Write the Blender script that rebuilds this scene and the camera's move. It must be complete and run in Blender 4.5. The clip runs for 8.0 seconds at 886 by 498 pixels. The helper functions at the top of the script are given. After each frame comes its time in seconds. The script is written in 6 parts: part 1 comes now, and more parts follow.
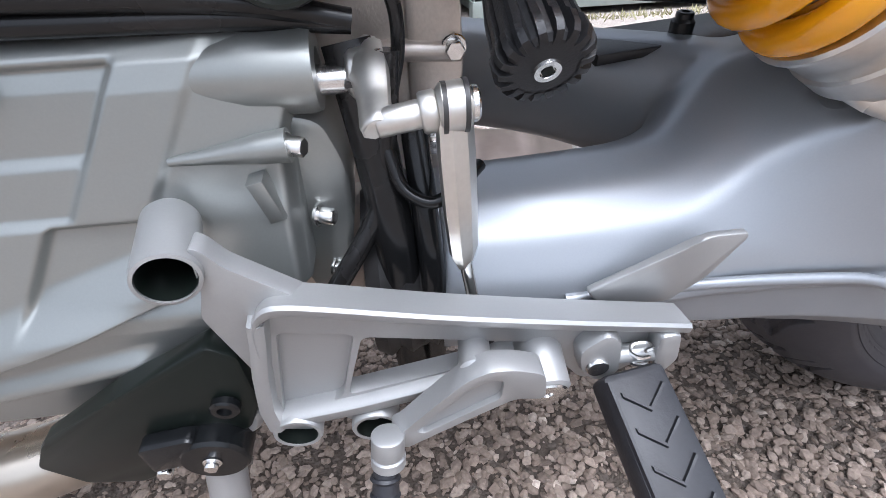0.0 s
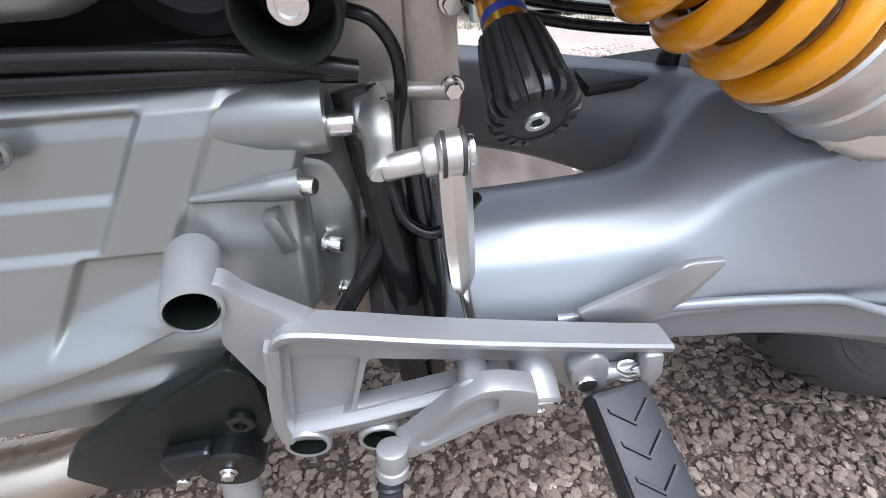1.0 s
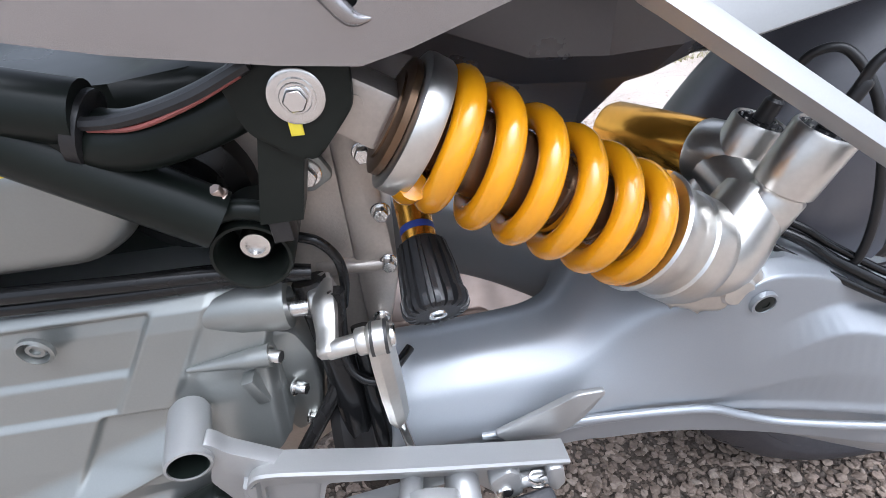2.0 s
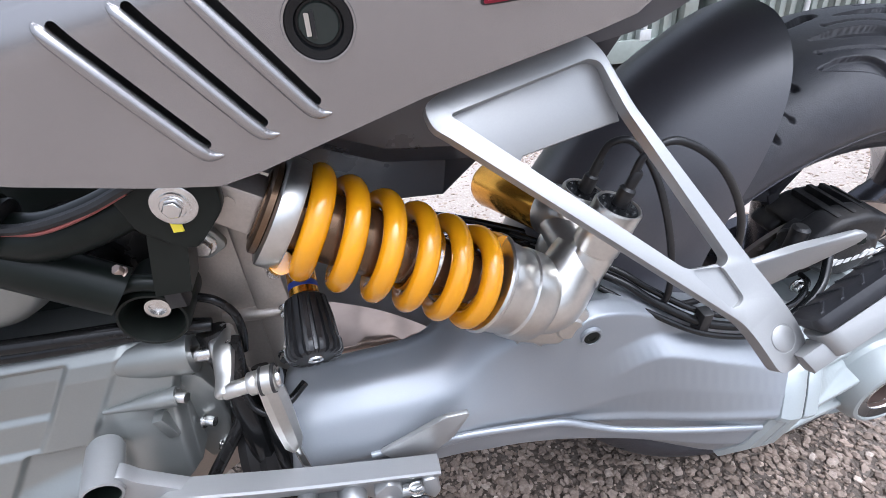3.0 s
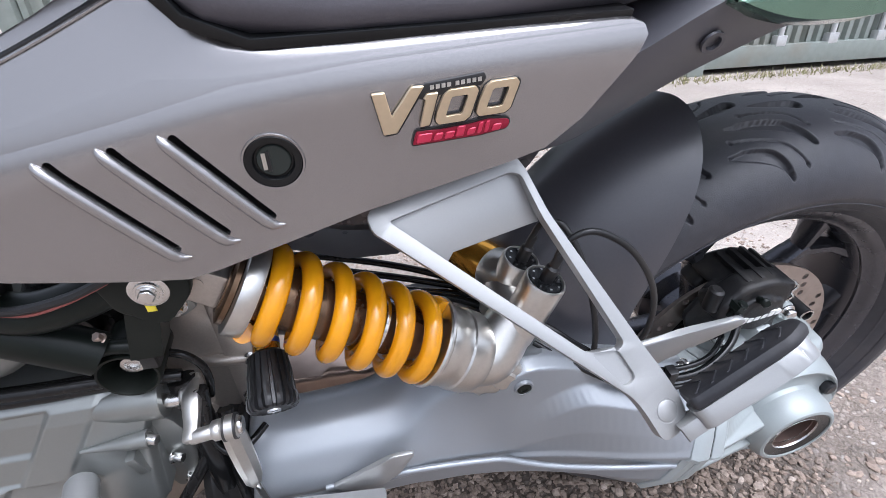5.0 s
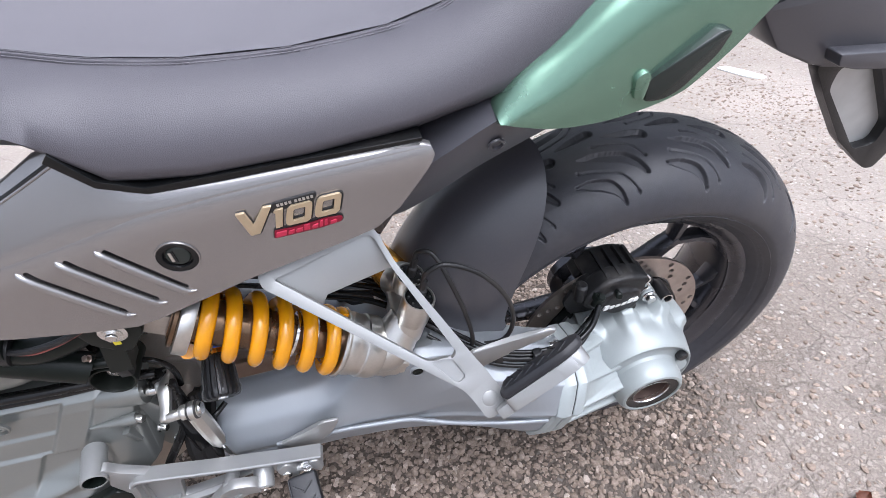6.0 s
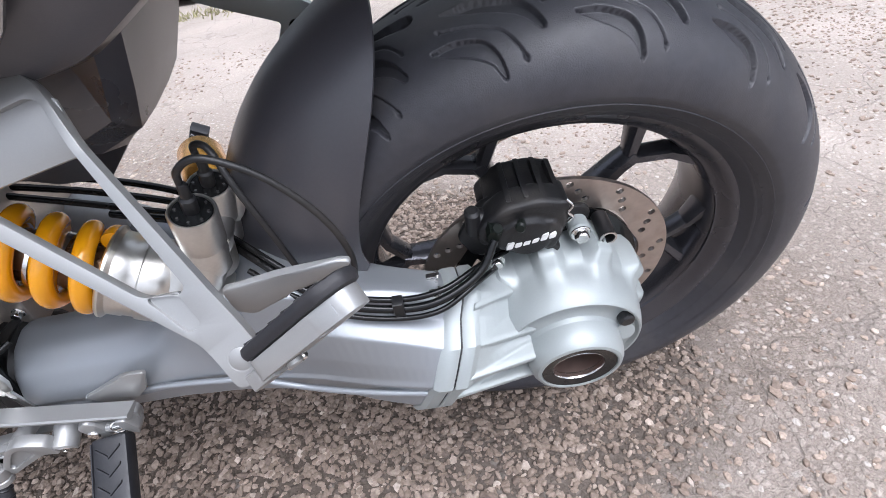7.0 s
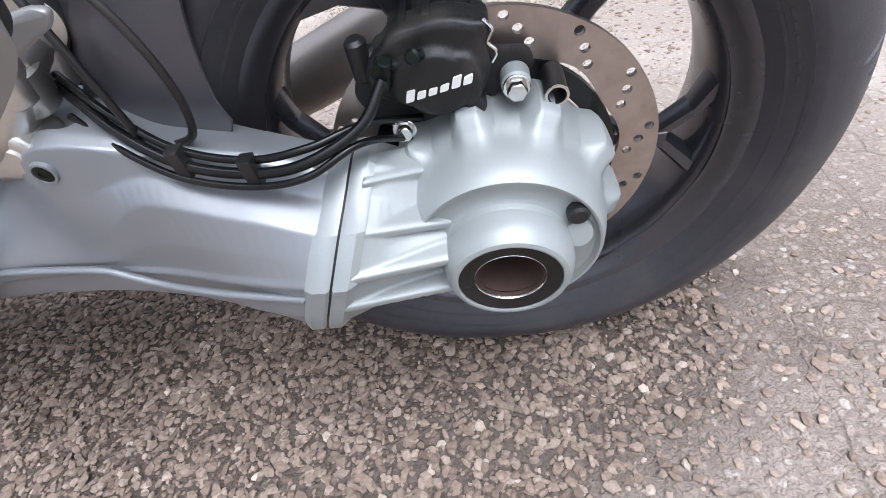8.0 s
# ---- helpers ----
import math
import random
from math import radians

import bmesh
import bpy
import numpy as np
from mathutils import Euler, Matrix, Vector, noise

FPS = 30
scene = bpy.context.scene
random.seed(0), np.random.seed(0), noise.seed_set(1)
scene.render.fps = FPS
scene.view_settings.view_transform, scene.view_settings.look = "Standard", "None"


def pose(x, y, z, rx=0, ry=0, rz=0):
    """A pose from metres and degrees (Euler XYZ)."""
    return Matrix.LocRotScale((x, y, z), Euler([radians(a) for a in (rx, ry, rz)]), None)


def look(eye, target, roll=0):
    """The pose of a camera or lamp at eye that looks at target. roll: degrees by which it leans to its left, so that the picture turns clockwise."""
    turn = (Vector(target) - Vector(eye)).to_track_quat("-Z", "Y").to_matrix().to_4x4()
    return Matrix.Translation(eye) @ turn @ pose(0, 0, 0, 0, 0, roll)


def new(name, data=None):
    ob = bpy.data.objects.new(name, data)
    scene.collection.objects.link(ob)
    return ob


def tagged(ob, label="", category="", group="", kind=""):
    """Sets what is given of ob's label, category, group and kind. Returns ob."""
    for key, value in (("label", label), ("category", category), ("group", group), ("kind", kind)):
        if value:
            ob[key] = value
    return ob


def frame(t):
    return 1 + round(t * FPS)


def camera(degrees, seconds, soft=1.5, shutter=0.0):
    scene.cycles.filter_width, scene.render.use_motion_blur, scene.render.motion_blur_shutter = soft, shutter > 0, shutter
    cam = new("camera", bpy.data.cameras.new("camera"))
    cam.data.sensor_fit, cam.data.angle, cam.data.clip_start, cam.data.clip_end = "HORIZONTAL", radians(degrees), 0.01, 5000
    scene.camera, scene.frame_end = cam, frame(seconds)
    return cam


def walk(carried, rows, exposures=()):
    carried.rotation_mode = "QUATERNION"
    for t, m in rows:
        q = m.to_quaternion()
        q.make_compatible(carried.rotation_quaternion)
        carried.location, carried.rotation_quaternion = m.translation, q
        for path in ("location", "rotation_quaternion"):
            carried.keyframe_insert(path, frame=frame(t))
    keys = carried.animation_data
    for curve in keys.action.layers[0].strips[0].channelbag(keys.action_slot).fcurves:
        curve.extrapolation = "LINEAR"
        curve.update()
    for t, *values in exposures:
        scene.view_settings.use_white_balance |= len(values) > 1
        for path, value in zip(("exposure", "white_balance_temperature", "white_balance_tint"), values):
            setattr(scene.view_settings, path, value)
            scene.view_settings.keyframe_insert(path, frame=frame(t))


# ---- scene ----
cam = camera(84.8, 8.0, soft=0.6)
PATH = [
    (0, (-0.6052, -0.4153, 0.4864), (-0.471, 1.3054, -0.5986), -3.2),
    (0.5, (-0.6042, -0.4184, 0.47), (-0.46, 1.2673, -0.67), -2.8),
    (1, (-0.6044, -0.4235, 0.5108), (-0.4745, 1.2923, -0.5833), -3.4),
    (1.5, (-0.5822, -0.4304, 0.5669), (-0.4432, 1.3412, -0.4334), -4.6),
    (2, (-0.5577, -0.4598, 0.6148), (-0.4068, 1.3328, -0.3467), -5.6),
    (2.2, (-0.5376, -0.4696, 0.625), (-0.3603, 1.3201, -0.3365), -5.5),
    (3.3, (-0.4905, -0.5263, 0.7076), (-0.1627, 1.2502, -0.2397), -4.0),
    (3.5, (-0.4968, -0.5302, 0.728), (-0.1729, 1.2495, -0.2152), -3.1),
    (4, (-0.4786, -0.5043, 0.7311), (-0.1446, 1.273, -0.2111), -1.9),
    (4.5, (-0.4745, -0.5034, 0.7301), (-0.1334, 1.2716, -0.2142), -1.4),
    (4.7, (-0.4685, -0.5077, 0.728), (-0.1143, 1.2618, -0.2203), -1.3),
    (5.8, (-0.3895, -0.6185, 0.8738), (-0.0869, 1.0436, -0.2682), -4.4),
    (6, (-0.3385, -0.6161, 0.8881), (-0.0801, 1.0036, -0.3222), -5.3),
    (6.5, (-0.2226, -0.5679, 0.7933), (-0.0715, 0.987, -0.517), -7.1),
    (7, (-0.1114, -0.537, 0.7219), (-0.1295, 1.0216, -0.5945), -9.4),
    (7.5, (-0.0213, -0.5298, 0.623), (-0.2086, 1.0058, -0.7056), -11.2),
    (8, (0.004, -0.5051, 0.5475), (-0.2528, 1.0267, -0.7729), -12.0),
]
walk(cam, [(t, look(eye, target, roll)) for t, eye, target, roll in PATH], ((0.0, 1.13, 5700, 12), (2.0, 1.13, 5650, 11), (3.5, 0.89, 5600, 13), (6.0, 0.75, 5800, 13), (8.0, 0.74, 5850, 13)))

# ---- world and sun ----
world = bpy.data.worlds.new("overcast_sky")
scene.world = world
world.use_nodes = True
wn = world.node_tree
sky = wn.nodes.new("ShaderNodeTexSky")
sky.sky_type = "NISHITA"
sky.sun_disc = False
sky.sun_elevation, sky.sun_rotation = radians(69), radians(149)
sky.air_density, sky.dust_density, sky.ozone_density = 1.0, 6.0, 1.0
soften = wn.nodes.new("ShaderNodeHueSaturation")
soften.inputs["Saturation"].default_value = 0.22
wn.links.new(sky.outputs[0], soften.inputs["Color"])
wn.links.new(soften.outputs[0], wn.nodes["Background"].inputs["Color"])
wn.nodes["Background"].inputs["Strength"].default_value = 0.15
sun = new("sun", bpy.data.lights.new("sun", "SUN"))
sun.data.energy, sun.data.angle, sun.data.color = 1.25, radians(65), (1.0, 0.965, 0.93)
sun.matrix_world = look((0.6, -1.0, 3.0), (0, 0, 0))

# ---- materials ----


def material(name, base, rough=0.5, metal=0.0, coat=0.0, vary=0.06, scale=60.0, bump=0.0, bump_scale=400.0, dirt=None, dirt_amount=0.3, dirt_scale=7.0, rough_vary=0.08, spec=0.5):
    m = bpy.data.materials.new(name)
    m.use_nodes = True
    t = m.node_tree
    b = t.nodes["Principled BSDF"]
    b.inputs["Metallic"].default_value = metal
    b.inputs["Coat Weight"].default_value = coat
    b.inputs["Coat Roughness"].default_value = 0.08
    b.inputs["Specular IOR Level"].default_value = spec
    co = t.nodes.new("ShaderNodeTexCoord")
    fine = t.nodes.new("ShaderNodeTexNoise")
    fine.inputs["Scale"].default_value, fine.inputs["Detail"].default_value = scale, 6
    t.links.new(co.outputs["Object"], fine.inputs["Vector"])
    mix = t.nodes.new("ShaderNodeMix")
    mix.data_type = "RGBA"
    lo = [c * (1 - vary * 2) for c in base] + [1]
    hi = [min(1, c * (1 + vary * 2)) for c in base] + [1]
    mix.inputs[6].default_value, mix.inputs[7].default_value = lo, hi
    t.links.new(fine.outputs[0], mix.inputs[0])
    colour = mix.outputs[2]
    big = t.nodes.new("ShaderNodeTexNoise")
    big.inputs["Scale"].default_value, big.inputs["Detail"].default_value = dirt_scale, 8
    t.links.new(co.outputs["Object"], big.inputs["Vector"])
    if dirt:
        ramp = t.nodes.new("ShaderNodeMapRange")
        ramp.inputs[1].default_value, ramp.inputs[2].default_value, ramp.inputs[4].default_value = 0.5, 0.72, dirt_amount
        t.links.new(big.outputs[0], ramp.inputs[0])
        soil = t.nodes.new("ShaderNodeMix")
        soil.data_type = "RGBA"
        soil.inputs[7].default_value = (*dirt, 1)
        t.links.new(ramp.outputs[0], soil.inputs[0])
        t.links.new(colour, soil.inputs[6])
        colour = soil.outputs[2]
    t.links.new(colour, b.inputs["Base Color"])
    rr = t.nodes.new("ShaderNodeMapRange")
    rr.inputs[1].default_value, rr.inputs[2].default_value = 0.3, 0.7
    rr.inputs[3].default_value, rr.inputs[4].default_value = max(0.02, rough - rough_vary), min(1, rough + rough_vary)
    t.links.new(big.outputs[0], rr.inputs[0])
    t.links.new(rr.outputs[0], b.inputs["Roughness"])
    if bump:
        grain = t.nodes.new("ShaderNodeTexNoise")
        grain.inputs["Scale"].default_value, grain.inputs["Detail"].default_value = bump_scale, 4
        t.links.new(co.outputs["Object"], grain.inputs["Vector"])
        bn = t.nodes.new("ShaderNodeBump")
        bn.inputs["Strength"].default_value, bn.inputs["Distance"].default_value = bump, 0.001
        t.links.new(grain.outputs[0], bn.inputs["Height"])
        t.links.new(bn.outputs[0], b.inputs["Normal"])
    return m


ARMPAINT = material("blue_grey_arm_paint", (0.300, 0.318, 0.338), 0.40, 0.50, vary=0.02, scale=900, bump=0.02, bump_scale=1500, dirt=(0.25, 0.24, 0.22), dirt_amount=0.12)
SILVER = material("satin_silver_paint", (0.350, 0.353, 0.350), 0.40, 0.55, vary=0.02, scale=900, bump=0.02, bump_scale=1500, dirt=(0.33, 0.31, 0.28), dirt_amount=0.12)
CAST = material("silver_cast_engine_paint", (0.300, 0.312, 0.300), 0.34, 0.75, vary=0.02, scale=700, bump=0.025, bump_scale=1300, dirt=(0.26, 0.25, 0.22), dirt_amount=0.18)
DRIVE = material("pale_grey_cast_paint", (0.335, 0.364, 0.362), 0.46, 0.25, vary=0.02, scale=600, bump=0.03, bump_scale=1200, dirt=(0.36, 0.36, 0.34), dirt_amount=0.15)
PANEL = material("metallic_silver_lacquer", (0.355, 0.343, 0.341), 0.27, 0.85, coat=0.5, vary=0.0, scale=40, rough_vary=0.0)
BRUSHED = material("brushed_aluminium", (0.66, 0.645, 0.61), 0.34, 1.0, vary=0.04, scale=300, rough_vary=0.1)
STEEL = material("bright_plated_steel", (0.75, 0.74, 0.72), 0.2, 1.0, vary=0.05, scale=200)
BEIGE = material("raw_cast_aluminium", (0.56, 0.51, 0.46), 0.38, 0.7, vary=0.06, scale=400, bump=0.2, bump_scale=600, dirt=(0.22, 0.2, 0.17), dirt_amount=0.4)
PIPE = material("heat_tinted_steel", (0.42, 0.33, 0.28), 0.38, 0.8, vary=0.1, scale=30, dirt=(0.2, 0.15, 0.12), dirt_amount=0.5, dirt_scale=14)
SPRING = material("yellow_spring_lacquer", (0.70, 0.295, 0.0), 0.22, 0.0, coat=0.45, vary=0.04, scale=80, rough_vary=0.05)
GOLD = material("gold_anodised", (0.85, 0.42, 0.06), 0.22, 0.9, vary=0.05, scale=150)
BRONZE = material("dark_bronze_damper", (0.16, 0.10, 0.06), 0.3, 0.8, vary=0.1, scale=80)
# Brown base colour carries the reflection inside the hollow axle.
BORE = material("brown_bore_steel", (0.24, 0.17, 0.145), 0.38, 0.8, vary=0.1, scale=80)
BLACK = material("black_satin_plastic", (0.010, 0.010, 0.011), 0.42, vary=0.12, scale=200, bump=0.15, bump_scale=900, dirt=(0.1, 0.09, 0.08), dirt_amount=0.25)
GLOSS = material("black_gloss_paint", (0.006, 0.0065, 0.007), 0.22, vary=0.1, scale=200, dirt=(0.06, 0.05, 0.045), dirt_amount=0.2, spec=0.35)
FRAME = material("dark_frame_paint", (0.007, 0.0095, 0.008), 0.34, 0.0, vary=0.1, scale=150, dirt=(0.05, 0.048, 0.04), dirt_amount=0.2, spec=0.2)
GUARD = material("charcoal_guard_plastic", (0.055, 0.054, 0.063), 0.33, vary=0.06, scale=400, bump=0.10, bump_scale=1200, spec=0.95)
RUBBER = material("tyre_rubber", (0.040, 0.040, 0.047), 0.46, vary=0.14, scale=120, bump=0.25, bump_scale=800, dirt=(0.10, 0.09, 0.085), dirt_amount=0.35, dirt_scale=12)
GRIP = material("peg_rubber", (0.014, 0.0145, 0.018), 0.5, vary=0.12, scale=300, bump=0.15, dirt=(0.09, 0.08, 0.075), dirt_amount=0.15, dirt_scale=30)
RIM = material("graphite_wheel_paint", (0.10, 0.10, 0.112), 0.27, 0.75, vary=0.05, scale=500, dirt=(0.2, 0.17, 0.14), dirt_amount=0.10)
DISC = material("brake_disc_steel", (0.46, 0.40, 0.36), 0.36, 0.9, vary=0.1, scale=90, dirt=(0.3, 0.2, 0.13), dirt_amount=0.4, dirt_scale=25)
IRON = material("black_caliper_coating", (0.009, 0.009, 0.010), 0.5, 0.1, vary=0.2, scale=250, bump=0.3, bump_scale=500, dirt=(0.09, 0.08, 0.07), dirt_amount=0.4, dirt_scale=30)
SEAT = material("charcoal_seat_vinyl", (0.085, 0.080, 0.092), 0.44, vary=0.08, scale=700, bump=0.35, bump_scale=1500)
SEATTOP = material("grey_seat_cover", (0.145, 0.137, 0.152), 0.62, vary=0.07, scale=900, bump=0.4, bump_scale=1600)
GREEN = material("metallic_green_lacquer", (0.17, 0.29, 0.215), 0.24, 0.75, coat=0.6, vary=0.04, scale=40)
BADGE = material("champagne_badge", (0.62, 0.50, 0.34), 0.3, 0.7, vary=0.04, scale=300)
WIRE = material("faded_red_wire", (0.20, 0.055, 0.045), 0.5, vary=0.15)
HEADER = material("stained_steel_pipe", (0.52, 0.47, 0.40), 0.28, 0.9, vary=0.08, scale=20, dirt=(0.30, 0.24, 0.18), dirt_amount=0.4, dirt_scale=9)
RED = material("red_badge", (0.26, 0.008, 0.03), 0.3, 0.2, vary=0.06, scale=300)
LIGHT_RED = material("bright_red_badge", (0.52, 0.03, 0.075), 0.28, 0.2, vary=0.05, scale=300)
WHITE = material("white_marking", (0.78, 0.78, 0.76), 0.5, vary=0.04)
YELLOW = material("yellow_paint_mark", (0.85, 0.70, 0.05), 0.5, vary=0.08)
BLUE = material("blue_sticker", (0.03, 0.06, 0.3), 0.35, vary=0.05)
CLEAR = material("smoked_lens", (0.018, 0.024, 0.022), 0.14, vary=0.05)
CONTAINER = material("grey_green_container_paint", (0.215, 0.240, 0.218), 0.6, vary=0.08, scale=20, dirt=(0.2, 0.16, 0.12), dirt_amount=0.4, dirt_scale=3)
GALV = material("galvanised_bar", (0.55, 0.56, 0.56), 0.45, 0.5, vary=0.08, scale=40)
LEAF = material("dry_brown_leaf", (0.17, 0.055, 0.028), 0.6, vary=0.2, scale=120)
GRASS = material("dry_grass", (0.27, 0.25, 0.13), 0.8, vary=0.3, scale=30)


def ground_material():
    m = bpy.data.materials.new("worn_chip_asphalt")
    m.use_nodes = True
    t = m.node_tree
    b = t.nodes["Principled BSDF"]
    b.inputs["Roughness"].default_value = 0.85
    b.inputs["Specular IOR Level"].default_value = 0.25
    co = t.nodes.new("ShaderNodeTexCoord")

    def noise_at(scale, detail=6):
        n = t.nodes.new("ShaderNodeTexNoise")
        n.inputs["Scale"].default_value, n.inputs["Detail"].default_value = scale, detail
        t.links.new(co.outputs["Object"], n.inputs["Vector"])
        return n

    def remap(sock, a, b_, c, d):
        r = t.nodes.new("ShaderNodeMapRange")
        for i, v in zip((1, 2, 3, 4), (a, b_, c, d)):
            r.inputs[i].default_value = v
        t.links.new(sock, r.inputs[0])
        return r.outputs[0]

    def mixed(fac, a, b_):
        x = t.nodes.new("ShaderNodeMix")
        x.data_type = "RGBA"
        t.links.new(fac, x.inputs[0])
        for s, i in ((a, 6), (b_, 7)):
            if isinstance(s, tuple):
                x.inputs[i].default_value = (*s, 1)
            else:
                t.links.new(s, x.inputs[i])
        return x.outputs[2]

    warp = noise_at(60, 3)
    vec = t.nodes.new("ShaderNodeMix")
    vec.data_type = "VECTOR"
    vec.inputs[0].default_value = 0.012
    t.links.new(co.outputs["Object"], vec.inputs[4])
    t.links.new(warp.outputs["Color"], vec.inputs[5])
    def cells(scale):
        v = t.nodes.new("ShaderNodeTexVoronoi")
        v.inputs["Scale"].default_value = scale
        t.links.new(vec.outputs[1], v.inputs["Vector"])
        c = t.nodes.new("ShaderNodeSeparateColor")
        t.links.new(v.outputs["Color"], c.inputs[0])
        return v.outputs["Distance"], c

    def maths(kind, a, b_):
        x = t.nodes.new("ShaderNodeMath")
        x.operation = kind
        for s_, i in ((a, 0), (b_, 1)):
            if isinstance(s_, float):
                x.inputs[i].default_value = s_
            else:
                t.links.new(s_, x.inputs[i])
        return x.outputs[0]

    dist, shade = cells(88)
    dist2, shade2 = cells(270)
    stone = mixed(shade.outputs[0], (0.25, 0.204, 0.170), (0.44, 0.38, 0.33))
    stone = mixed(remap(shade.outputs[1], 0.88, 0.93, 0, 0.7), stone, (0.66, 0.62, 0.58))
    stone = mixed(remap(noise_at(500, 3).outputs[0], 0.3, 0.7, 0, 0.35), stone, (0.25, 0.21, 0.19))
    binder = mixed(shade2.outputs[0], (0.165, 0.134, 0.110), (0.30, 0.250, 0.212))
    gap = remap(dist, 0.36, 0.52, 0, 1)
    keep = remap(shade.outputs[2], 0.36, 0.46, 1, 0)
    sunk = maths("MAXIMUM", gap, keep)
    colour = mixed(sunk, stone, binder)
    grit = mixed(remap(dist2, 0.45, 0.75, 0, 0.45), colour, (0.12, 0.10, 0.085))
    colour = mixed(sunk, colour, grit)
    wear = remap(noise_at(5.0, 8).outputs[0], 0.35, 0.65, 0, 0.45)
    colour = mixed(wear, colour, (0.24, 0.20, 0.175))
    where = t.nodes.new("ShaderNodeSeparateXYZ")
    rim_noise = noise_at(9, 6).outputs[0]
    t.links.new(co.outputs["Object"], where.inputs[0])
    # Pale tone: dusty patches at random, and growing paler away from the bike.
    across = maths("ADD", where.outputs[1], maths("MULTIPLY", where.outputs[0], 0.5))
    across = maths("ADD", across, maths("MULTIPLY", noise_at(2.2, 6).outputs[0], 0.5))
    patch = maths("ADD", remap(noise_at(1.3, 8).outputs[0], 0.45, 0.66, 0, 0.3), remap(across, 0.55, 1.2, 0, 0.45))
    pale_tone = mixed(noise_at(180).outputs[0], (0.42, 0.365, 0.32), (0.70, 0.63, 0.57))
    colour = mixed(patch, colour, pale_tone)
    # Ellipse round the bike: dark fines plus shade, both put into the colour.
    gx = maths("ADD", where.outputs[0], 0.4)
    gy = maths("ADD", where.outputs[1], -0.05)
    gravel_shade = maths("ADD", maths("MULTIPLY", maths("MULTIPLY", gx, gx), 1.2), maths("MULTIPLY", maths("MULTIPLY", gy, gy), 2.2))
    gravel_shade = maths("ADD", gravel_shade, maths("MULTIPLY", rim_noise, 0.45))
    gravel_shade = remap(gravel_shade, 0.70, 1.02, 0.75, 0)
    colour = mixed(gravel_shade, colour, (0.060, 0.046, 0.036))
    crack = t.nodes.new("ShaderNodeTexVoronoi")
    crack.feature = "DISTANCE_TO_EDGE"
    crack.inputs["Scale"].default_value = 4.5
    wob = t.nodes.new("ShaderNodeMix")
    wob.data_type = "VECTOR"
    wob.inputs[0].default_value = 0.12
    t.links.new(co.outputs["Object"], wob.inputs[4])
    t.links.new(noise_at(7, 8).outputs["Color"], wob.inputs[5])
    t.links.new(wob.outputs[1], crack.inputs["Vector"])
    line = remap(crack.outputs["Distance"], 0.002, 0.012, 0.3, 0)
    colour = mixed(line, colour, (0.06, 0.05, 0.045))
    t.links.new(colour, b.inputs["Base Color"])
    dome = maths("MULTIPLY", remap(dist, 0.15, 0.62, 1, 0), remap(shade.outputs[2], 0.30, 0.9, 0.15, 1))
    fine = maths("MULTIPLY", remap(dist2, 0.1, 0.7, 1, 0), 0.35)
    rough = maths("ADD", dome, fine)
    rough = maths("ADD", rough, maths("MULTIPLY", noise_at(30, 6).outputs[0], 0.9))
    rough = maths("SUBTRACT", rough, maths("MULTIPLY", line, 1.2))
    bn = t.nodes.new("ShaderNodeBump")
    bn.inputs["Strength"].default_value, bn.inputs["Distance"].default_value = 0.75, 0.006
    t.links.new(rough, bn.inputs["Height"])
    t.links.new(bn.outputs[0], b.inputs["Normal"])
    return m


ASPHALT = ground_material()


def stone_material(light=1.0):
    m = bpy.data.materials.new("loose_stone_chippings")
    m.use_nodes = True
    t = m.node_tree
    b = t.nodes["Principled BSDF"]
    b.inputs["Roughness"].default_value = 0.85
    geo = t.nodes.new("ShaderNodeNewGeometry")
    ramp = t.nodes.new("ShaderNodeValToRGB")
    e = ramp.color_ramp.elements
    e[0].color, e[1].color = (0.150, 0.114, 0.092, 1), (0.44, 0.375, 0.32, 1)
    for p, c in ((0.30, (0.215, 0.165, 0.131, 1)), (0.80, (0.275, 0.217, 0.176, 1)), (0.97, (0.34, 0.278, 0.230, 1))):
        e.new(p).color = c
    t.links.new(geo.outputs["Random Per Island"], ramp.inputs[0])
    co = t.nodes.new("ShaderNodeTexCoord")
    n = t.nodes.new("ShaderNodeTexNoise")
    n.inputs["Scale"].default_value, n.inputs["Detail"].default_value = 260, 6
    t.links.new(co.outputs["Object"], n.inputs["Vector"])
    mul = t.nodes.new("ShaderNodeMix")
    mul.data_type, mul.blend_type = "RGBA", "OVERLAY"
    mul.inputs[0].default_value = 0.5
    t.links.new(ramp.outputs[0], mul.inputs[6])
    t.links.new(n.outputs[0], mul.inputs[7])
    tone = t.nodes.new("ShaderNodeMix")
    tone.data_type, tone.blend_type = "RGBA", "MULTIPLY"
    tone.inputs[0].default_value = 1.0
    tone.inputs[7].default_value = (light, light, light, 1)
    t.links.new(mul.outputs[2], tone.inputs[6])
    t.links.new(tone.outputs[2], b.inputs["Base Color"])
    bn = t.nodes.new("ShaderNodeBump")
    bn.inputs["Strength"].default_value, bn.inputs["Distance"].default_value = 0.5, 0.001
    t.links.new(n.outputs[0], bn.inputs["Height"])
    t.links.new(bn.outputs[0], b.inputs["Normal"])
    return m


# One stone colour: darker round the bike, multiplied paler away from it.
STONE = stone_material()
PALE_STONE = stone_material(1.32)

# ---- mesh helpers ----


def join(*many):
    out = bmesh.new()
    for bm in many:
        me = bpy.data.meshes.new("scratch")
        bm.to_mesh(me)
        bm.free()
        out.from_mesh(me)
        bpy.data.meshes.remove(me)
    return out


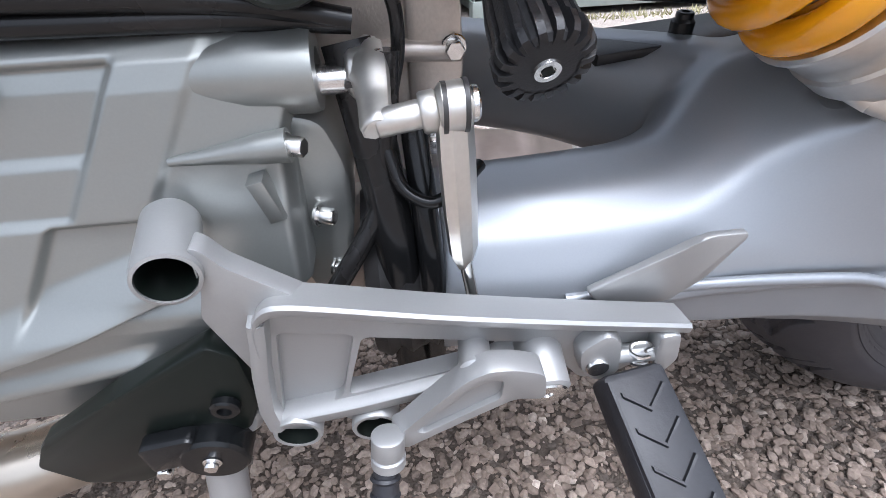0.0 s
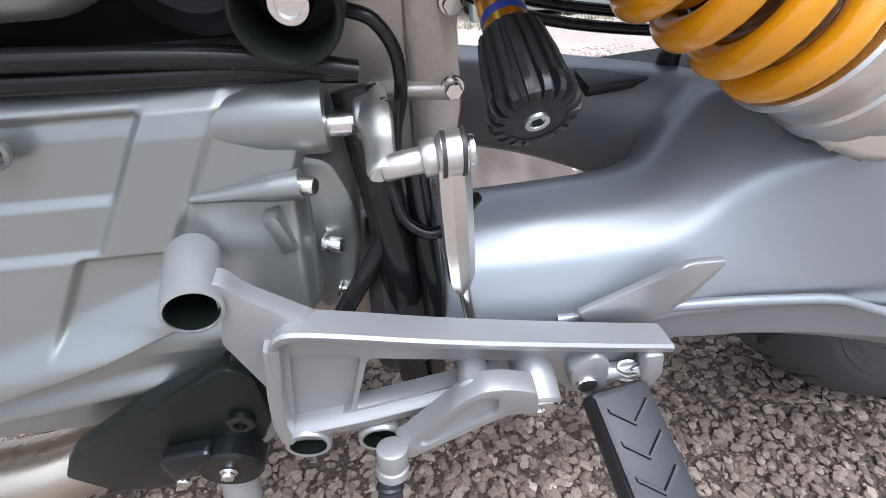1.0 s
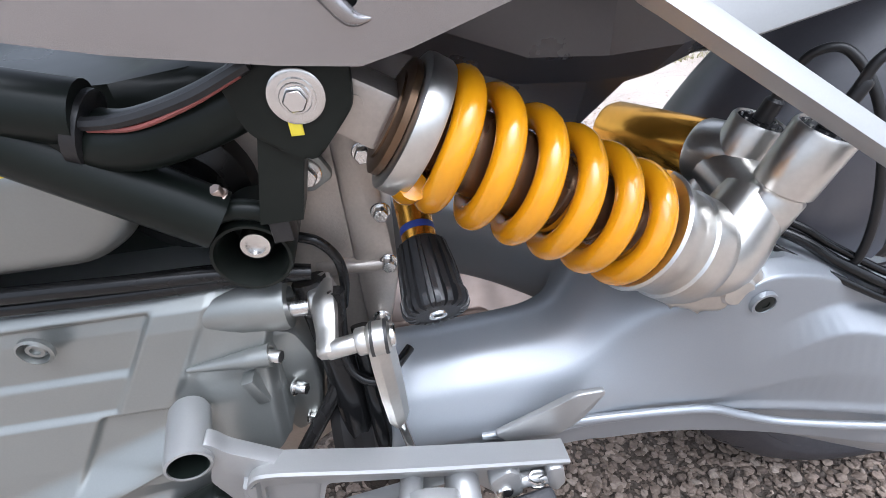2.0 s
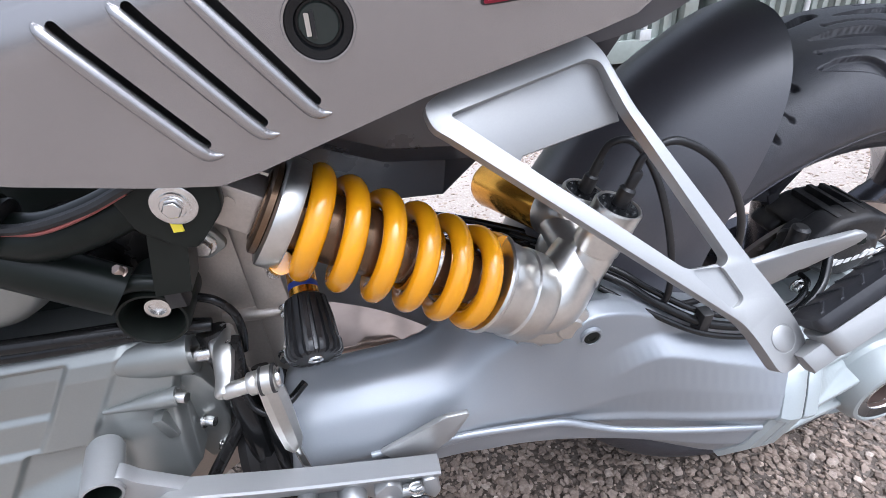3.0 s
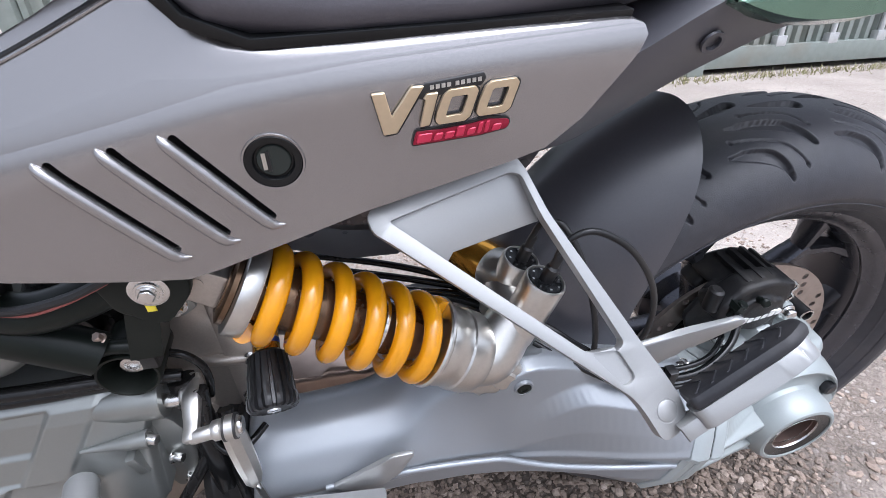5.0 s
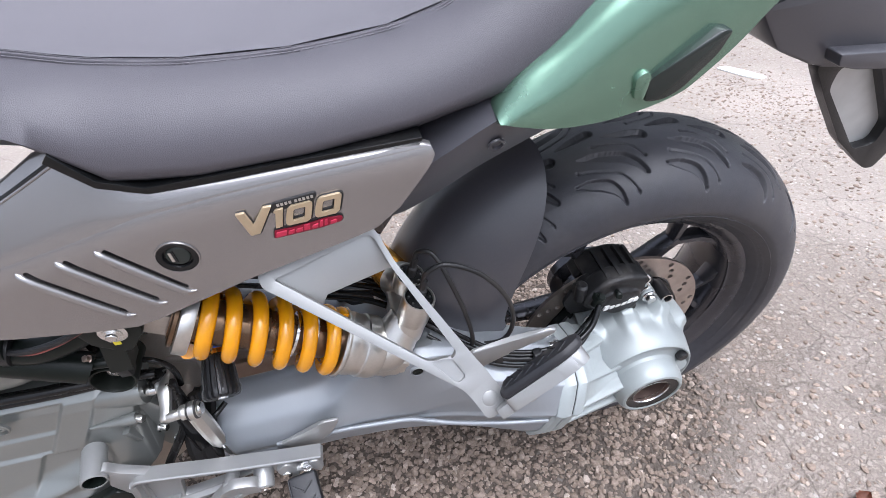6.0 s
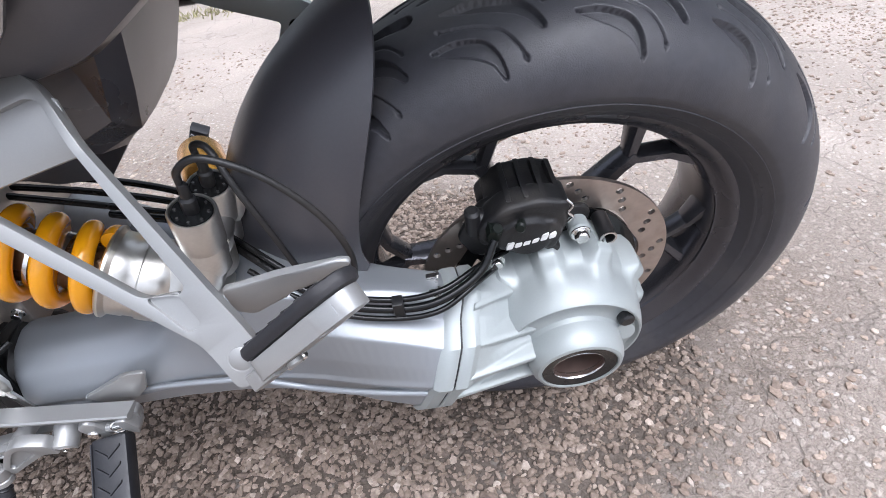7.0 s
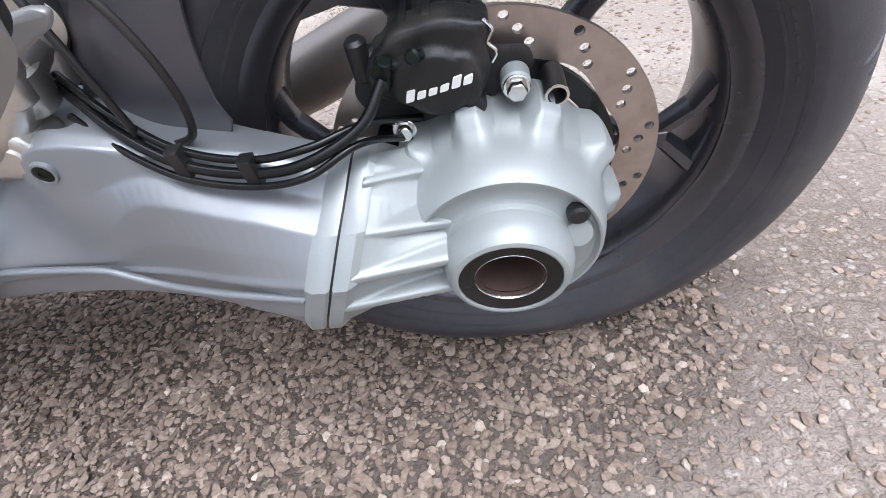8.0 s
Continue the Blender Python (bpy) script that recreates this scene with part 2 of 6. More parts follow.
def link(name, bm, mat, angle=38):
    bmesh.ops.recalc_face_normals(bm, faces=bm.faces)
    me = bpy.data.meshes.new(name)
    bm.to_mesh(me)
    bm.free()
    me.materials.append(mat)
    me.shade_smooth()
    me.set_sharp_from_angle(angle=radians(angle))
    return new(name, me)


def part(name, bm, mat, parent, label="", angle=38):
    ob = link(name, bm, mat, angle)
    ob.parent = parent
    return tagged(ob, label)


def soften_edges(bm, width, segments=2, least=30):
    if width > 0:
        edges = [e for e in bm.edges if len(e.link_faces) == 2 and e.calc_face_angle(0) > radians(least)]
        if edges:
            bmesh.ops.bevel(bm, geom=edges, offset=width, segments=segments, affect="EDGES", profile=0.5, clamp_overlap=True)
    return bm


def round_poly(pts, r, n=4):
    """A polygon with its corners rounded."""
    out, k = [], len(pts)
    for i in range(k):
        a, b, c = (Vector(pts[j % k]) for j in (i - 1, i, i + 1))
        da, dc = a - b, c - b
        cut = min(r, da.length * 0.45, dc.length * 0.45)
        p, q = b + da.normalized() * cut, b + dc.normalized() * cut
        for s in range(n + 1):
            f = s / n
            out.append(tuple((1 - f) ** 2 * p + 2 * f * (1 - f) * b + f * f * q))
    return out


XZ = Matrix(((1, 0, 0, 0), (0, 0, 1, 0), (0, 1, 0, 0), (0, 0, 0, 1)))


def plate(outer, y0, y1, bevel=0.0, holes=(), basis=XZ, radius=0.0, segments=2):
    """A flat outline with holes, from y0 to y1 thick; basis turns its (u, v, depth) into the bike's axes."""
    bm = bmesh.new()
    edges = []
    for loop in (outer, *holes):
        if radius and loop is outer:
            loop = round_poly(loop, radius)
        vs = [bm.verts.new((u, v, y0)) for u, v in loop]
        edges += [bm.edges.new((vs[i - 1], vs[i])) for i in range(len(vs))]
    if holes:
        bmesh.ops.triangle_fill(bm, edges=edges, use_beauty=True)
    else:
        bm.faces.new(vs)
    r = bmesh.ops.extrude_face_region(bm, geom=list(bm.faces))
    for v in r["geom"]:
        if isinstance(v, bmesh.types.BMVert):
            v.co.z = y1
    soften_edges(bm, bevel, segments)
    bm.transform(basis)
    return bm


def box(lo, hi, bevel=0.0, segments=2):
    return plate([(lo[0], lo[2]), (hi[0], lo[2]), (hi[0], hi[2]), (lo[0], hi[2])], lo[1], hi[1], bevel, segments=segments)


def turned(bm, m):
    bm.transform(m)
    return bm


def skin(rings, caps=True, closed=True):
    bm = bmesh.new()
    rows = [[bm.verts.new(p) for p in ring] for ring in rings]
    n = len(rows[0])
    for a, b in zip(rows, rows[1:]):
        for i in range(n if closed else n - 1):
            j = (i + 1) % n
            bm.faces.new((a[i], a[j], b[j], b[i]))
    if caps and closed:
        bm.faces.new(rows[0]), bm.faces.new(rows[-1])
    return bm


def spline(points, per=8):
    """A smooth line through the points."""
    P = [Vector(p) for p in points]
    P = [2 * P[0] - P[1], *P, 2 * P[-1] - P[-2]]
    out = []
    for a, b, c, d in zip(P, P[1:], P[2:], P[3:]):
        for s in range(per):
            f = s / per
            out.append(0.5 * (2 * b + (c - a) * f + (2 * a - 5 * b + 4 * c - d) * f * f + (3 * b - a - 3 * c + d) * f ** 3))
    return out + [P[-2]]


def tube(points, r, n=12, smooth=True, per=8, caps=True, squash=1.0):
    pts = spline(points, per) if smooth and len(points) > 2 else [Vector(p) for p in points]
    rs = r if isinstance(r, (list, tuple)) else [r] * len(points)
    rings, side = [], None
    for i, p in enumerate(pts):
        d = (pts[min(i + 1, len(pts) - 1)] - pts[max(i - 1, 0)]).normalized()
        side = d.orthogonal().normalized() if side is None else (side - d * side.dot(d)).normalized()
        up = d.cross(side)
        f = i / (len(pts) - 1) * (len(rs) - 1)
        k = min(int(f), len(rs) - 2)
        rad = rs[k] + (rs[k + 1] - rs[k]) * (f - k)
        rings.append([p + rad * (math.cos(a) * side + squash * math.sin(a) * up) for a in (2 * math.pi * j / n for j in range(n))])
    return skin(rings, caps)


def lathe(profile, origin, axis, n=32, caps=True):
    """Profile of (radius, height along the axis), turned about the axis."""
    q = Vector(axis).to_track_quat("Z", "Y").to_matrix()
    o = Vector(origin)
    rings = [[o + q @ Vector((r * math.cos(a), r * math.sin(a), h)) for a in (2 * math.pi * j / n for j in range(n))] for r, h in profile]
    bm = skin(rings, caps)
    bmesh.ops.remove_doubles(bm, verts=bm.verts, dist=1e-6)
    return bm


def rod(a, b, r, n=20, bevel=0.0):
    a, b = Vector(a), Vector(b)
    h = (b - a).length
    c = min(bevel, r * 0.5, h * 0.4)
    prof = [(r - c, 0), (r, c), (r, h - c), (r - c, h)] if c else [(r, 0), (r, h)]
    return lathe(prof, a, b - a, n)


def hexhead(p, axis, r, h):
    """A flanged hexagon bolt head."""
    p, d = Vector(p), Vector(axis).normalized()
    return join(rod(p, p + d * h * 0.3, r * 1.3, 20, 0.0006), soften_edges(lathe([(r, 0), (r, h)], p + d * h * 0.2, d, 6), r * 0.12, 1))


def sockethead(p, axis, r, h):
    p, d = Vector(p), Vector(axis).normalized()
    return lathe([(r, 0), (r, h * 0.8), (r * 0.85, h), (r * 0.5, h), (r * 0.5, h * 0.45), (0.0001, h * 0.45)], p, d, 18)


def superring(x, cy, cz, hw, hh, power=2.6, n=40, tilt=0.0):
    out = []
    for i in range(n):
        a = 2 * math.pi * i / n
        c, s = math.cos(a), math.sin(a)
        y = hw * math.copysign(abs(c) ** (2 / power), c)
        z = hh * math.copysign(abs(s) ** (2 / power), s)
        out.append(Vector((x + tilt * z, cy + y, cz + z)))
    return out


def cast(name, bm, mat, parent, label, voxel=0.0014, iterations=4):
    """A part whose joined forms flow into each other like one casting."""
    raw = link(name + "_raw", bm, mat)
    grid = raw.modifiers.new("cast", "REMESH")
    grid.mode, grid.voxel_size, grid.use_smooth_shade = "VOXEL", voxel, True
    flow = raw.modifiers.new("flow", "SMOOTH")
    flow.factor, flow.iterations = 0.5, iterations
    bpy.context.view_layer.update()
    me = bpy.data.meshes.new_from_object(raw.evaluated_get(bpy.context.evaluated_depsgraph_get()))
    bpy.data.objects.remove(raw)
    me.name = name
    me.shade_smooth()
    ob = new(name, me)
    ob.parent = parent
    return tagged(ob, label)


# ---- setting ----
bm = bmesh.new()
bmesh.ops.create_grid(bm, x_segments=2, y_segments=2, size=300)
ground = tagged(link("ground", bm, ASPHALT), "worn pinkish-grey asphalt with exposed stone chips and fine cracks, shade coloured in round the motorcycle", "ground", kind="structure")

# loose chippings beside and under the motorcycle
rng = random.Random(4)


def chip(bm_list, x, y, r, tilt):
    verts, faces = bm_list
    base = len(verts)
    turn = Euler((rng.gauss(0, tilt), rng.gauss(0, tilt), rng.uniform(0, 6.3))).to_matrix()
    lift = rng.uniform(0.10, 0.30 + 2.2 * tilt)
    sx, sy, sz = r * rng.uniform(0.80, 1.45), r * rng.uniform(0.65, 1.05), r * rng.uniform(0.40, 0.70)
    for dx, dy, dz in CHIP_POINTS:
        j = 1 + rng.uniform(-0.30, 0.26)
        p = turn @ Vector((dx * sx * j, dy * sy * j, min(dz, 0.80) * sz))
        verts.append((x + p.x, y + p.y, sz * lift + p.z))
    faces.extend(tuple(base + i for i in f) for f in CHIP_FACES)


ico = bmesh.new()
bmesh.ops.create_icosphere(ico, subdivisions=1, radius=1)
CHIP_POINTS = [tuple(v.co) for v in ico.verts]
ico.verts.index_update()
CHIP_FACES = [tuple(v.index for v in f.verts) for f in ico.faces]
ico.free()


def gravel(name, count, where, sizes, label, mat, tilt=0.12):
    mesh = ([], [])
    made = 0
    while made < count:
        x, y, keep = where()
        if rng.random() < keep:
            chip(mesh, x, y, sizes[0] + (sizes[1] - sizes[0]) * rng.random() ** 1.8, tilt)
            made += 1
    me = bpy.data.meshes.new(name)
    me.from_pydata(*mesh[:1], [], mesh[1])
    me.materials.append(mat)
    return tagged(new(name, me), label, "gravel", kind="stuff")


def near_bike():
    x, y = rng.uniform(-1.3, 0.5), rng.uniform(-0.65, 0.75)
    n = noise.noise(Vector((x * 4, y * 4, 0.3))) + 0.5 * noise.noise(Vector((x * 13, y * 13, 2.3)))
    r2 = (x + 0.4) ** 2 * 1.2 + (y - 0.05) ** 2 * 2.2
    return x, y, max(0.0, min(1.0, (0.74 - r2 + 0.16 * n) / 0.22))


gravel("loose_chippings", 26000, near_bike, (0.0020, 0.0080), "brown and grey stone chippings standing proud of worn asphalt, coloured darker with shade", STONE, 0.30)


def all_about():
    x, y = rng.uniform(-1.6, 2.2), rng.uniform(-0.8, 2.2)
    n = noise.noise(Vector((x * 1.7, y * 1.7, 5.0)))
    return x, y, max(0.05, 0.35 + 0.9 * n)


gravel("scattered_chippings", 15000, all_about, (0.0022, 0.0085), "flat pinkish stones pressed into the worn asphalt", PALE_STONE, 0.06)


def pale_stones():
    return rng.uniform(-0.4, 1.6), rng.uniform(-0.5, 1.6), 1.0


gravel("pale_pebbles", 80, pale_stones, (0.004, 0.009), "a few larger pale pebbles lying on the asphalt", PALE_STONE)


def fallen_leaf(x, y, turn):
    rows = []
    for i in range(9):
        f = i / 8
        w = 0.0105 * math.sin(math.pi * min(1, f * 1.04 + 0.02)) ** 0.7 * (1 + 0.25 * (i % 2))
        rows.append([Vector((0.034 * (f - 0.5), w * v, 0.0035 + 0.004 * v * v + 0.003 * f * f)) for v in (-1, -0.5, 0, 0.5, 1)])
    bm = skin(rows, False, False)
    bmesh.ops.solidify(bm, geom=list(bm.faces), thickness=0.0006)
    leaf = link("fallen_leaf", bm, LEAF)
    leaf.matrix_world = pose(x, y, 0.004, 4, 3, turn)
    return tagged(leaf, "curled reddish brown fallen leaf on the asphalt", "leaf")



fallen_leaf(0.382, -0.354, 20)
marking = link("road_marking", turned(plate(round_poly([(-0.13, -0.035), (0.05, -0.045), (0.13, -0.02), (0.12, 0.035), (-0.02, 0.045), (-0.13, 0.03)], 0.02), 0.0, 0.0045, basis=Matrix.Identity(4)), pose(1.68, 1.60, 0.001, 0, 0, -75)), WHITE)
tagged(marking, "worn scrap of white road paint", "road marking", kind="structure")


# ---- freight container and verge in the distance ----
def container(x0, x1, y, height):
    root = new("freight_container")
    root.location = (x0, y, 0)
    w = x1 - x0
    part("floor_rail", box((0, 0, 0.05), (w, 0.16, 0.22), 0.01), CONTAINER, root)
    part("roof", box((0, 0, height - 0.14), (w, 2.4, height), 0.01), CONTAINER, root)
    part("back_wall", box((0, 2.3, 0.05), (w, 2.4, height - 0.14)), CONTAINER, root)
    for x in (0, w - 0.12):
        part("corner_post", box((x, 0, 0.05), (x + 0.12, 0.14, height), 0.008), CONTAINER, root)
        part("side_wall", box((x + 0.02, 0.14, 0.05), (x + 0.1, 2.3, height - 0.14)), CONTAINER, root)
        part("corner_casting", box((x - 0.01, -0.02, 0), (x + 0.15, 0.15, 0.13), 0.012), CONTAINER, root)
    for k in range(2):
        a = 0.13 + k * (w - 0.26) / 2
        b = a + (w - 0.26) / 2 - 0.02
        pts, n = [], 10
        for i in range(n):
            u = a + (b - a) * i / n
            s = (b - a) / n
            pts += [(u, 0.06), (u + s * 0.4, 0.06), (u + s * 0.5, 0.10), (u + s * 0.9, 0.10)]
        pts += [(b, 0.06), (b, 0.14), (a, 0.14)]
        door = part("door", plate(pts, 0.22, height - 0.14, basis=Matrix.Identity(4)), CONTAINER, root)
        for f in (0.22, 0.72):
            x = a + (b - a) * f
            part("lock_rod", rod((x, 0.03, 0.12), (x, 0.03, height - 0.1), 0.022), GALV, door, "pale galvanised locking rod")
            for z in (0.2, 0.55, 1.2, 1.9):
                part("rod_bracket", box((x - 0.05, 0.0, z), (x + 0.05, 0.07, z + 0.09), 0.006), GALV, door)
    return tagged(root, "grey-green steel freight container with pale locking rods", "container", "containers in a row")


container(0.0, 2.40, 3.35, 2.6)
container(2.52, 4.92, 3.3, 2.6)
container(5.04, 7.44, 3.35, 2.6)
container(-2.55, -0.15, 3.5, 2.6)

verge = ([], [])
for i in range(2600):
    x, y = rng.uniform(-2, 8), 3.12 + rng.gauss(0, 0.07)
    h, a, wd = rng.uniform(0.015, 0.055), rng.uniform(0, 6.28), rng.uniform(0.003, 0.008)
    dx, dy = math.cos(a) * wd, math.sin(a) * wd
    k = len(verge[0])
    verge[0].extend([(x - dx, y - dy, 0), (x + dx, y + dy, 0), (x + rng.gauss(0, 0.02), y + rng.gauss(0, 0.02), h)])
    verge[1].append((k, k + 1, k + 2))
me = bpy.data.meshes.new("grass_verge")
me.from_pydata(verge[0], [], verge[1])
me.materials.append(GRASS)
tagged(new("grass_verge", me), "thin dry grass along the foot of the containers", "grass", kind="stuff")

# ---- motorcycle ----
bike = new("motorcycle")
bike.matrix_world = pose(0, 0, 0.0018, 9.3, 0, 0)
tagged(bike, "silver and green shaft-drive motorcycle leaning on its side stand", "motorcycle")
AXLE = Vector((0, 0, 0.32))
OUT = Vector((0, -1, 0))

# -- rear wheel --
wheel = new("rear_wheel")
wheel.parent = bike


def groove_lines():
    """Grooves of one pitch: (angle step, lateral) lines, half widths along them, depth."""
    fine, dot = (0.0006, 0.0006), (0.0017, 0.0017)
    return [
        ([(0.02, 0.058), (0.18, 0.0615), (0.34, 0.068), (0.42, 0.0760), (0.46, 0.0850)], (0.0004, 0.0050, 0.0062, 0.0040, 0.0022), 0.0058),
        ([(0.10, 0.043), (0.32, 0.050), (0.50, 0.059), (0.60, 0.0730), (0.63, 0.0800)], fine, 0.0035),
        ([(0.098, 0.043), (0.102, 0.0431)], dot, 0.0035),
        ([(0.628, 0.0798), (0.632, 0.0802)], dot, 0.0035),
        ([(0.16, 0.0265), (0.36, 0.0315), (0.58, 0.0400), (0.70, 0.0500), (0.78, 0.0625)], (0.0003, 0.0058, 0.0068, 0.0048, 0.0028), 0.0062),
        ([(0.35, 0.014), (0.56, 0.019), (0.72, 0.0275), (0.82, 0.0440)], fine, 0.0035),
        ([(0.348, 0.014), (0.352, 0.0141)], dot, 0.0035),
        ([(0.818, 0.0438), (0.822, 0.0442)], dot, 0.0035),
        ([(0.52, 0.002), (0.72, 0.0070), (0.90, 0.0120)], (0.0002, 0.0050, 0.0072), 0.0062),
    ]


def tyre_mesh():
    nu, nv = 2000, 240
    pitch = 2 * math.pi / 17
    lat = np.linspace(-1, 1, nv)
    prof = []
    for s in lat:
        a = s * math.radians(118)
        if abs(a) <= math.pi / 2:
            prof.append((0.255 + 0.0652 * math.cos(a), 0.095 * math.sin(a)))
        else:
            f = (abs(a) - math.pi / 2) / math.radians(28)
            prof.append((0.255 - 0.033 * f, math.copysign(0.095 - 0.025 * f ** 1.5, a)))
    prof = np.array(prof)
    th = np.arange(nu) * 2 * math.pi / nu
    depth = np.zeros((nu, nv))
    arc = prof[:, 1]
    for side in (-1, 1):
        off = 0.17 if side < 0 else 0.67
        for line, halves, deep in groove_lines():
            q = [Vector((p[0], p[1], 0)) for p in line]
            q = [(v.x, v.y) for v in spline(q, 6)]
            for n_, ((a0, l0), (a1, l1)) in enumerate(zip(q, q[1:])):
                half = float(np.interp((n_ + 0.5) / (len(q) - 1), np.linspace(0, 1, len(halves)), halves))
                for k in range(-1, 2):
                    u = ((-th / pitch + off) % 1.0) + k
                    X = (u[:, None] - a0) * pitch * 0.31
                    Y = (side * arc[None, :] - l0)
                    ex, ey = (a1 - a0) * pitch * 0.31, l1 - l0
                    t = np.clip((X * ex + Y * ey) / (ex * ex + ey * ey), 0, 1)
                    d = np.hypot(X - t * ex, Y - t * ey)
                    depth = np.maximum(depth, deep * np.clip((half + 0.0005 - d) / 0.0009, 0, 1))
    outer = (np.abs(lat) < 0.62)[None, :]
    depth = depth * outer
    lean = np.clip(lat * math.radians(118), -math.pi / 2, math.pi / 2)[None, :]
    r = prof[None, :, 0] - depth * np.cos(lean)
    # raised ring and rim protector on the sidewall
    r = np.broadcast_to(r, (nu, nv)).copy()
    y = arc[None, :] - depth * np.sin(lean)
    co = np.stack([r * np.cos(th)[:, None], y, 0.32 + r * np.sin(th)[:, None]], -1).reshape(-1, 3)
    i, j = np.meshgrid(np.arange(nu), np.arange(nv - 1), indexing="ij")
    i2 = (i + 1) % nu
    faces = np.stack([i * nv + j, i * nv + j + 1, i2 * nv + j + 1, i2 * nv + j], -1).reshape(-1, 4)
    me = bpy.data.meshes.new("tyre")
    me.from_pydata(co.tolist(), [], faces.tolist())
    me.materials.append(RUBBER)
    me.shade_smooth()
    ob = new("tyre", me)
    ob.parent = wheel
    return tagged(ob, "black road tyre with curved tread grooves")


tyre = tyre_mesh()
for r0, yy in ((0.246, 0.0910), (0.234, 0.0810)):
    for s in (-1, 1):
        part("sidewall_ring", lathe([(r0 - 0.0022, yy * s), (r0, (yy + 0.0016) * s), (r0 + 0.0022, yy * s)], AXLE, (0, 1, 0), 128, False), RUBBER, tyre)
rimprof = [(0.219, -0.069), (0.226, -0.072), (0.228, -0.069), (0.223, -0.064), (0.218, -0.058), (0.211, -0.050), (0.205, -0.030), (0.203, 0.0), (0.206, 0.030), (0.213, 0.050), (0.223, 0.064), (0.228, 0.069), (0.226, 0.072), (0.219, 0.069), (0.212, 0.058), (0.203, 0.038), (0.197, 0.010), (0.196, -0.020), (0.198, -0.040), (0.203, -0.0510), (0.2045, -0.0520), (0.2040, -0.0560), (0.2085, -0.0580), (0.213, -0.0650), (0.219, -0.069)]
for a0, a1, r0 in ((198, 236, 0.2405), (108, 140, 0.2405), (15, 40, 0.2405), (288, 318, 0.2405)):
    for k in range(9):
        b0, b1 = radians(a0 + (a1 - a0) * k / 9), radians(a0 + (a1 - a0) * (k + 0.62) / 9)
        part("sidewall_mark", skin([[AXLE + Vector((r * math.cos(b), y, r * math.sin(b))) for r, y in ((r0 - 0.0035, -0.0838), (r0 - 0.0030, -0.0858), (r0 + 0.0030, -0.0893), (r0 + 0.0035, -0.0885))] for b in (b0, (b0 + b1) / 2, b1)]), RUBBER, tyre)
rim = part("rim", lathe([(r, h) for r, h in rimprof], AXLE, (0, 1, 0), 120, False), RIM, wheel, "graphite painted cast rim", 50)
part("hub", lathe([(0.03, -0.075), (0.055, -0.075), (0.062, -0.06), (0.05, -0.03), (0.045, 0.02), (0.06, 0.035), (0.06, 0.05), (0.02, 0.055)], AXLE, (0, 1, 0), 48), RIM, wheel)


def bar_between(a, b, w0, w1, t0, t1):
    """A rounded spoke from a to b in the wheel's plane; w: width, t: depth along the axle."""
    a, b = Vector(a), Vector(b)
    d = (b - a).normalized()
    s = d.cross(Vector((0, 1, 0))).normalized()
    rings = []
    for f in (0, 0.25, 0.5, 0.75, 1):
        p, w, t = a.lerp(b, f), w0 + (w1 - w0) * f, t0 + (t1 - t0) * f
        rings.append([p + s * (w * u) + Vector((0, t * v, 0)) for u, v in ((-1, -0.55), (-0.55, -1), (0.55, -1), (1, -0.55), (1, 0.55), (0.55, 1), (-0.55, 1), (-1, 0.55))])
    return skin(rings)


for k in range(6):
    a = radians(53.5 + 60 * k)
    at = lambda r, da, y: AXLE + Vector((r * math.cos(a + radians(da)), y, r * math.sin(a + radians(da))))
    lean = 1 if k % 2 == 0 else -1
    sp = join(bar_between(at(0.05, 0, -0.012), at(0.150, 0, -0.021), 0.014, 0.0088, 0.020, 0.014),
              bar_between(at(0.145, 0, -0.021), at(0.166, -0.5 * lean, -0.023), 0.0088, 0.0105, 0.014, 0.013),
              bar_between(at(0.160, 0.5 * lean, -0.023), at(0.206, 9.5 * lean, -0.028), 0.0068, 0.0095, 0.011, 0.016),
              bar_between(at(0.160, -1.5 * lean, -0.023), at(0.187, -10 * lean, -0.026), 0.0072, 0.0068, 0.011, 0.012),
              bar_between(at(0.186, -9.5 * lean, -0.026), at(0.206, -18.5 * lean, -0.028), 0.0068, 0.0095, 0.012, 0.016))
    part("spoke", sp, RIM, wheel, "forked cast spoke", 50)

holes = []
for ring, (rr, count, ph) in enumerate(((0.1200, 30, 0), (0.1290, 30, 5), (0.1380, 30, 10))):
    for k in range(count // 2):
        a = 2 * math.pi * k / (count // 2) + radians(ph)
        holes.append([(rr * math.cos(a) + 0.0042 * math.cos(b), 0.32 + rr * math.sin(a) + 0.0042 * math.sin(b)) for b in (2 * math.pi * i / 10 for i in range(10))])
circle = lambda r, n=96, wob=0.0: [((r + wob * math.sin(9 * 2 * math.pi * i / n)) * math.cos(2 * math.pi * i / n), 0.32 + (r + wob * math.sin(9 * 2 * math.pi * i / n)) * math.sin(2 * math.pi * i / n)) for i in range(n)]
disc = part("brake_disc", plate(circle(0.1455, 120), -0.0655, -0.0605, 0, [circle(0.111, 90, 0.0025), *holes]), DISC, bike, "drilled steel brake disc with faint rust", 30)
sector = lambda a0, a1, r0, r1: [(r * math.cos(radians(a)), 0.32 + r * math.sin(radians(a))) for r, a in [(r1, a0 + (a1 - a0) * i / 6) for i in range(7)] + [(r0, a1 - (a1 - a0) * (0.3 + 0.4 * i / 3)) for i in range(4)]]
part("disc_carrier", plate(circle(0.1085, 90), -0.067, -0.060, 0.0, [circle(0.045, 60), *[sector(60 * k + 30, 60 * k + 72, 0.064, 0.092) for k in range(6)]]), GLOSS, disc)
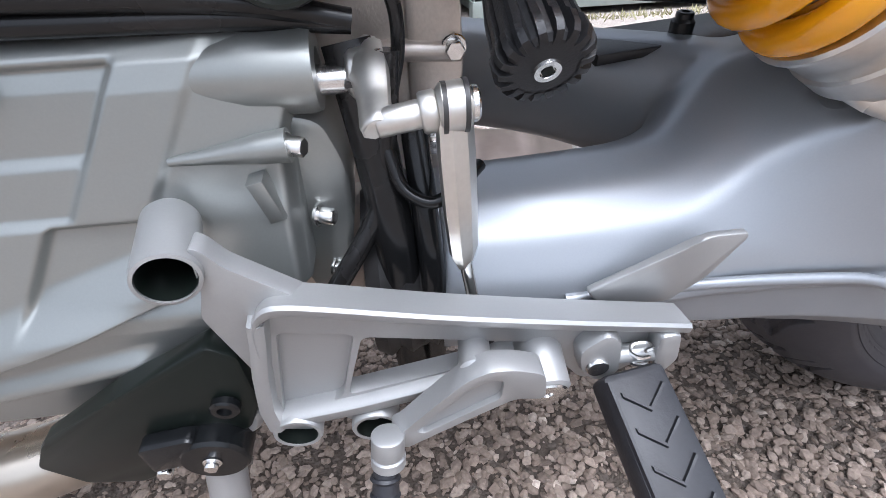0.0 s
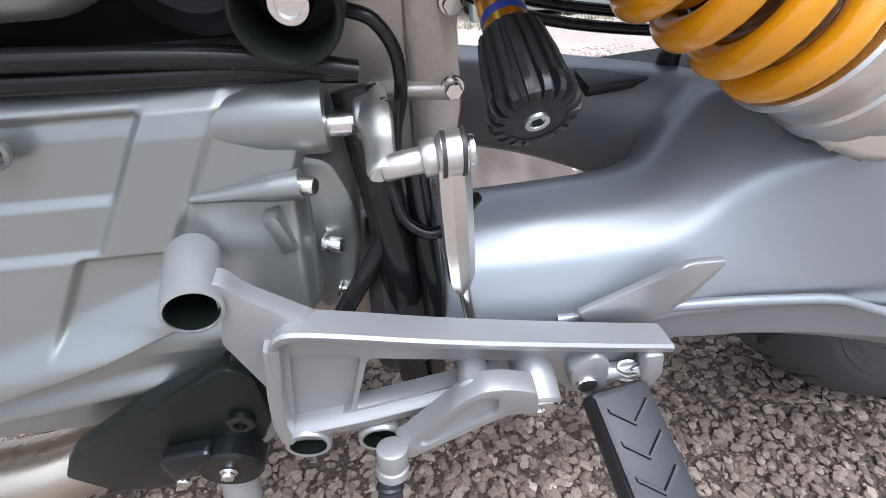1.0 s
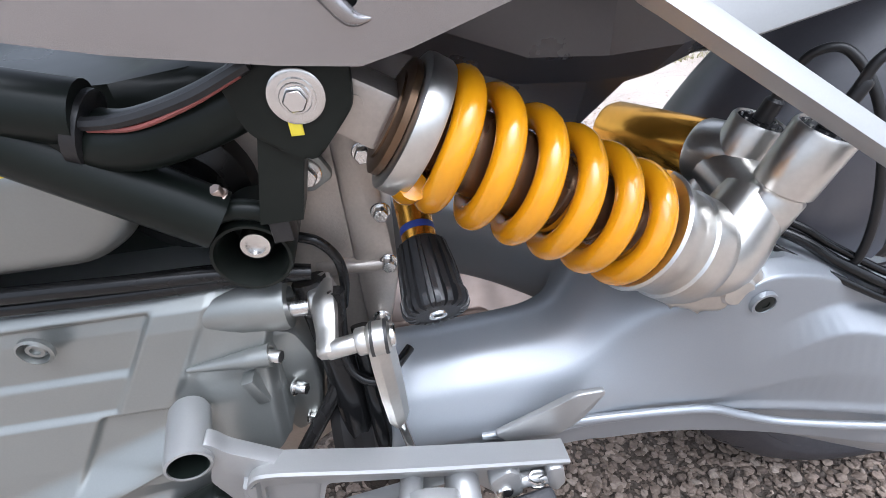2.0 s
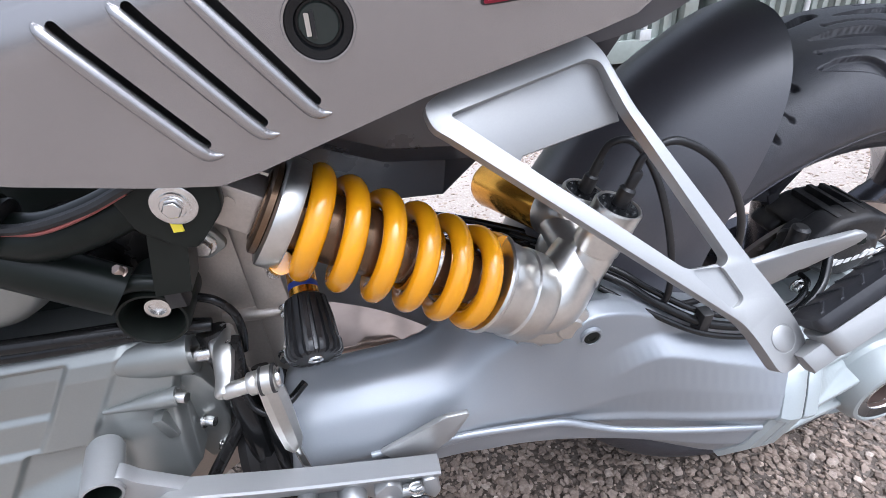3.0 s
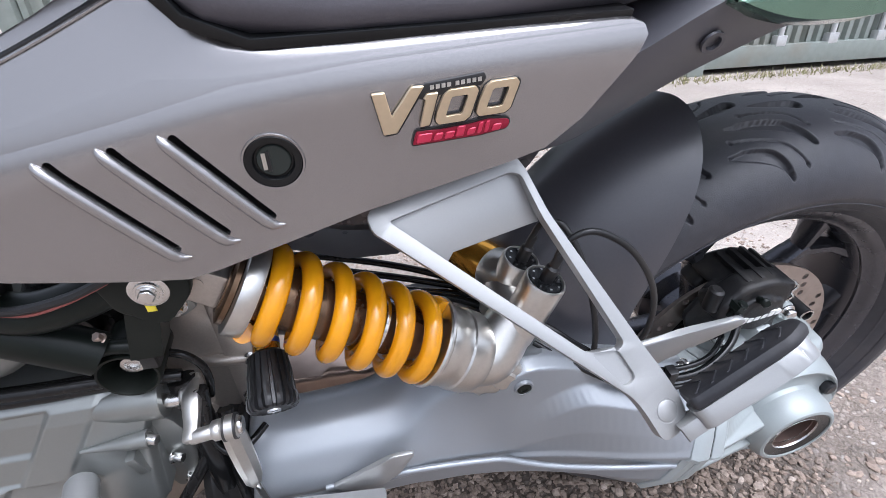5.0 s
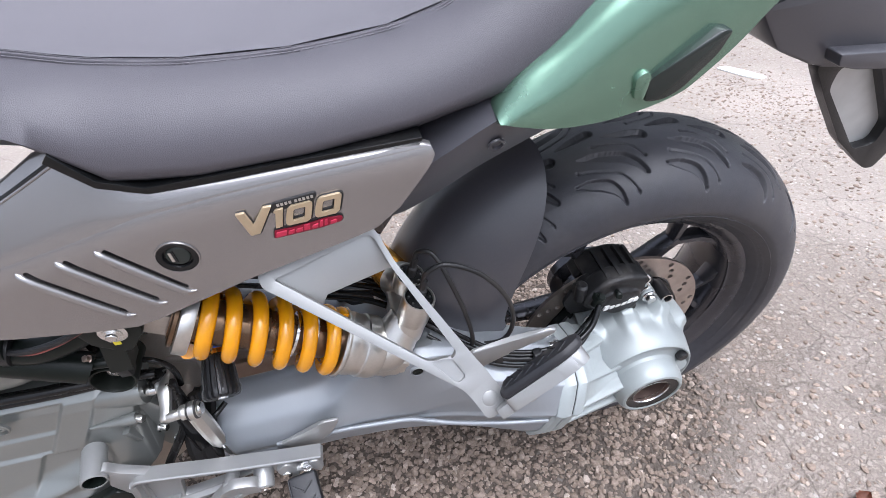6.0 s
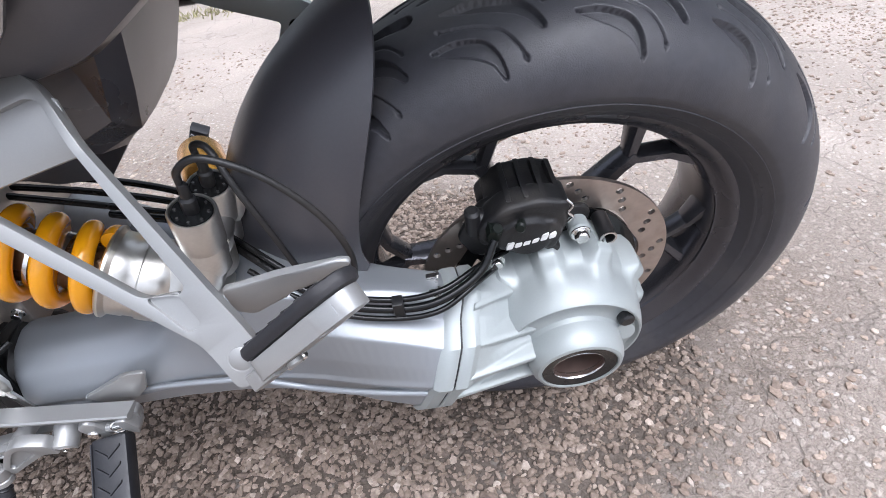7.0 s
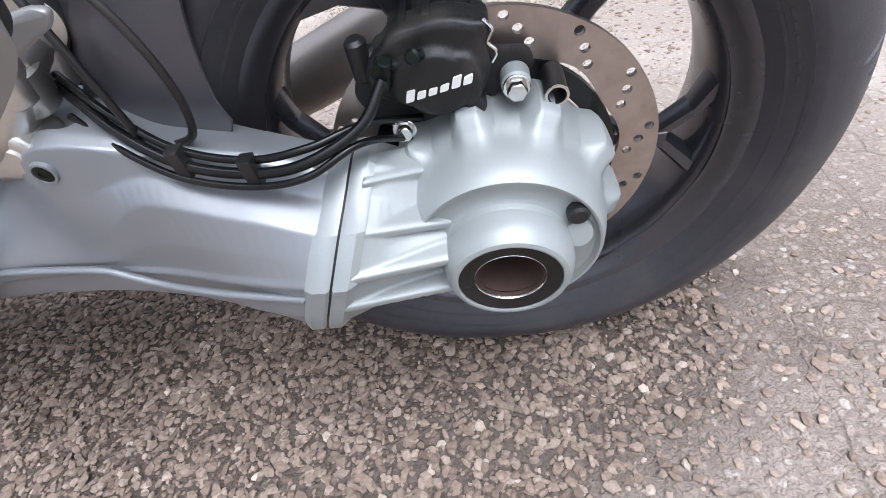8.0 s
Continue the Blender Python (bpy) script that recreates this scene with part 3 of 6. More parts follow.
for k in range(6):
    a = radians(20 + 60 * k)
    p = AXLE + Vector((0.096 * math.cos(a), -0.067, 0.096 * math.sin(a)))
    part("disc_bolt", sockethead(p, OUT, 0.006, 0.005), STEEL, disc)

# -- swingarm --
def arm_section(inner, top, corner, face, lip, under, bottom, groove=0.0, crown=0.002):
    """Points round the arm: inner wall, top, upper outer corner, outer face, lower lip, below the lip, underside."""
    (fy, fz), (cy, cz), (ly, lz) = face, corner, lip
    return [(inner, bottom[1] + 0.03), (inner, top[1] - 0.03), (inner - 0.006, top[1] - 0.008), top, ((top[0] + cy) / 2 - crown * 0.4, (top[1] + cz) / 2 + crown), corner,
            (0.42 * cy + 0.58 * fy + groove, 0.42 * cz + 0.58 * fz), face, (0.5 * fy + 0.5 * ly - 0.001, 0.5 * fz + 0.5 * lz), (ly + 0.0035, lz + 0.005), lip, (ly + 0.0005, lz - 0.004), (ly + 0.005, lz - 0.008), under, bottom, (inner - 0.02, bottom[1])]


ARM = [
    (-0.590, arm_section(-0.056, (-0.0820, 0.3880), (-0.1300, 0.3690), (-0.1460, 0.346), (-0.1505, 0.324), (-0.142, 0.294), (-0.112, 0.268), crown=0.005)),
    (-0.530, arm_section(-0.056, (-0.0820, 0.3900), (-0.1310, 0.3700), (-0.1465, 0.348), (-0.1515, 0.325), (-0.143, 0.294), (-0.112, 0.266), crown=0.005)),
    (-0.470, arm_section(-0.054, (-0.0800, 0.3930), (-0.1315, 0.3720), (-0.1470, 0.350), (-0.1522, 0.328), (-0.144, 0.295), (-0.112, 0.264), crown=0.005)),
    (-0.445, arm_section(-0.046, (-0.0760, 0.3980), (-0.1300, 0.3760), (-0.1465, 0.353), (-0.1524, 0.3315), (-0.144, 0.296), (-0.113, 0.263), crown=0.004)),
    (-0.428, arm_section(-0.030, (-0.0640, 0.4130), (-0.1260, 0.3840), (-0.1455, 0.356), (-0.1525, 0.333), (-0.144, 0.296), (-0.114, 0.262), crown=0.002)),
    (-0.410, arm_section(-0.015, (-0.0560, 0.4310), (-0.1200, 0.3980), (-0.144, 0.357), (-0.1525, 0.332), (-0.145, 0.295), (-0.116, 0.261))),
    (-0.375, arm_section(-0.012, (-0.0640, 0.4430), (-0.1230, 0.4190), (-0.1475, 0.3520), (-0.1525, 0.331), (-0.146, 0.294), (-0.118, 0.260), 0.0)),
    (-0.340, arm_section(-0.020, (-0.1050, 0.4440), (-0.1400, 0.4400), (-0.1512, 0.3530), (-0.1540, 0.3295), (-0.149, 0.292), (-0.122, 0.258), 0.0)),
    (-0.318, arm_section(-0.022, (-0.1100, 0.4560), (-0.1410, 0.4520), (-0.1535, 0.3660), (-0.1570, 0.329), (-0.152, 0.290), (-0.126, 0.258), 0.0)),
    (-0.285, arm_section(-0.036, (-0.1140, 0.4510), (-0.1400, 0.4470), (-0.1560, 0.3920), (-0.1630, 0.3295), (-0.158, 0.288), (-0.134, 0.258), 0.004)),
    (-0.250, arm_section(-0.060, (-0.1180, 0.4370), (-0.1380, 0.4330), (-0.1600, 0.4045), (-0.1730, 0.332), (-0.168, 0.288), (-0.148, 0.260), 0.009)),
    (-0.200, arm_section(-0.086, (-0.1220, 0.4185), (-0.1380, 0.4155), (-0.1715, 0.3900), (-0.1910, 0.338), (-0.186, 0.292), (-0.168, 0.263), 0.013)),
    (-0.150, arm_section(-0.088, (-0.124, 0.3950), (-0.140, 0.3920), (-0.1800, 0.3730), (-0.2040, 0.3415), (-0.199, 0.296), (-0.186, 0.266), 0.011)),
]


def arm_ring(rows, x):
    """The section at x, glided smoothly between the rows."""
    xs = [r[0] for r in rows]
    k = max(0, min(len(rows) - 2, sum(v <= x for v in xs) - 1))
    f = (x - xs[k]) / (xs[k + 1] - xs[k])
    out = []
    for i in range(len(rows[0][1])):
        p = [rows[max(0, min(len(rows) - 1, k + d))][1][i] for d in (-1, 0, 1, 2)]
        v = []
        for c in (0, 1):
            q0, q1, q2, q3 = (u[c] for u in p)
            v.append(0.5 * (2 * q1 + (q2 - q0) * f + (2 * q0 - 5 * q1 + 4 * q2 - q3) * f * f + (3 * q1 - q0 - 3 * q2 + q3) * f ** 3))
        out.append(Vector((x, v[0], v[1])))
    return out


def rings_between(rows, per=5):
    """Rows of numbers, glided between."""
    out = []
    for k in range(len(rows) - 1):
        p = [rows[max(0, min(len(rows) - 1, k + d))] for d in (-1, 0, 1, 2)]
        for i in range(per):
            f = i / per
            out.append([0.5 * (2 * b + (c - a) * f + (2 * a - 5 * b + 4 * c - d) * f * f + (3 * b - a - 3 * c + d) * f ** 3) for a, b, c, d in zip(*p)])
    return out + [list(rows[-1])]


steps = [-0.590 + 0.44 * i / 60 for i in range(61)]


def slanted(bm):
    """Leans the bolted joint of arm and drive so that its face follows the leaning flange."""
    for v in bm.verts:
        f = max(0.0, min(1.0, (v.co.x + 0.25) / 0.10)) * max(0.0, min(1.0, (-0.02 - v.co.x) / 0.10))
        f = f * f * (3 - 2 * f)
        v.co.x += f * (0.014 + 0.42 * (v.co.z - 0.343))
    return bm


FAR_ARM = ((-0.62, 0.090, 0.388, 0.028, 0.044), (-0.56, 0.074, 0.386, 0.030, 0.043), (-0.50, 0.048, 0.385, 0.033, 0.043), (-0.455, 0.020, 0.384, 0.037, 0.045), (-0.415, -0.012, 0.384, 0.044, 0.048), (-0.38, -0.040, 0.380, 0.050, 0.052), (-0.34, -0.066, 0.366, 0.050, 0.058), (-0.28, -0.084, 0.340, 0.040, 0.052))


def ease(me):
    """Rounds the front of the casting off further, but leaves its lower lip and its rear crisp."""
    n = len(me.vertices)
    co = np.empty(n * 3)
    me.vertices.foreach_get("co", co)
    co = co.reshape(-1, 3)
    e = np.empty(len(me.edges) * 2, dtype=np.int64)
    me.edges.foreach_get("vertices", e)
    a, b = np.concatenate([e[0::2], e[1::2]]), np.concatenate([e[1::2], e[0::2]])
    count = np.maximum(np.bincount(a, minlength=n), 1)
    lip = np.interp(co[:, 0], [r[0] for r in ARM], [r[1][10][1] for r in ARM])
    soft = np.clip((co[:, 2] - lip - 0.008) / 0.012, 0, 1) * np.clip((-0.29 - co[:, 0]) / 0.06, 0, 1)
    hard = np.hypot(co[:, 0] + 0.328, co[:, 2] - 0.45)
    soft = (soft * np.clip((hard - 0.030) / 0.020, 0, 1))[:, None] * 0.6
    for _ in range(45):
        mean = np.stack([np.bincount(a, co[b, i], n) for i in range(3)], 1) / count[:, None]
        co = co + (mean - co) * soft
    me.vertices.foreach_set("co", co.ravel())
    me.update()


def cast_arm():
    """The arm as one casting: the near spar and the far spar flow into each other, with the shock's seat sunk into the top."""
    raw = link("arm_raw", join(slanted(skin([arm_ring(ARM, x) for x in steps])), skin([superring(x, cy, cz, hw, hh, 2.6, 40) for x, cy, cz, hw, hh in rings_between(FAR_ARM)])), ARMPAINT)
    cutter = link("arm_cutter", turned(box((-0.034, -0.034, -0.045), (0.034, 0.034, 0.060), 0.008), pose(-0.330, -0.091, 0.456, 0, 22, 0)), ARMPAINT)
    grid = raw.modifiers.new("cast", "REMESH")
    grid.mode, grid.voxel_size, grid.use_smooth_shade = "VOXEL", 0.0017, True
    flow = raw.modifiers.new("flow", "SMOOTH")
    flow.factor, flow.iterations = 0.5, 3
    cut = raw.modifiers.new("cut", "BOOLEAN")
    cut.operation, cut.object, cut.solver = "DIFFERENCE", cutter, "FAST"
    bpy.context.view_layer.update()
    me = bpy.data.meshes.new_from_object(raw.evaluated_get(bpy.context.evaluated_depsgraph_get()))
    for ob in (raw, cutter):
        bpy.data.objects.remove(ob)
    ease(me)
    me.name = "swingarm"
    me.shade_smooth()
    me.set_sharp_from_angle(angle=radians(40))
    ob = new("swingarm", me)
    ob.parent = bike
    return tagged(ob, "silver-grey cast single-sided swingarm")


arm = cast_arm()
FL = ARM[-1][1]


def flange_ring(x, grow):
    cy, cz = -0.135, 0.345
    return [Vector((x, cy + (y - cy) * grow, cz + (z - cz) * grow)) for y, z in FL]


part("flange", slanted(join(skin([flange_ring(x, g) for x, g in ((-0.160, 1.0), (-0.154, 1.055), (-0.143, 1.06), (-0.1405, 1.04))]), skin([flange_ring(x, g) for x, g in ((-0.1385, 1.04), (-0.136, 1.06), (-0.126, 1.055), (-0.120, 0.98))]))), DRIVE, arm, "bolted flange with a dark joint line", 30)
part("joint_line", slanted(skin([flange_ring(x, 1.022) for x in (-0.1412, -0.1378)])), BLACK, arm)
part("arm_lip", slanted(tube([(-0.52, -0.1500, 0.337), (-0.44, -0.1520, 0.340), (-0.375, -0.1555, 0.3385), (-0.340, -0.1580, 0.3355), (-0.315, -0.1620, 0.327), (-0.285, -0.1680, 0.319), (-0.25, -0.1780, 0.320), (-0.205, -0.1895, 0.322), (-0.160, -0.1970, 0.3205)], 0.0036, 14)), ARMPAINT, arm, "raised lip along the lower edge of the arm", 40)
hole = part("bolt_hole", lathe([(0.0100, -0.002), (0.0095, 0.0016), (0.0076, 0.0016), (0.0070, -0.001), (0.0062, -0.001)], (-0.3205, -0.1448, 0.4333), OUT, 24, False), ARMPAINT, arm)
# Dark disc, not truly sunk: the hole's shade is in its colour.
part("hole_disc", sockethead((-0.3205, -0.1448, 0.4333), OUT, 0.0070, 0.0012), FRAME, hole, "bolt head coloured dark for the hole's shaded depth")
for p in ((-0.162, -0.130, 0.3985), (-0.162, -0.108, 0.3965)):
    part("flange_bolt", slanted(hexhead((p[0], p[1], p[2]), (-1, 0, 0), 0.006, 0.008)), STEEL, arm)

# -- final drive --
HUB = AXLE + Vector((0.006, 0, -0.004))


def lugged(profile, lug, n=200):
    """A turned cover whose rim stands out in ten lugs with hollows between; lug: how far, at each point of the profile."""
    rings = []
    for (r, h), l in zip(profile, lug):
        ring = []
        for j in range(n):
            a = 2 * math.pi * j / n
            w = 0.5 + 0.5 * math.cos(10 * a + 1.1)
            w = max(0.0, min(1.0, (w - 0.25) / 0.60)) ** 1.3
            k = r + l * (w - 0.45)
            ring.append(HUB + Vector((k * math.cos(a), -h, k * math.sin(a))))
        rings.append(ring)
    return skin(rings, False)


NECK = [
    (-0.128, FL),
    (-0.085, arm_section(-0.086, (-0.120, 0.381), (-0.132, 0.378), (-0.160, 0.362), (-0.186, 0.341), (-0.182, 0.300), (-0.170, 0.272))),
    (-0.050, arm_section(-0.080, (-0.108, 0.373), (-0.120, 0.370), (-0.145, 0.356), (-0.172, 0.338), (-0.170, 0.300), (-0.160, 0.276))),
    (-0.010, arm_section(-0.076, (-0.098, 0.367), (-0.109, 0.364), (-0.130, 0.350), (-0.160, 0.332), (-0.158, 0.300), (-0.150, 0.280)))]
drive = part("final_drive", join(
    lugged([(0.06, 0.055), (0.087, 0.062), (0.091, 0.068), (0.0925, 0.080), (0.0925, 0.098), (0.0915, 0.1115), (0.0895, 0.1165), (0.0855, 0.1210), (0.0832, 0.128), (0.0818, 0.141), (0.0790, 0.153), (0.0758, 0.1625), (0.0740, 0.1648), (0.0722, 0.1645), (0.0695, 0.1600), (0.0655, 0.1585), (0.056, 0.160), (0.0525, 0.163), (0.0512, 0.168)], [0, 0, 0.008, 0.013, 0.0145, 0.0150, 0.0140, 0.0085, 0.003, 0.0005, 0, 0, 0, 0, 0, 0, 0, 0, 0]),
    lathe([(0.0512, 0.157), (0.0510, 0.168), (0.0505, 0.180), (0.0480, 0.189), (0.0445, 0.194), (0.0415, 0.195), (0.0400, 0.1945), (0.0395, 0.184), (0.0275, 0.184)], HUB, OUT, 72, False)), DRIVE, bike, "pale grey cast final drive housing", 32)
ribs = [slanted(skin([arm_ring(NECK, -0.128 + 0.118 * i / 14) for i in range(15)]))]
for p0, p1 in (((-0.128, -0.149, 0.3880), (-0.055, -0.126, 0.3740)), ((-0.128, -0.182, 0.3690), (-0.025, -0.158, 0.3480)), ((-0.128, -0.203, 0.3450), (-0.025, -0.180, 0.3320)), ((-0.128, -0.202, 0.3080), (-0.025, -0.180, 0.2970))):
    p0, p1 = Vector(p0), Vector(p1)
    ribs.append(slanted(skin([[p + Vector((0, dy, dz * 0.0045)) for dy, dz in ((-0.001, -0.7), (-0.001, 0.7), (0.004, 1.0), (0.03, 1.4), (0.03, -1.4), (0.004, -1.0))] for p in (p0, p1)])))
cast("drive_neck", join(*ribs), DRIVE, drive, "ribbed neck between the joint and the drive", 0.0013, 3)
part("bearing_seal", lathe([(0.0396, 0.1890), (0.0392, 0.1935), (0.0278, 0.1915), (0.0272, 0.182)], HUB, OUT, 56, False), GLOSS, drive, "black seal round the hollow axle")
part("bore_ring", lathe([(0.0279, 0.1912), (0.0274, 0.1917), (0.0268, 0.1905), (0.0265, 0.185)], HUB, OUT, 56, False), STEEL, drive)
part("axle_bore", lathe([(0.0266, 0.190), (0.0262, 0.150), (0.0260, 0.085), (0.001, 0.083)], HUB, OUT, 56, False), BORE, drive, "hollow axle bore, brown reflection put into its colour")
part("plug_boss", tube([(0.060, -0.120, 0.325), (0.060, -0.158, 0.329), (0.060, -0.168, 0.332)], [0.016, 0.013, 0.011], 18, smooth=False), DRIVE, drive)
part("vent_plug", rod((0.059, -0.150, 0.350), (0.060, -0.168, 0.350), 0.0085, 16, 0.002), BLACK, drive, "black rubber breather plug")

# -- drive shaft boot and pivot --
part("shaft_boot", lathe([(0.045, -0.032), (0.060, -0.030), (0.064, -0.022), (0.060, -0.015), (0.064, -0.008), (0.060, 0.0), (0.063, 0.008), (0.058, 0.014), (0.05, 0.015)], (-0.602, -0.085, 0.322), (1, 0, 0), 40), BLACK, bike, "black ribbed rubber boot over the drive shaft")

# -- rear shock absorber --
COIL_A = Vector((-0.530, -0.1105, 0.566))
SDIR = Vector((0.8495, -0.035, -0.5265)).normalized()
SNEAR = (Vector((0, -1, 0)) + SDIR * SDIR.y).normalized()
SPERP = SDIR.cross(SNEAR).normalized()
if SPERP.z < 0:
    SPERP = -SPERP
sa = lambda s, near=0.0, u=0.0: COIL_A + SDIR * s + SNEAR * near + SPERP * u
shock = new("shock_absorber")
shock.parent = bike
tagged(shock, "rear shock absorber with a yellow coil spring and gold reservoir")


def coil(pitch, radius, wire, first, last, per=34):
    """A coil spring; turns are counted from its first open coil, and its closed ends lie tight against their neighbours."""
    pts = []
    steps = int((last - first) * per)
    for i in range(steps + 1):
        k = first + (last - first) * i / steps
        s = 0.0115 * k if k < 0 else pitch * k if k < 5 else pitch * 5 + 0.0125 * (k - 5)
        a = 2 * math.pi * k
        pts.append(sa(s) + radius * (math.cos(a) * SNEAR - math.sin(a) * SPERP))
    body = tube(pts, wire, 16, smooth=False)
    return body


part("coil_spring", coil(0.0266, 0.0332, 0.0081, -0.90, 5.72), SPRING, shock, "glossy yellow steel coil spring", 60)
part("upper_seat", lathe([(0.022, -0.0270), (0.0350, -0.0268), (0.0378, -0.0255), (0.0384, -0.0235), (0.0384, -0.0140), (0.0374, -0.0122), (0.026, -0.0118)], COIL_A, SDIR, 64), BRUSHED, shock, "brushed aluminium spring seat")
part("preload_ring", lathe([(0.018, -0.0330), (0.0290, -0.0326), (0.0318, -0.0312), (0.0318, -0.0276), (0.030, -0.0268)], COIL_A, SDIR, 48), BRONZE, shock, "dark bronze preload ring")
SQ = Matrix.Translation(COIL_A) @ Matrix((SDIR, -SNEAR, SPERP)).transposed().to_4x4()
part("upper_mount", turned(join(plate([(-0.098, -0.013), (-0.0320, -0.0165), (-0.0320, 0.0150), (-0.098, 0.0135)], -0.015, 0.015, 0.004, radius=0.004), rod((-0.052, -0.0158, 0.003), (-0.052, -0.0140, 0.003), 0.0045, 18)), SQ), BEIGE, shock, "square forged upper eyelet")
part("damper_body", lathe([(0.024, -0.034), (0.0245, 0.060), (0.0225, 0.062), (0.0225, 0.155)], COIL_A, SDIR, 32), BRONZE, shock, "dark bronze damper tube")
for s_, w_ in ((0.072, 0.005), (0.088, 0.004), (0.104, 0.009), (0.126, 0.005)):
    part("adjuster_ring", lathe([(0.0225, s_), (0.0262, s_ + 0.001), (0.0262, s_ + w_), (0.0225, s_ + w_ + 0.001)], COIL_A, SDIR, 40), STEEL, shock)
part("lower_body", lathe([(0.024, 0.1420), (0.0400, 0.1424), (0.0416, 0.1440), (0.0416, 0.1460), (0.0392, 0.1478), (0.0378, 0.1495), (0.0378, 0.1600), (0.0368, 0.1615), (0.0368, 0.1700), (0.0385, 0.1715), (0.0385, 0.1850), (0.0360, 0.1930), (0.0310, 0.1985), (0.024, 0.200)], COIL_A, SDIR, 56), BRUSHED, shock, "machined aluminium lower spring seat")
part("lower_clevis", turned(join(plate([(0.180, -0.036), (0.205, -0.034), (0.232, -0.026), (0.246, -0.012), (0.246, 0.010), (0.226, 0.020), (0.180, 0.022)], -0.021, 0.021, 0.006, radius=0.012, segments=3), rod((0.228, -0.023, -0.004), (0.228, 0.023, -0.004), 0.012, 24, 0.002)), SQ), BRUSHED, shock, "cast lower eye sunk into the swingarm", 40)
CAN = Vector((0.26, -0.10, 0.96)).normalized()
head = Vector((-0.322, -0.105, 0.492))
part("reservoir_neck", join(tube([tuple(sa(0.186, 0.0, 0.0)), tuple(sa(0.206, 0.002, 0.010)), tuple(head + CAN * 0.004)], [0.032, 0.029, 0.0225], 40), rod(head - CAN * 0.030, head + CAN * 0.006, 0.0215, 40, 0.003)), BRUSHED, shock, "polished cast neck to the reservoir", 40)
for top in (Vector((-0.305, -0.121, 0.549)), Vector((-0.308, -0.073, 0.535))):
    b0 = top - CAN * 0.046
    cap = part("valve_body", lathe([(0.016, -0.03), (0.0180, -0.028), (0.0180, 0.0), (0.0165, 0.002), (0.0165, 0.004), (0.0190, 0.006), (0.0190, 0.044), (0.0178, 0.046), (0.0168, 0.046), (0.0158, 0.0435), (0.002, 0.0435)], b0, CAN, 36), BRUSHED, shock, "brushed aluminium valve body with a black cap")
    part("valve_cap", lathe([(0.0159, 0.0436), (0.0152, 0.0452), (0.006, 0.0456), (0.006, 0.052), (0.0001, 0.052)], b0, CAN, 28), GLOSS, cap)
    for k in range(8):
        a = k * math.pi / 4
        e = CAN.orthogonal().normalized()
        q = b0 + CAN * 0.0452 + 0.0125 * (math.cos(a) * e + math.sin(a) * CAN.cross(e))
        part("cap_screw", rod(q, q + CAN * 0.0012, 0.0012, 8), STEEL, cap)
    part("plug", lathe([(0.0062, 0.046), (0.0062, 0.060), (0.0042, 0.062), (0.0042, 0.074), (0.003, 0.076)], b0, CAN, 16), BLACK, cap, "black cable plug")
GA, GB = Vector((-0.322, -0.050, 0.502)), Vector((-0.362, 0.040, 0.490))
res = part("gas_reservoir", lathe([(0.010, -0.004), (0.0215, 0.0), (0.0235, 0.004), (0.0235, 0.090), (0.021, 0.097), (0.010, 0.099)], GA, GB - GA, 40), GOLD, shock, "gold anodised gas reservoir")
part("reservoir_head", join(lathe([(0.012, -0.030), (0.022, -0.026), (0.0245, -0.014), (0.0245, 0.006), (0.0235, 0.008)], GA, GB - GA, 40), tube([tuple(GA), tuple(head)], 0.020, 20)), BRUSHED, res)

# cables of the semi-active damper
part("damper_cable", tube([(-0.300, -0.123, 0.574), (-0.294, -0.124, 0.590), (-0.272, -0.126, 0.598), (-0.235, -0.130, 0.575), (-0.205, -0.134, 0.530), (-0.195, -0.134, 0.480), (-0.205, -0.130, 0.440), (-0.235, -0.120, 0.425)], 0.0030, 10), BLACK, bike, "thin black cable looping over the guard")
part("damper_cable", tube([(-0.303, -0.076, 0.560), (-0.297, -0.082, 0.580), (-0.282, -0.092, 0.582), (-0.268, -0.112, 0.555), (-0.252, -0.126, 0.500), (-0.245, -0.130, 0.450), (-0.255, -0.122, 0.425)], 0.0030, 10), BLACK, bike, "thin black cable looping over the guard")

# -- mudguard --
def guard_shell():
    rows = []
    nu, nv = 44, 60
    for i in range(nu):
        f = i / (nu - 1)
        ring = []
        for j in range(nv):
            s = j / (nv - 1)
            a = radians(-118 + 208 * s)
            deg_a = math.degrees(a)
            start = float(np.mean([np.interp(deg_a + o, (-118, -105, -90, -75, -60, -40, -20, 0, 25, 45, 70, 90), (153, 147, 136, 126, 119, 114, 112.5, 113, 117, 125, 138, 150)) for o in (-16, -8, 0, 8, 16)]))
            stop = 190 if a < 0 else 178
            deg = start + (stop - start) * f
            ph = radians(deg)
            grow = 0.012 + 0.036 * max(0, math.cos(a * 0.85)) ** 0.7
            r = 0.255 + (0.066 + grow) * math.cos(a)
            y = 0.103 * math.sin(a) if abs(a) < math.pi / 2 else math.copysign(0.103, a)
            ring.append(Vector((r * math.cos(ph), y, 0.32 + r * math.sin(ph))))
        rows.append(ring)
    bm = skin(rows, False, False)
    bmesh.ops.recalc_face_normals(bm, faces=bm.faces)
    bmesh.ops.solidify(bm, geom=list(bm.faces), thickness=0.003)
    return bm


part("mudguard", guard_shell(), GUARD, bike, "charcoal plastic tyre-hugging mudguard", 50)

# -- pillion footrest bracket --
TL, TR, PV = Vector((-0.446, -0.141, 0.645)), Vector((-0.343, -0.125, 0.658)), Vector((-0.2585, -0.2415, 0.5180))
BN = (TR - TL).cross(PV - TL).normalized()
if BN.y > 0:
    BN = -BN
BU = (TR - TL).normalized()
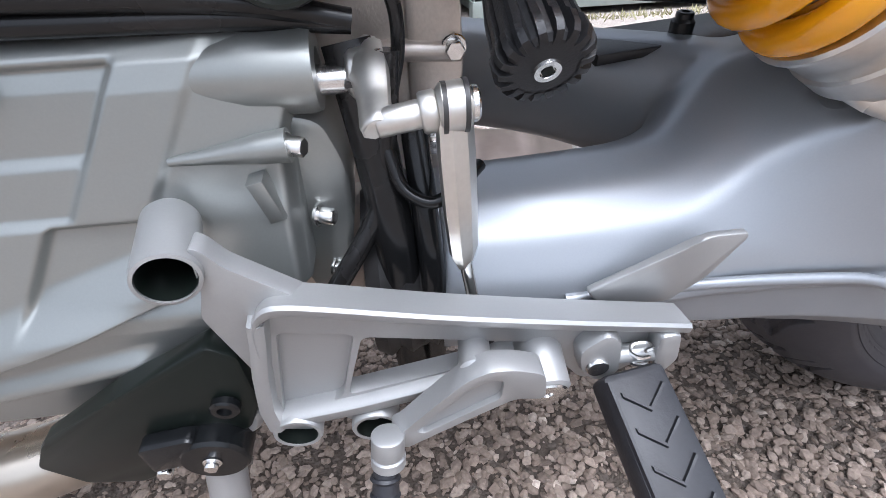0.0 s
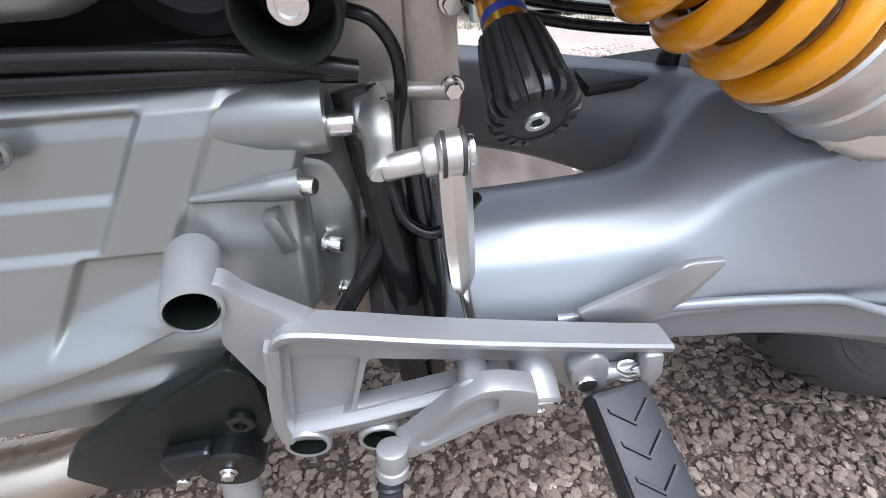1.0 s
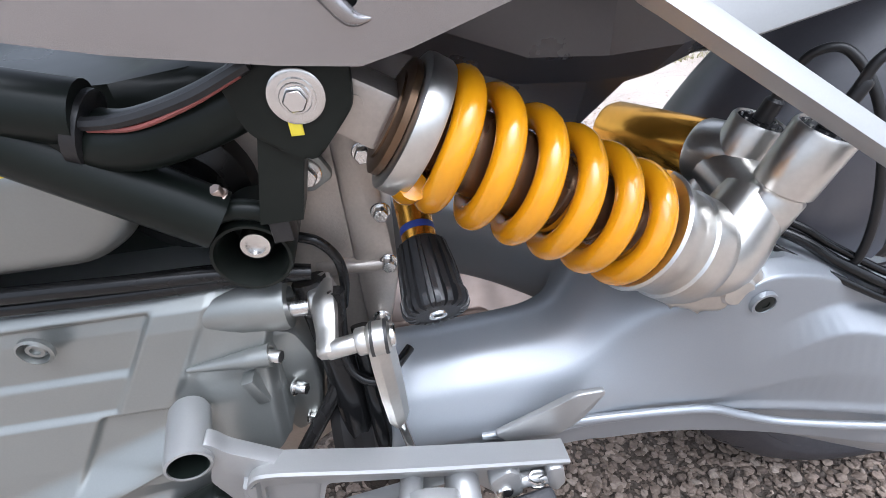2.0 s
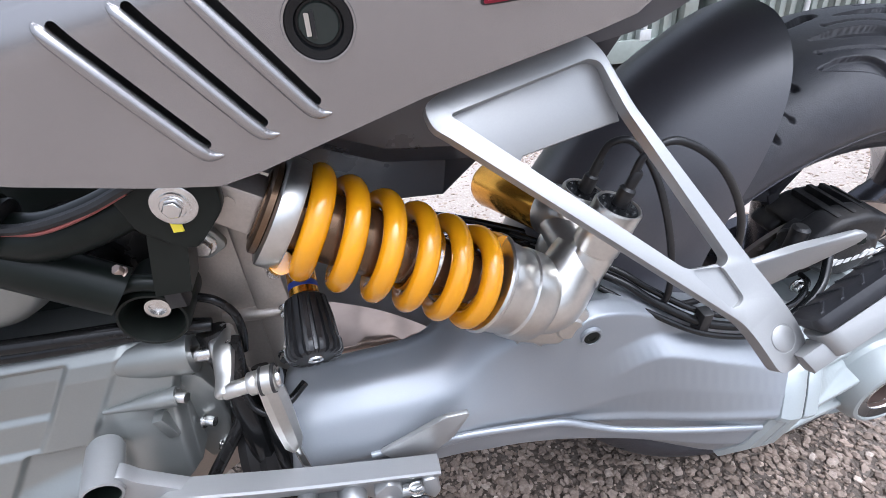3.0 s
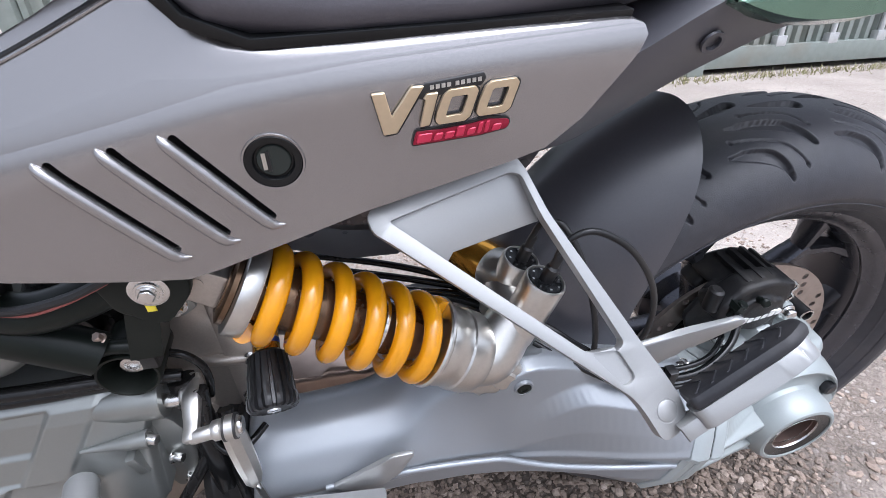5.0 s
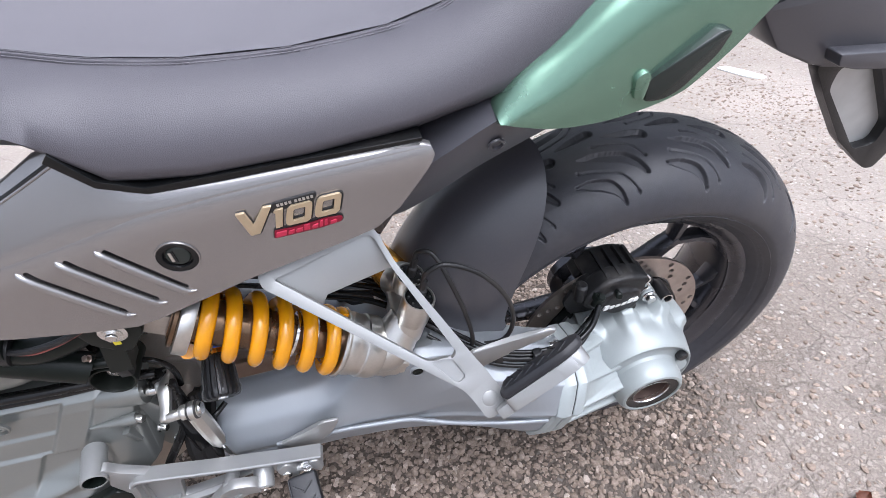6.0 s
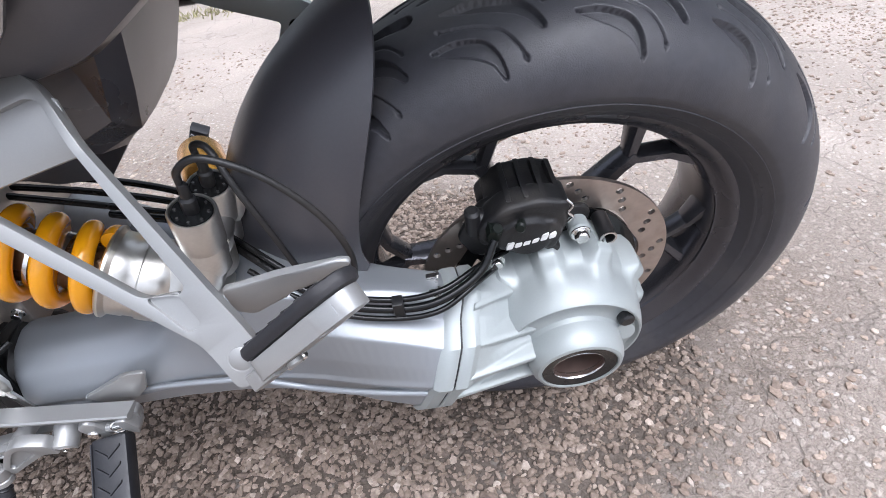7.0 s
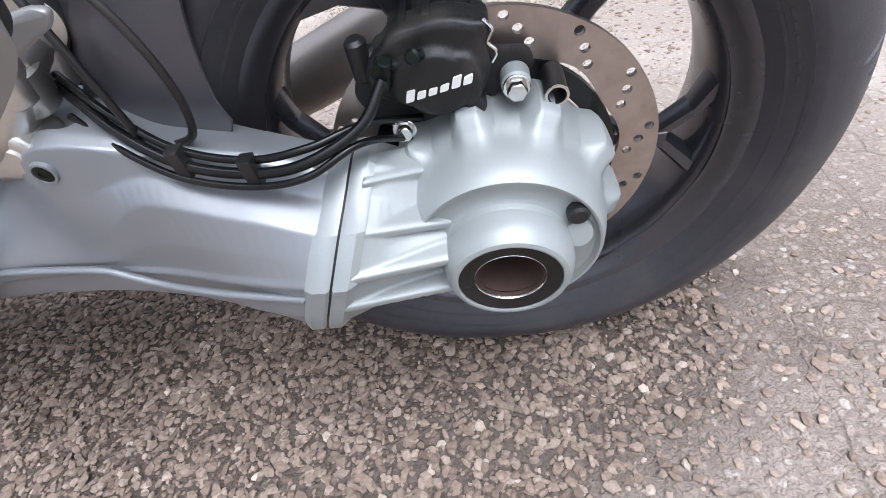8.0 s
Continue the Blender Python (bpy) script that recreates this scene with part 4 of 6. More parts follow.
BV = BN.cross(BU).normalized()
if BV.z < 0:
    BV = -BV
BB = Matrix((BU, BV, BN)).transposed().to_4x4()
BB.translation = TL


def in_plane(*pts):
    return [((Vector(p) - TL).dot(BU), (Vector(p) - TL).dot(BV)) for p in pts]


b_out = in_plane((-0.453, -0.139, 0.647), (-0.449, -0.148, 0.637), (-0.442, -0.151, 0.633), (-0.283, -0.232, 0.528), (-0.2755, -0.240, 0.5195), (-0.2640, -0.2555, 0.5010), (-0.2500, -0.2520, 0.5045), (-0.2420, -0.2450, 0.5125), (-0.2460, -0.235, 0.5235), (-0.257, -0.221, 0.539), (-0.267, -0.211, 0.552), (-0.326, -0.144, 0.634), (-0.340, -0.121, 0.662), (-0.350, -0.113, 0.670), (-0.400, -0.118, 0.668))
b_hole = in_plane((-0.4385, -0.1432, 0.6418), (-0.432, -0.1415, 0.6432), (-0.350, -0.1245, 0.6588), (-0.3425, -0.1260, 0.6568), (-0.3315, -0.1455, 0.6330), (-0.2835, -0.2065, 0.5588), (-0.2880, -0.2100, 0.5550), (-0.3130, -0.2090, 0.5568))
b_web = in_plane((-0.445, -0.1440, 0.6405), (-0.436, -0.1400, 0.6452), (-0.348, -0.1215, 0.6620), (-0.336, -0.1250, 0.6575), (-0.3290, -0.1470, 0.6315), (-0.3335, -0.1475, 0.6310), (-0.3950, -0.1580, 0.6220), (-0.4010, -0.1640, 0.6160))
def leant(bm):
    """The web leans back between the arms, away from its upper edge."""
    for v in bm.verts:
        v.co.z -= 0.22 * max(0.0, 0.004 - v.co.y)
    return turned(bm, BB)


b_low = in_plane((-0.311, -0.209, 0.556), (-0.290, -0.2085, 0.5565), (-0.278, -0.223, 0.538), (-0.288, -0.2265, 0.5345))
bracket = part("pillion_footrest_bracket", join(plate(b_out, -0.0065, 0.0025, 0.0022, [round_poly(b_hole, 0.006), round_poly(b_low, 0.006)], BB, radius=0.008), leant(plate(b_web, -0.0050, -0.0020, 0.0006, basis=Matrix.Identity(4))), plate(b_low, -0.004, -0.0005, 0, basis=BB)), SILVER, bike, "silver triangular cast footrest bracket", 30)
part("pivot_pin", lathe([(0.0001, 0.0034), (0.0072, 0.0034), (0.0078, 0.0030), (0.0078, 0.0022), (0.0084, 0.0022), (0.0090, 0.0026), (0.0092, 0.0)], PV + BN * 0.0, BN, 28), SILVER, bracket, "flush round pivot pin")
part("heel_guard", plate([(-0.268, 0.546), (-0.225, 0.5525), (-0.182, 0.5575), (-0.175, 0.5545), (-0.180, 0.548), (-0.222, 0.532), (-0.256, 0.513), (-0.268, 0.520)], -0.205, -0.199, 0.002, radius=0.006), SILVER, bracket, "small silver heel guard")
PD = Vector((0.082, 0.008, 0.060)).normalized()
PN = Vector((-0.462, 0.707, 0.528))
PN = (PN - PD * PN.dot(PD)).normalized()
PW = PN.cross(PD).normalized()
PQ = Matrix((PD, PW, PN)).transposed().to_4x4()
PQ.translation = Vector((-0.250, -0.247, 0.517))
FLAT = Matrix.Identity(4)
peg_hole = lambda u: [(u + 0.0075 * math.cos(a), 0.0055 * math.sin(a)) for a in (2 * math.pi * i / 18 for i in range(18))]
peg = part("pillion_peg", join(turned(plate(round_poly([(0.008, -0.0145), (0.080, -0.0158), (0.100, -0.0095), (0.100, 0.0095), (0.080, 0.0158), (0.008, 0.0145)], 0.010, 6), -0.0140, 0.000, 0.0050, [peg_hole(0.034), peg_hole(0.064)], FLAT, segments=3), PQ),
    turned(box((-0.006, -0.009, -0.0165), (0.018, 0.009, -0.004), 0.003), PQ), rod(PQ @ Vector((0.030, 0, -0.013)), PQ @ Vector((0.030, 0, -0.0185)), 0.0055, 24, 0.0015)), SILVER, bracket, "folded silver footpeg with two drilled holes", 34)
part("peg_core", turned(box((0.012, -0.013, -0.012), (0.090, 0.013, -0.003), 0.001), PQ), STEEL, peg)
pad = part("rubber_pad", turned(plate(round_poly([(0.010, -0.0170), (0.088, -0.0195), (0.104, -0.009), (0.104, 0.009), (0.088, 0.0195), (0.010, 0.0170)], 0.006), 0.0002, 0.0110, 0.0042, basis=FLAT), PQ), GRIP, peg, "black rubber pad with shallow cuts", 34)
for k in range(6):
    u = 0.018 + 0.013 * k
    for sg in (-1, 1):
        part("pad_ridge", turned(skin([[Vector((uu + 0.0016 * a, vv, 0.0108 + 0.0010 * b)) for a, b in ((-1, -1), (-0.4, 1), (0.4, 1), (1, -1))] for uu, vv in ((u, 0.014 * sg), (u + 0.008, 0.001 * sg))]), PQ), GRIP, pad)
part("hinge_bolt", join(hexhead(PQ @ Vector((0.006, 0.010, -0.010)), PQ.to_3x3() @ Vector((0.2, 1, -0.3)), 0.0042, 0.005), rod(PQ @ Vector((0.012, 0.010, -0.0150)), PQ @ Vector((0.030, 0.012, -0.0150)), 0.0030, 12, 0.001)), STEEL, peg)

# -- side panel --
lower = [(-0.72, 0.648), (-0.66, 0.634), (-0.60, 0.624), (-0.566, 0.620), (-0.545, 0.625), (-0.453, 0.656), (-0.359, 0.681), (-0.337, 0.688), (-0.315, 0.706), (-0.297, 0.7285), (-0.286, 0.743), (-0.2815, 0.7515), (-0.2835, 0.7565), (-0.291, 0.7570), (-0.367, 0.7515), (-0.448, 0.745), (-0.514, 0.737), (-0.574, 0.722), (-0.624, 0.711), (-0.72, 0.690)]


def slot(a, b, w=0.0027):
    a, b = Vector(a), Vector(b)
    d = (b - a).normalized()
    s = Vector((-d.y, d.x))
    turn = lambda c, sg: [tuple(c + w * (sg * math.sin(q) * d + sg * math.cos(q) * s)) for q in (math.pi * i / 6 for i in range(7))]
    return turn(b, 1) + turn(a, -1)


SLATS = [((-0.610, 0.7030), (-0.566, 0.6450)), ((-0.578, 0.7085), (-0.536, 0.6530)), ((-0.547, 0.7130), (-0.508, 0.6610))]
lockring = [(-0.500 + 0.0165 * math.cos(a), 0.696 + 0.0165 * math.sin(a)) for a in (2 * math.pi * i / 32 for i in range(32))]
EDGE_TOP = lambda x: float(np.mean([np.interp(x + o, (-0.78, -0.72, -0.624, -0.574, -0.514, -0.448, -0.284, -0.22), (0.677, 0.690, 0.711, 0.722, 0.737, 0.745, 0.7575, 0.7624)) for o in (-0.03, -0.018, -0.006, 0.006, 0.018, 0.03)]))


def bulge(x, z):
    """How far the panel's skin lies behind its flat plane: hollow towards the foot, rolling over at the crease."""
    hi = EDGE_TOP(x)
    d = hi - z
    return 0.055 * (x + 0.50) ** 2 + 0.55 * max(0.0, d - 0.055) ** 2 + 12.0 * max(0.0, 0.021 - max(d, 0.0)) ** 2 + 0.504 * max(0.0, -d)


def pressed(bm):
    for v in bm.verts:
        v.co.y += bulge(v.co.x, v.co.z)
    return bm


def panel_sheet():
    """A fine sheet trimmed to the panel's outline, with the vents and the lock's seat cut through."""
    nx, nz = 112, 40
    x0, x1, z0, z1 = -0.721, -0.279, 0.615, 0.760
    grid = [[Vector((x0 + (x1 - x0) * i / nx, -0.150, z0 + (z1 - z0) * j / nz)) for j in range(nz + 1)] for i in range(nx + 1)]
    sheet = skin(grid, False, False)
    r = bmesh.ops.extrude_face_region(sheet, geom=list(sheet.faces))
    for v in r["geom"]:
        if isinstance(v, bmesh.types.BMVert):
            v.co.y = -0.146
    raw = link("sheet_raw", sheet, PANEL)
    trims = [("INTERSECT", plate(lower, -0.170, -0.130)), ("DIFFERENCE", plate(lockring, -0.170, -0.130))] + [("DIFFERENCE", plate(slot(a, b), -0.170, -0.130)) for a, b in SLATS]
    cutters = []
    for kind, bm in trims:
        cutters.append(link("trim", bm, PANEL))
        m = raw.modifiers.new("trim", "BOOLEAN")
        m.operation, m.object, m.solver = kind, cutters[-1], "EXACT"
    bpy.context.view_layer.update()
    me = bpy.data.meshes.new_from_object(raw.evaluated_get(bpy.context.evaluated_depsgraph_get()))
    for ob in (raw, *cutters):
        bpy.data.objects.remove(ob)
    bm = bmesh.new()
    bm.from_mesh(me)
    bpy.data.meshes.remove(me)
    return bm


side = panel_sheet()
upper_rows = []
PANEL_TOP = ((-0.72, 0.690, 0.735, -0.128), (-0.624, 0.711, 0.757, -0.128), (-0.60, 0.7165, 0.768, -0.128), (-0.574, 0.722, 0.782, -0.128), (-0.552, 0.7275, 0.788, -0.129), (-0.540, 0.7305, 0.780, -0.130), (-0.527, 0.734, 0.766, -0.134), (-0.514, 0.737, 0.7565, -0.138), (-0.49, 0.740, 0.7530, -0.140), (-0.448, 0.745, 0.7540, -0.1415), (-0.367, 0.7515, 0.7580, -0.143), (-0.300, 0.7563, 0.7605, -0.1445), (-0.290, 0.7570, 0.7598, -0.1455), (-0.284, 0.7560, 0.7575, -0.148))
for x, z, top, ty in [tuple(p + (q - p) * f / 5 for p, q in zip(a, b)) for a, b in zip(PANEL_TOP, PANEL_TOP[1:]) for f in range(5)] + [PANEL_TOP[-1]]:
    upper_rows.append([Vector((x, -0.1494, z - 0.002)), Vector((x, -0.150, z + 0.0004)), Vector((x, -0.150, z + (top - z) * 0.25)), Vector((x, -0.150, z + (top - z) * 0.5)), Vector((x, -0.150, z + (top - z) * 0.75)), Vector((x, -0.1492, top - 0.0012)), Vector((x, -0.1475, top)), Vector((x, -0.1420, top)), Vector((x, -0.146, z - 0.002))])
pressed(side)
panel = part("side_panel", pressed(skin(upper_rows)), PANEL, bike, "metallic silver side panel with three slanted vents", 60)
panel_face = part("panel_face", side, PANEL, panel)
def swell(ob):
    """Even shading of the pressed panel, from its own shape."""
    me = ob.data
    normals = [tuple(c.vector) for c in me.corner_normals]
    for p in me.polygons:
        corners = [me.vertices[k].co for k in p.vertices]
        if any(v.y - bulge(v.x, v.z) > -0.1490 for v in corners):
            continue
        for i, v in zip(p.loop_indices, corners):
            e = 0.0005
            n = Vector(((bulge(v.x + e, v.z) - bulge(v.x - e, v.z)) / (2 * e), -1, (bulge(v.x, v.z + e) - bulge(v.x, v.z - e)) / (2 * e)))
            normals[i] = tuple(n.normalized())
    me.normals_split_custom_set(normals)


swell(panel_face)
part("panel_seam", pressed(tube([(-0.665, -0.1500, 0.733), (-0.655, -0.1500, 0.737), (-0.613, -0.1500, 0.754), (-0.578, -0.1500, 0.770), (-0.545, -0.1500, 0.786)], 0.0012, 8)), BLACK, panel, "dark seam to the tank panel")
part("panel_edge", pressed(tube([(-0.665, -0.1500, 0.7312), (-0.655, -0.1500, 0.7352), (-0.613, -0.1500, 0.7522), (-0.578, -0.1500, 0.7680), (-0.545, -0.1500, 0.7840)], 0.0012, 8)), PANEL, panel)
for a, b in SLATS:
    a, b = Vector((a[0], -0.150, a[1])), Vector((b[0], -0.150, b[1]))
    d = (b - a).normalized()
    n = Vector((d.z, 0, -d.x))
    n = -n if n.z > 0 else n
    part("louvre", pressed(tube([a + n * 0.0042 - d * 0.0065, a + n * 0.0050 - d * 0.001, a.lerp(b, 0.33) + n * 0.0052, a.lerp(b, 0.66) + n * 0.0052, b + n * 0.0050, b + n * 0.0035 + d * 0.006, b - n * 0.001 + d * 0.010], [0.0006, 0.0032, 0.0041, 0.0041, 0.0040, 0.0030, 0.0007], 14)), PANEL, panel, "raised bright lip below a vent slot", 60)
# Black sheet stands in for the shaded hollow behind the vent slots.
part("vent_dark", plate([(-0.622, 0.640), (-0.50, 0.640), (-0.50, 0.716), (-0.560, 0.714), (-0.622, 0.704)], -0.1400, -0.1380), BLACK, panel)
lock = part("seat_lock", lathe([(0.0160, -0.004), (0.0160, 0.0004), (0.0150, 0.0012), (0.0115, 0.0006), (0.0105, -0.002), (0.0001, -0.002)], (-0.500, -0.150, 0.696), OUT, 40, False), GLOSS, panel, "black seat lock with a silver barrel")
part("lock_rim", lathe([(0.0166, -0.003), (0.0172, 0.0004), (0.0168, 0.0014), (0.0158, 0.0012), (0.0157, -0.001)], (-0.500, -0.150, 0.696), OUT, 40, False), PANEL, lock, "thin silver rim of the lock")
part("barrel", rod((-0.500, -0.147, 0.696), (-0.500, -0.1492, 0.696), 0.0095, 28, 0.0006), CLEAR, lock, "dark steel lock barrel")
part("shutter", box((-0.5062, -0.1496, 0.691), (-0.5040, -0.1490, 0.701)), BRUSHED, lock)
part("keyway", box((-0.5035, -0.1502, 0.690), (-0.5018, -0.1490, 0.702)), BLACK, lock)


def leaning(x0, x1, z0, z1, slant, rise):
    return [(x0, z0), (x1, z0 + rise), (x1 + slant, z1 + rise), (x0 + slant, z1)]


part("badge_backing", pressed(plate([(-0.4137, 0.7339), (-0.3804, 0.7378), (-0.3793, 0.7350), (-0.3817, 0.7312), (-0.4026, 0.7280), (-0.4160, 0.7252), (-0.4183, 0.7266)], -0.1518, -0.150, 0.0003, radius=0.0010)), BLACK, panel, "small dark upper strip of the badge")
for k in range(9):
    u = -0.4112 + 0.0032 * k + (0.0014 if k > 3 else 0)
    part("badge_mark", pressed(plate(leaning(u, u + 0.0021, 0.7306 + 0.10 * (u + 0.4112), 0.7328 + 0.10 * (u + 0.4112), 0.0, 0.0002), -0.1523, -0.1516)), BRUSHED, panel)
ZERO = [(-0.4086, 0.7132), (-0.4073, 0.7190), (-0.4039, 0.7277), (-0.4003, 0.7303), (-0.3857, 0.7314), (-0.3839, 0.7290), (-0.3883, 0.7144), (-0.3916, 0.7119), (-0.4068, 0.7109)]
ZERO_IN = [(-0.4028, 0.7153), (-0.3993, 0.7263), (-0.3897, 0.7270), (-0.3931, 0.7162)]
glyphs = [([(-0.4434, 0.7306), (-0.4361, 0.7311), (-0.4330, 0.7176), (-0.4218, 0.7331), (-0.4146, 0.7332), (-0.4306, 0.7077), (-0.4382, 0.7070)], []),
          ([(-0.4154, 0.7260), (-0.4132, 0.7289), (-0.4069, 0.7293), (-0.4118, 0.7109), (-0.4175, 0.7100), (-0.4140, 0.7255)], [])]
for dx, dz in ((0, 0), (0.0238, 0.0029)):
    glyphs.append(([(x + dx, z + dz) for x, z in ZERO], [[(x + dx, z + dz) for x, z in ZERO_IN]]))
for outline, inner in glyphs:
    cx, cz = sum(p[0] for p in outline) / len(outline), sum(p[1] for p in outline) / len(outline)
    part("badge_edge", pressed(plate(round_poly([(cx + (x - cx) * 1.08 + 0.0006, cz + (z - cz) * 1.06 - 0.0006) for x, z in outline], 0.0016, 2), -0.1516, -0.150, 0.0, [round_poly([(cx + (x - cx) * 0.86, cz + (z - cz) * 0.86) for x, z in q], 0.0010, 2) for q in inner])), BLACK, panel)
    part("badge_bar", pressed(plate(round_poly(outline, 0.0008, 2), -0.1536, -0.1512, 0.0004, [round_poly(q, 0.0012, 2) for q in inner], segments=1)), BADGE, panel, "champagne coloured badge shape")
part("badge_edge", pressed(plate([(-0.4228, 0.6981), (-0.4202, 0.7082), (-0.4050, 0.7085), (-0.3877, 0.7104), (-0.3776, 0.7128), (-0.3640, 0.7114), (-0.3625, 0.7076), (-0.3650, 0.7037), (-0.3816, 0.7010), (-0.4169, 0.6983)], -0.1514, -0.150, 0.0003, radius=0.002)), BLACK, panel)
stripe = part("badge_stripe", pressed(plate([(-0.4218, 0.6990), (-0.4196, 0.7072), (-0.4050, 0.7073), (-0.3877, 0.7090), (-0.3776, 0.7112), (-0.3646, 0.7104), (-0.3635, 0.7078), (-0.3654, 0.7047), (-0.3816, 0.7020), (-0.4169, 0.6993)], -0.1524, -0.1512, 0.0003, radius=0.0015)), RED, panel, "dark red badge stripe")
for k, (w, h) in enumerate(((0.0085, 0.0054), (0.0050, 0.0042), (0.0054, 0.0042), (0.0050, 0.0064), (0.0048, 0.0042), (0.0026, 0.0068), (0.0026, 0.0068), (0.0054, 0.0042))):
    u = (-0.4200, -0.4100, -0.4035, -0.3968, -0.3902, -0.3838, -0.3796, -0.3752)[k]
    base = 0.7003 + 0.078 * (u + 0.42)
    part("badge_lump", pressed(plate(round_poly(leaning(u, u + w, base, base + h, 0.0015, 0.0005), 0.0012, 3), -0.1534, -0.1522, 0.0004, segments=1)), LIGHT_RED, stripe)

# -- seat --
def seat_ring(x, bot, top, w, crown):
    """Outline of the seat across the bike at x: bottom edge, flank, rolled shoulder and crown."""
    half = [(w - 0.012, bot), (w, bot + 0.012), (w + 0.001, bot + 0.3 * (top - bot)), (w - 0.010, bot + 0.62 * (top - bot)), (w - 0.030, bot + 0.86 * (top - bot)), (w - 0.052, top - 0.003), (w - 0.066, top)]
    pts = [(-y, z) for y, z in half] + [(-0.4 * (w - 0.066), top + crown * 0.8), (0, top + crown), (0.4 * (w - 0.066), top + crown * 0.8)] + [(y, z) for y, z in reversed(half)]
    return [Vector((x, y, z)) for y, z in pts]


seat_rows = [(-0.74, 0.775, 0.860, 0.090, 0.004), (-0.66, 0.800, 0.852, 0.112, 0.0), (-0.60, 0.800, 0.844, 0.126, -0.002), (-0.565, 0.795, 0.838, 0.132, -0.004), (-0.545, 0.780, 0.834, 0.135, -0.004), (-0.52, 0.757, 0.829, 0.137, -0.005), (-0.46, 0.751, 0.821, 0.138, -0.006), (-0.38, 0.753, 0.818, 0.136, -0.006), (-0.30, 0.759, 0.823, 0.130, -0.005), (-0.25, 0.768, 0.834, 0.124, -0.004), (-0.20, 0.772, 0.860, 0.116, -0.002), (-0.15, 0.795, 0.888, 0.108, 0.0), (-0.05, 0.830, 0.905, 0.098, 0.002), (0.06, 0.855, 0.912, 0.085, 0.002), (0.14, 0.872, 0.905, 0.06, 0.0)]
fine_rows = []
for a, b in zip(seat_rows, seat_rows[1:]):
    for f in (0, 0.34, 0.67):
        fine_rows.append(seat_ring(*[p + (q - p) * f for p, q in zip(a, b)]))
seat = part("seat", skin(fine_rows + [seat_ring(*seat_rows[-1])]), SEAT, bike, "charcoal vinyl rider's seat with stitched seams", 60)


def top_line(inset, lift):
    return [Vector((x, -(w - 0.060 - inset), t + lift)) for x, b, t, w, c in seat_rows]


part("seat_cover", skin([[Vector((x, y * (w - 0.068), t + (c * (1 - abs(y) ** 2.2)) + 0.0012)) for y in (-1, -0.75, -0.4, 0, 0.4, 0.75, 1)] for x, b, t, w, c in [tuple(p + (q - p) * f for p, q in zip(a, b_)) for a, b_ in zip(seat_rows[1:-4], seat_rows[2:-3]) for f in (0, 0.34, 0.67)]], False, False), SEATTOP, seat, "grey textured top cover of the seat", 60)
for inset, r in ((0.004, 0.0016), (0.011, 0.0008)):
    part("seam", tube([tuple(v) for v in top_line(inset, -0.0004)[1:-4]], r, 8), SEAT, seat, "stitched seam along the seat")
line = spline([tuple(v) for v in top_line(0.0075, 0.0004)[2:-4]], 60)
stitches = []
for k in range(0, len(line) - 4, 4):
    stitches.append(rod(line[k], line[k + 3], 0.0006, 5))
    stitches.append(rod(line[k] + Vector((0, -0.0075, -0.0008)), line[k + 3] + Vector((0, -0.0075, -0.0008)), 0.0006, 5))
part("stitching", join(*stitches[:400]), SEATTOP, seat, "pale grey thread stitches")
part("seat_base", plate([(-0.552, 0.790), (-0.531, 0.764), (-0.50, 0.7520), (-0.40, 0.754), (-0.29, 0.760), (-0.29, 0.764), (-0.50, 0.758), (-0.528, 0.770), (-0.546, 0.796)], -0.1385, -0.12, 0.001), GLOSS, bike, "black gloss edge below the seat")

# -- tail --
tail_rows = ((-0.228, 0.764, 0.772, 0.142), (-0.206, 0.757, 0.794, 0.142), (-0.172, 0.751, 0.815, 0.142), (-0.123, 0.751, 0.852, 0.139), (-0.072, 0.760, 0.880, 0.134), (-0.047, 0.775, 0.890, 0.131), (-0.019, 0.797, 0.898, 0.126), (0.013, 0.827, 0.906, 0.119), (0.10, 0.866, 0.916, 0.09), (0.17, 0.895, 0.918, 0.05))
half = lambda x, z0, z1, w, sg: [Vector((x, sg * (w - 0.010), z0 - 0.002)), Vector((x, sg * (w + 0.002), z0 + 0.004)), Vector((x, sg * (w + 0.002), z0 * 0.70 + z1 * 0.30)), Vector((x, sg * (w - 0.003), z0 * 0.42 + z1 * 0.58)), Vector((x, sg * (w - 0.012), z0 * 0.12 + z1 * 0.88)), Vector((x, sg * (w - 0.022), z1))]
tail = part("tail_panel", skin([half(*r, -1) + half(*r, 1)[::-1] for r in rings_between(tail_rows, 4)]), GREEN, bike, "metallic green tail cowling", 50)
part("grab_recess", plate(round_poly([(-0.105, 0.766), (-0.105, 0.786), (-0.098, 0.791), (-0.051, 0.819), (-0.043, 0.818), (-0.049, 0.800), (-0.073, 0.773), (-0.087, 0.766)], 0.006), -0.1435, -0.12, 0.003), CLEAR, tail, "dark smoked grab recess", 30)
part("recess_lip", plate(round_poly([(-0.116, 0.771), (-0.118, 0.790), (-0.109, 0.795), (-0.103, 0.790), (-0.1055, 0.768)], 0.005), -0.1445, -0.12, 0.003), GREEN, tail)
TAIL_EDGE = ((-0.50, 0.640, 0.110), (-0.42, 0.652, 0.112), (-0.36, 0.662, 0.114), (-0.327, 0.668, 0.115), (-0.303, 0.675, 0.116), (-0.268, 0.694, 0.117), (-0.238, 0.711, 0.117), (-0.205, 0.727, 0.118), (-0.165, 0.743, 0.117), (-0.11, 0.757, 0.112), (-0.04, 0.785, 0.102), (0.05, 0.820, 0.085), (0.15, 0.850, 0.060))
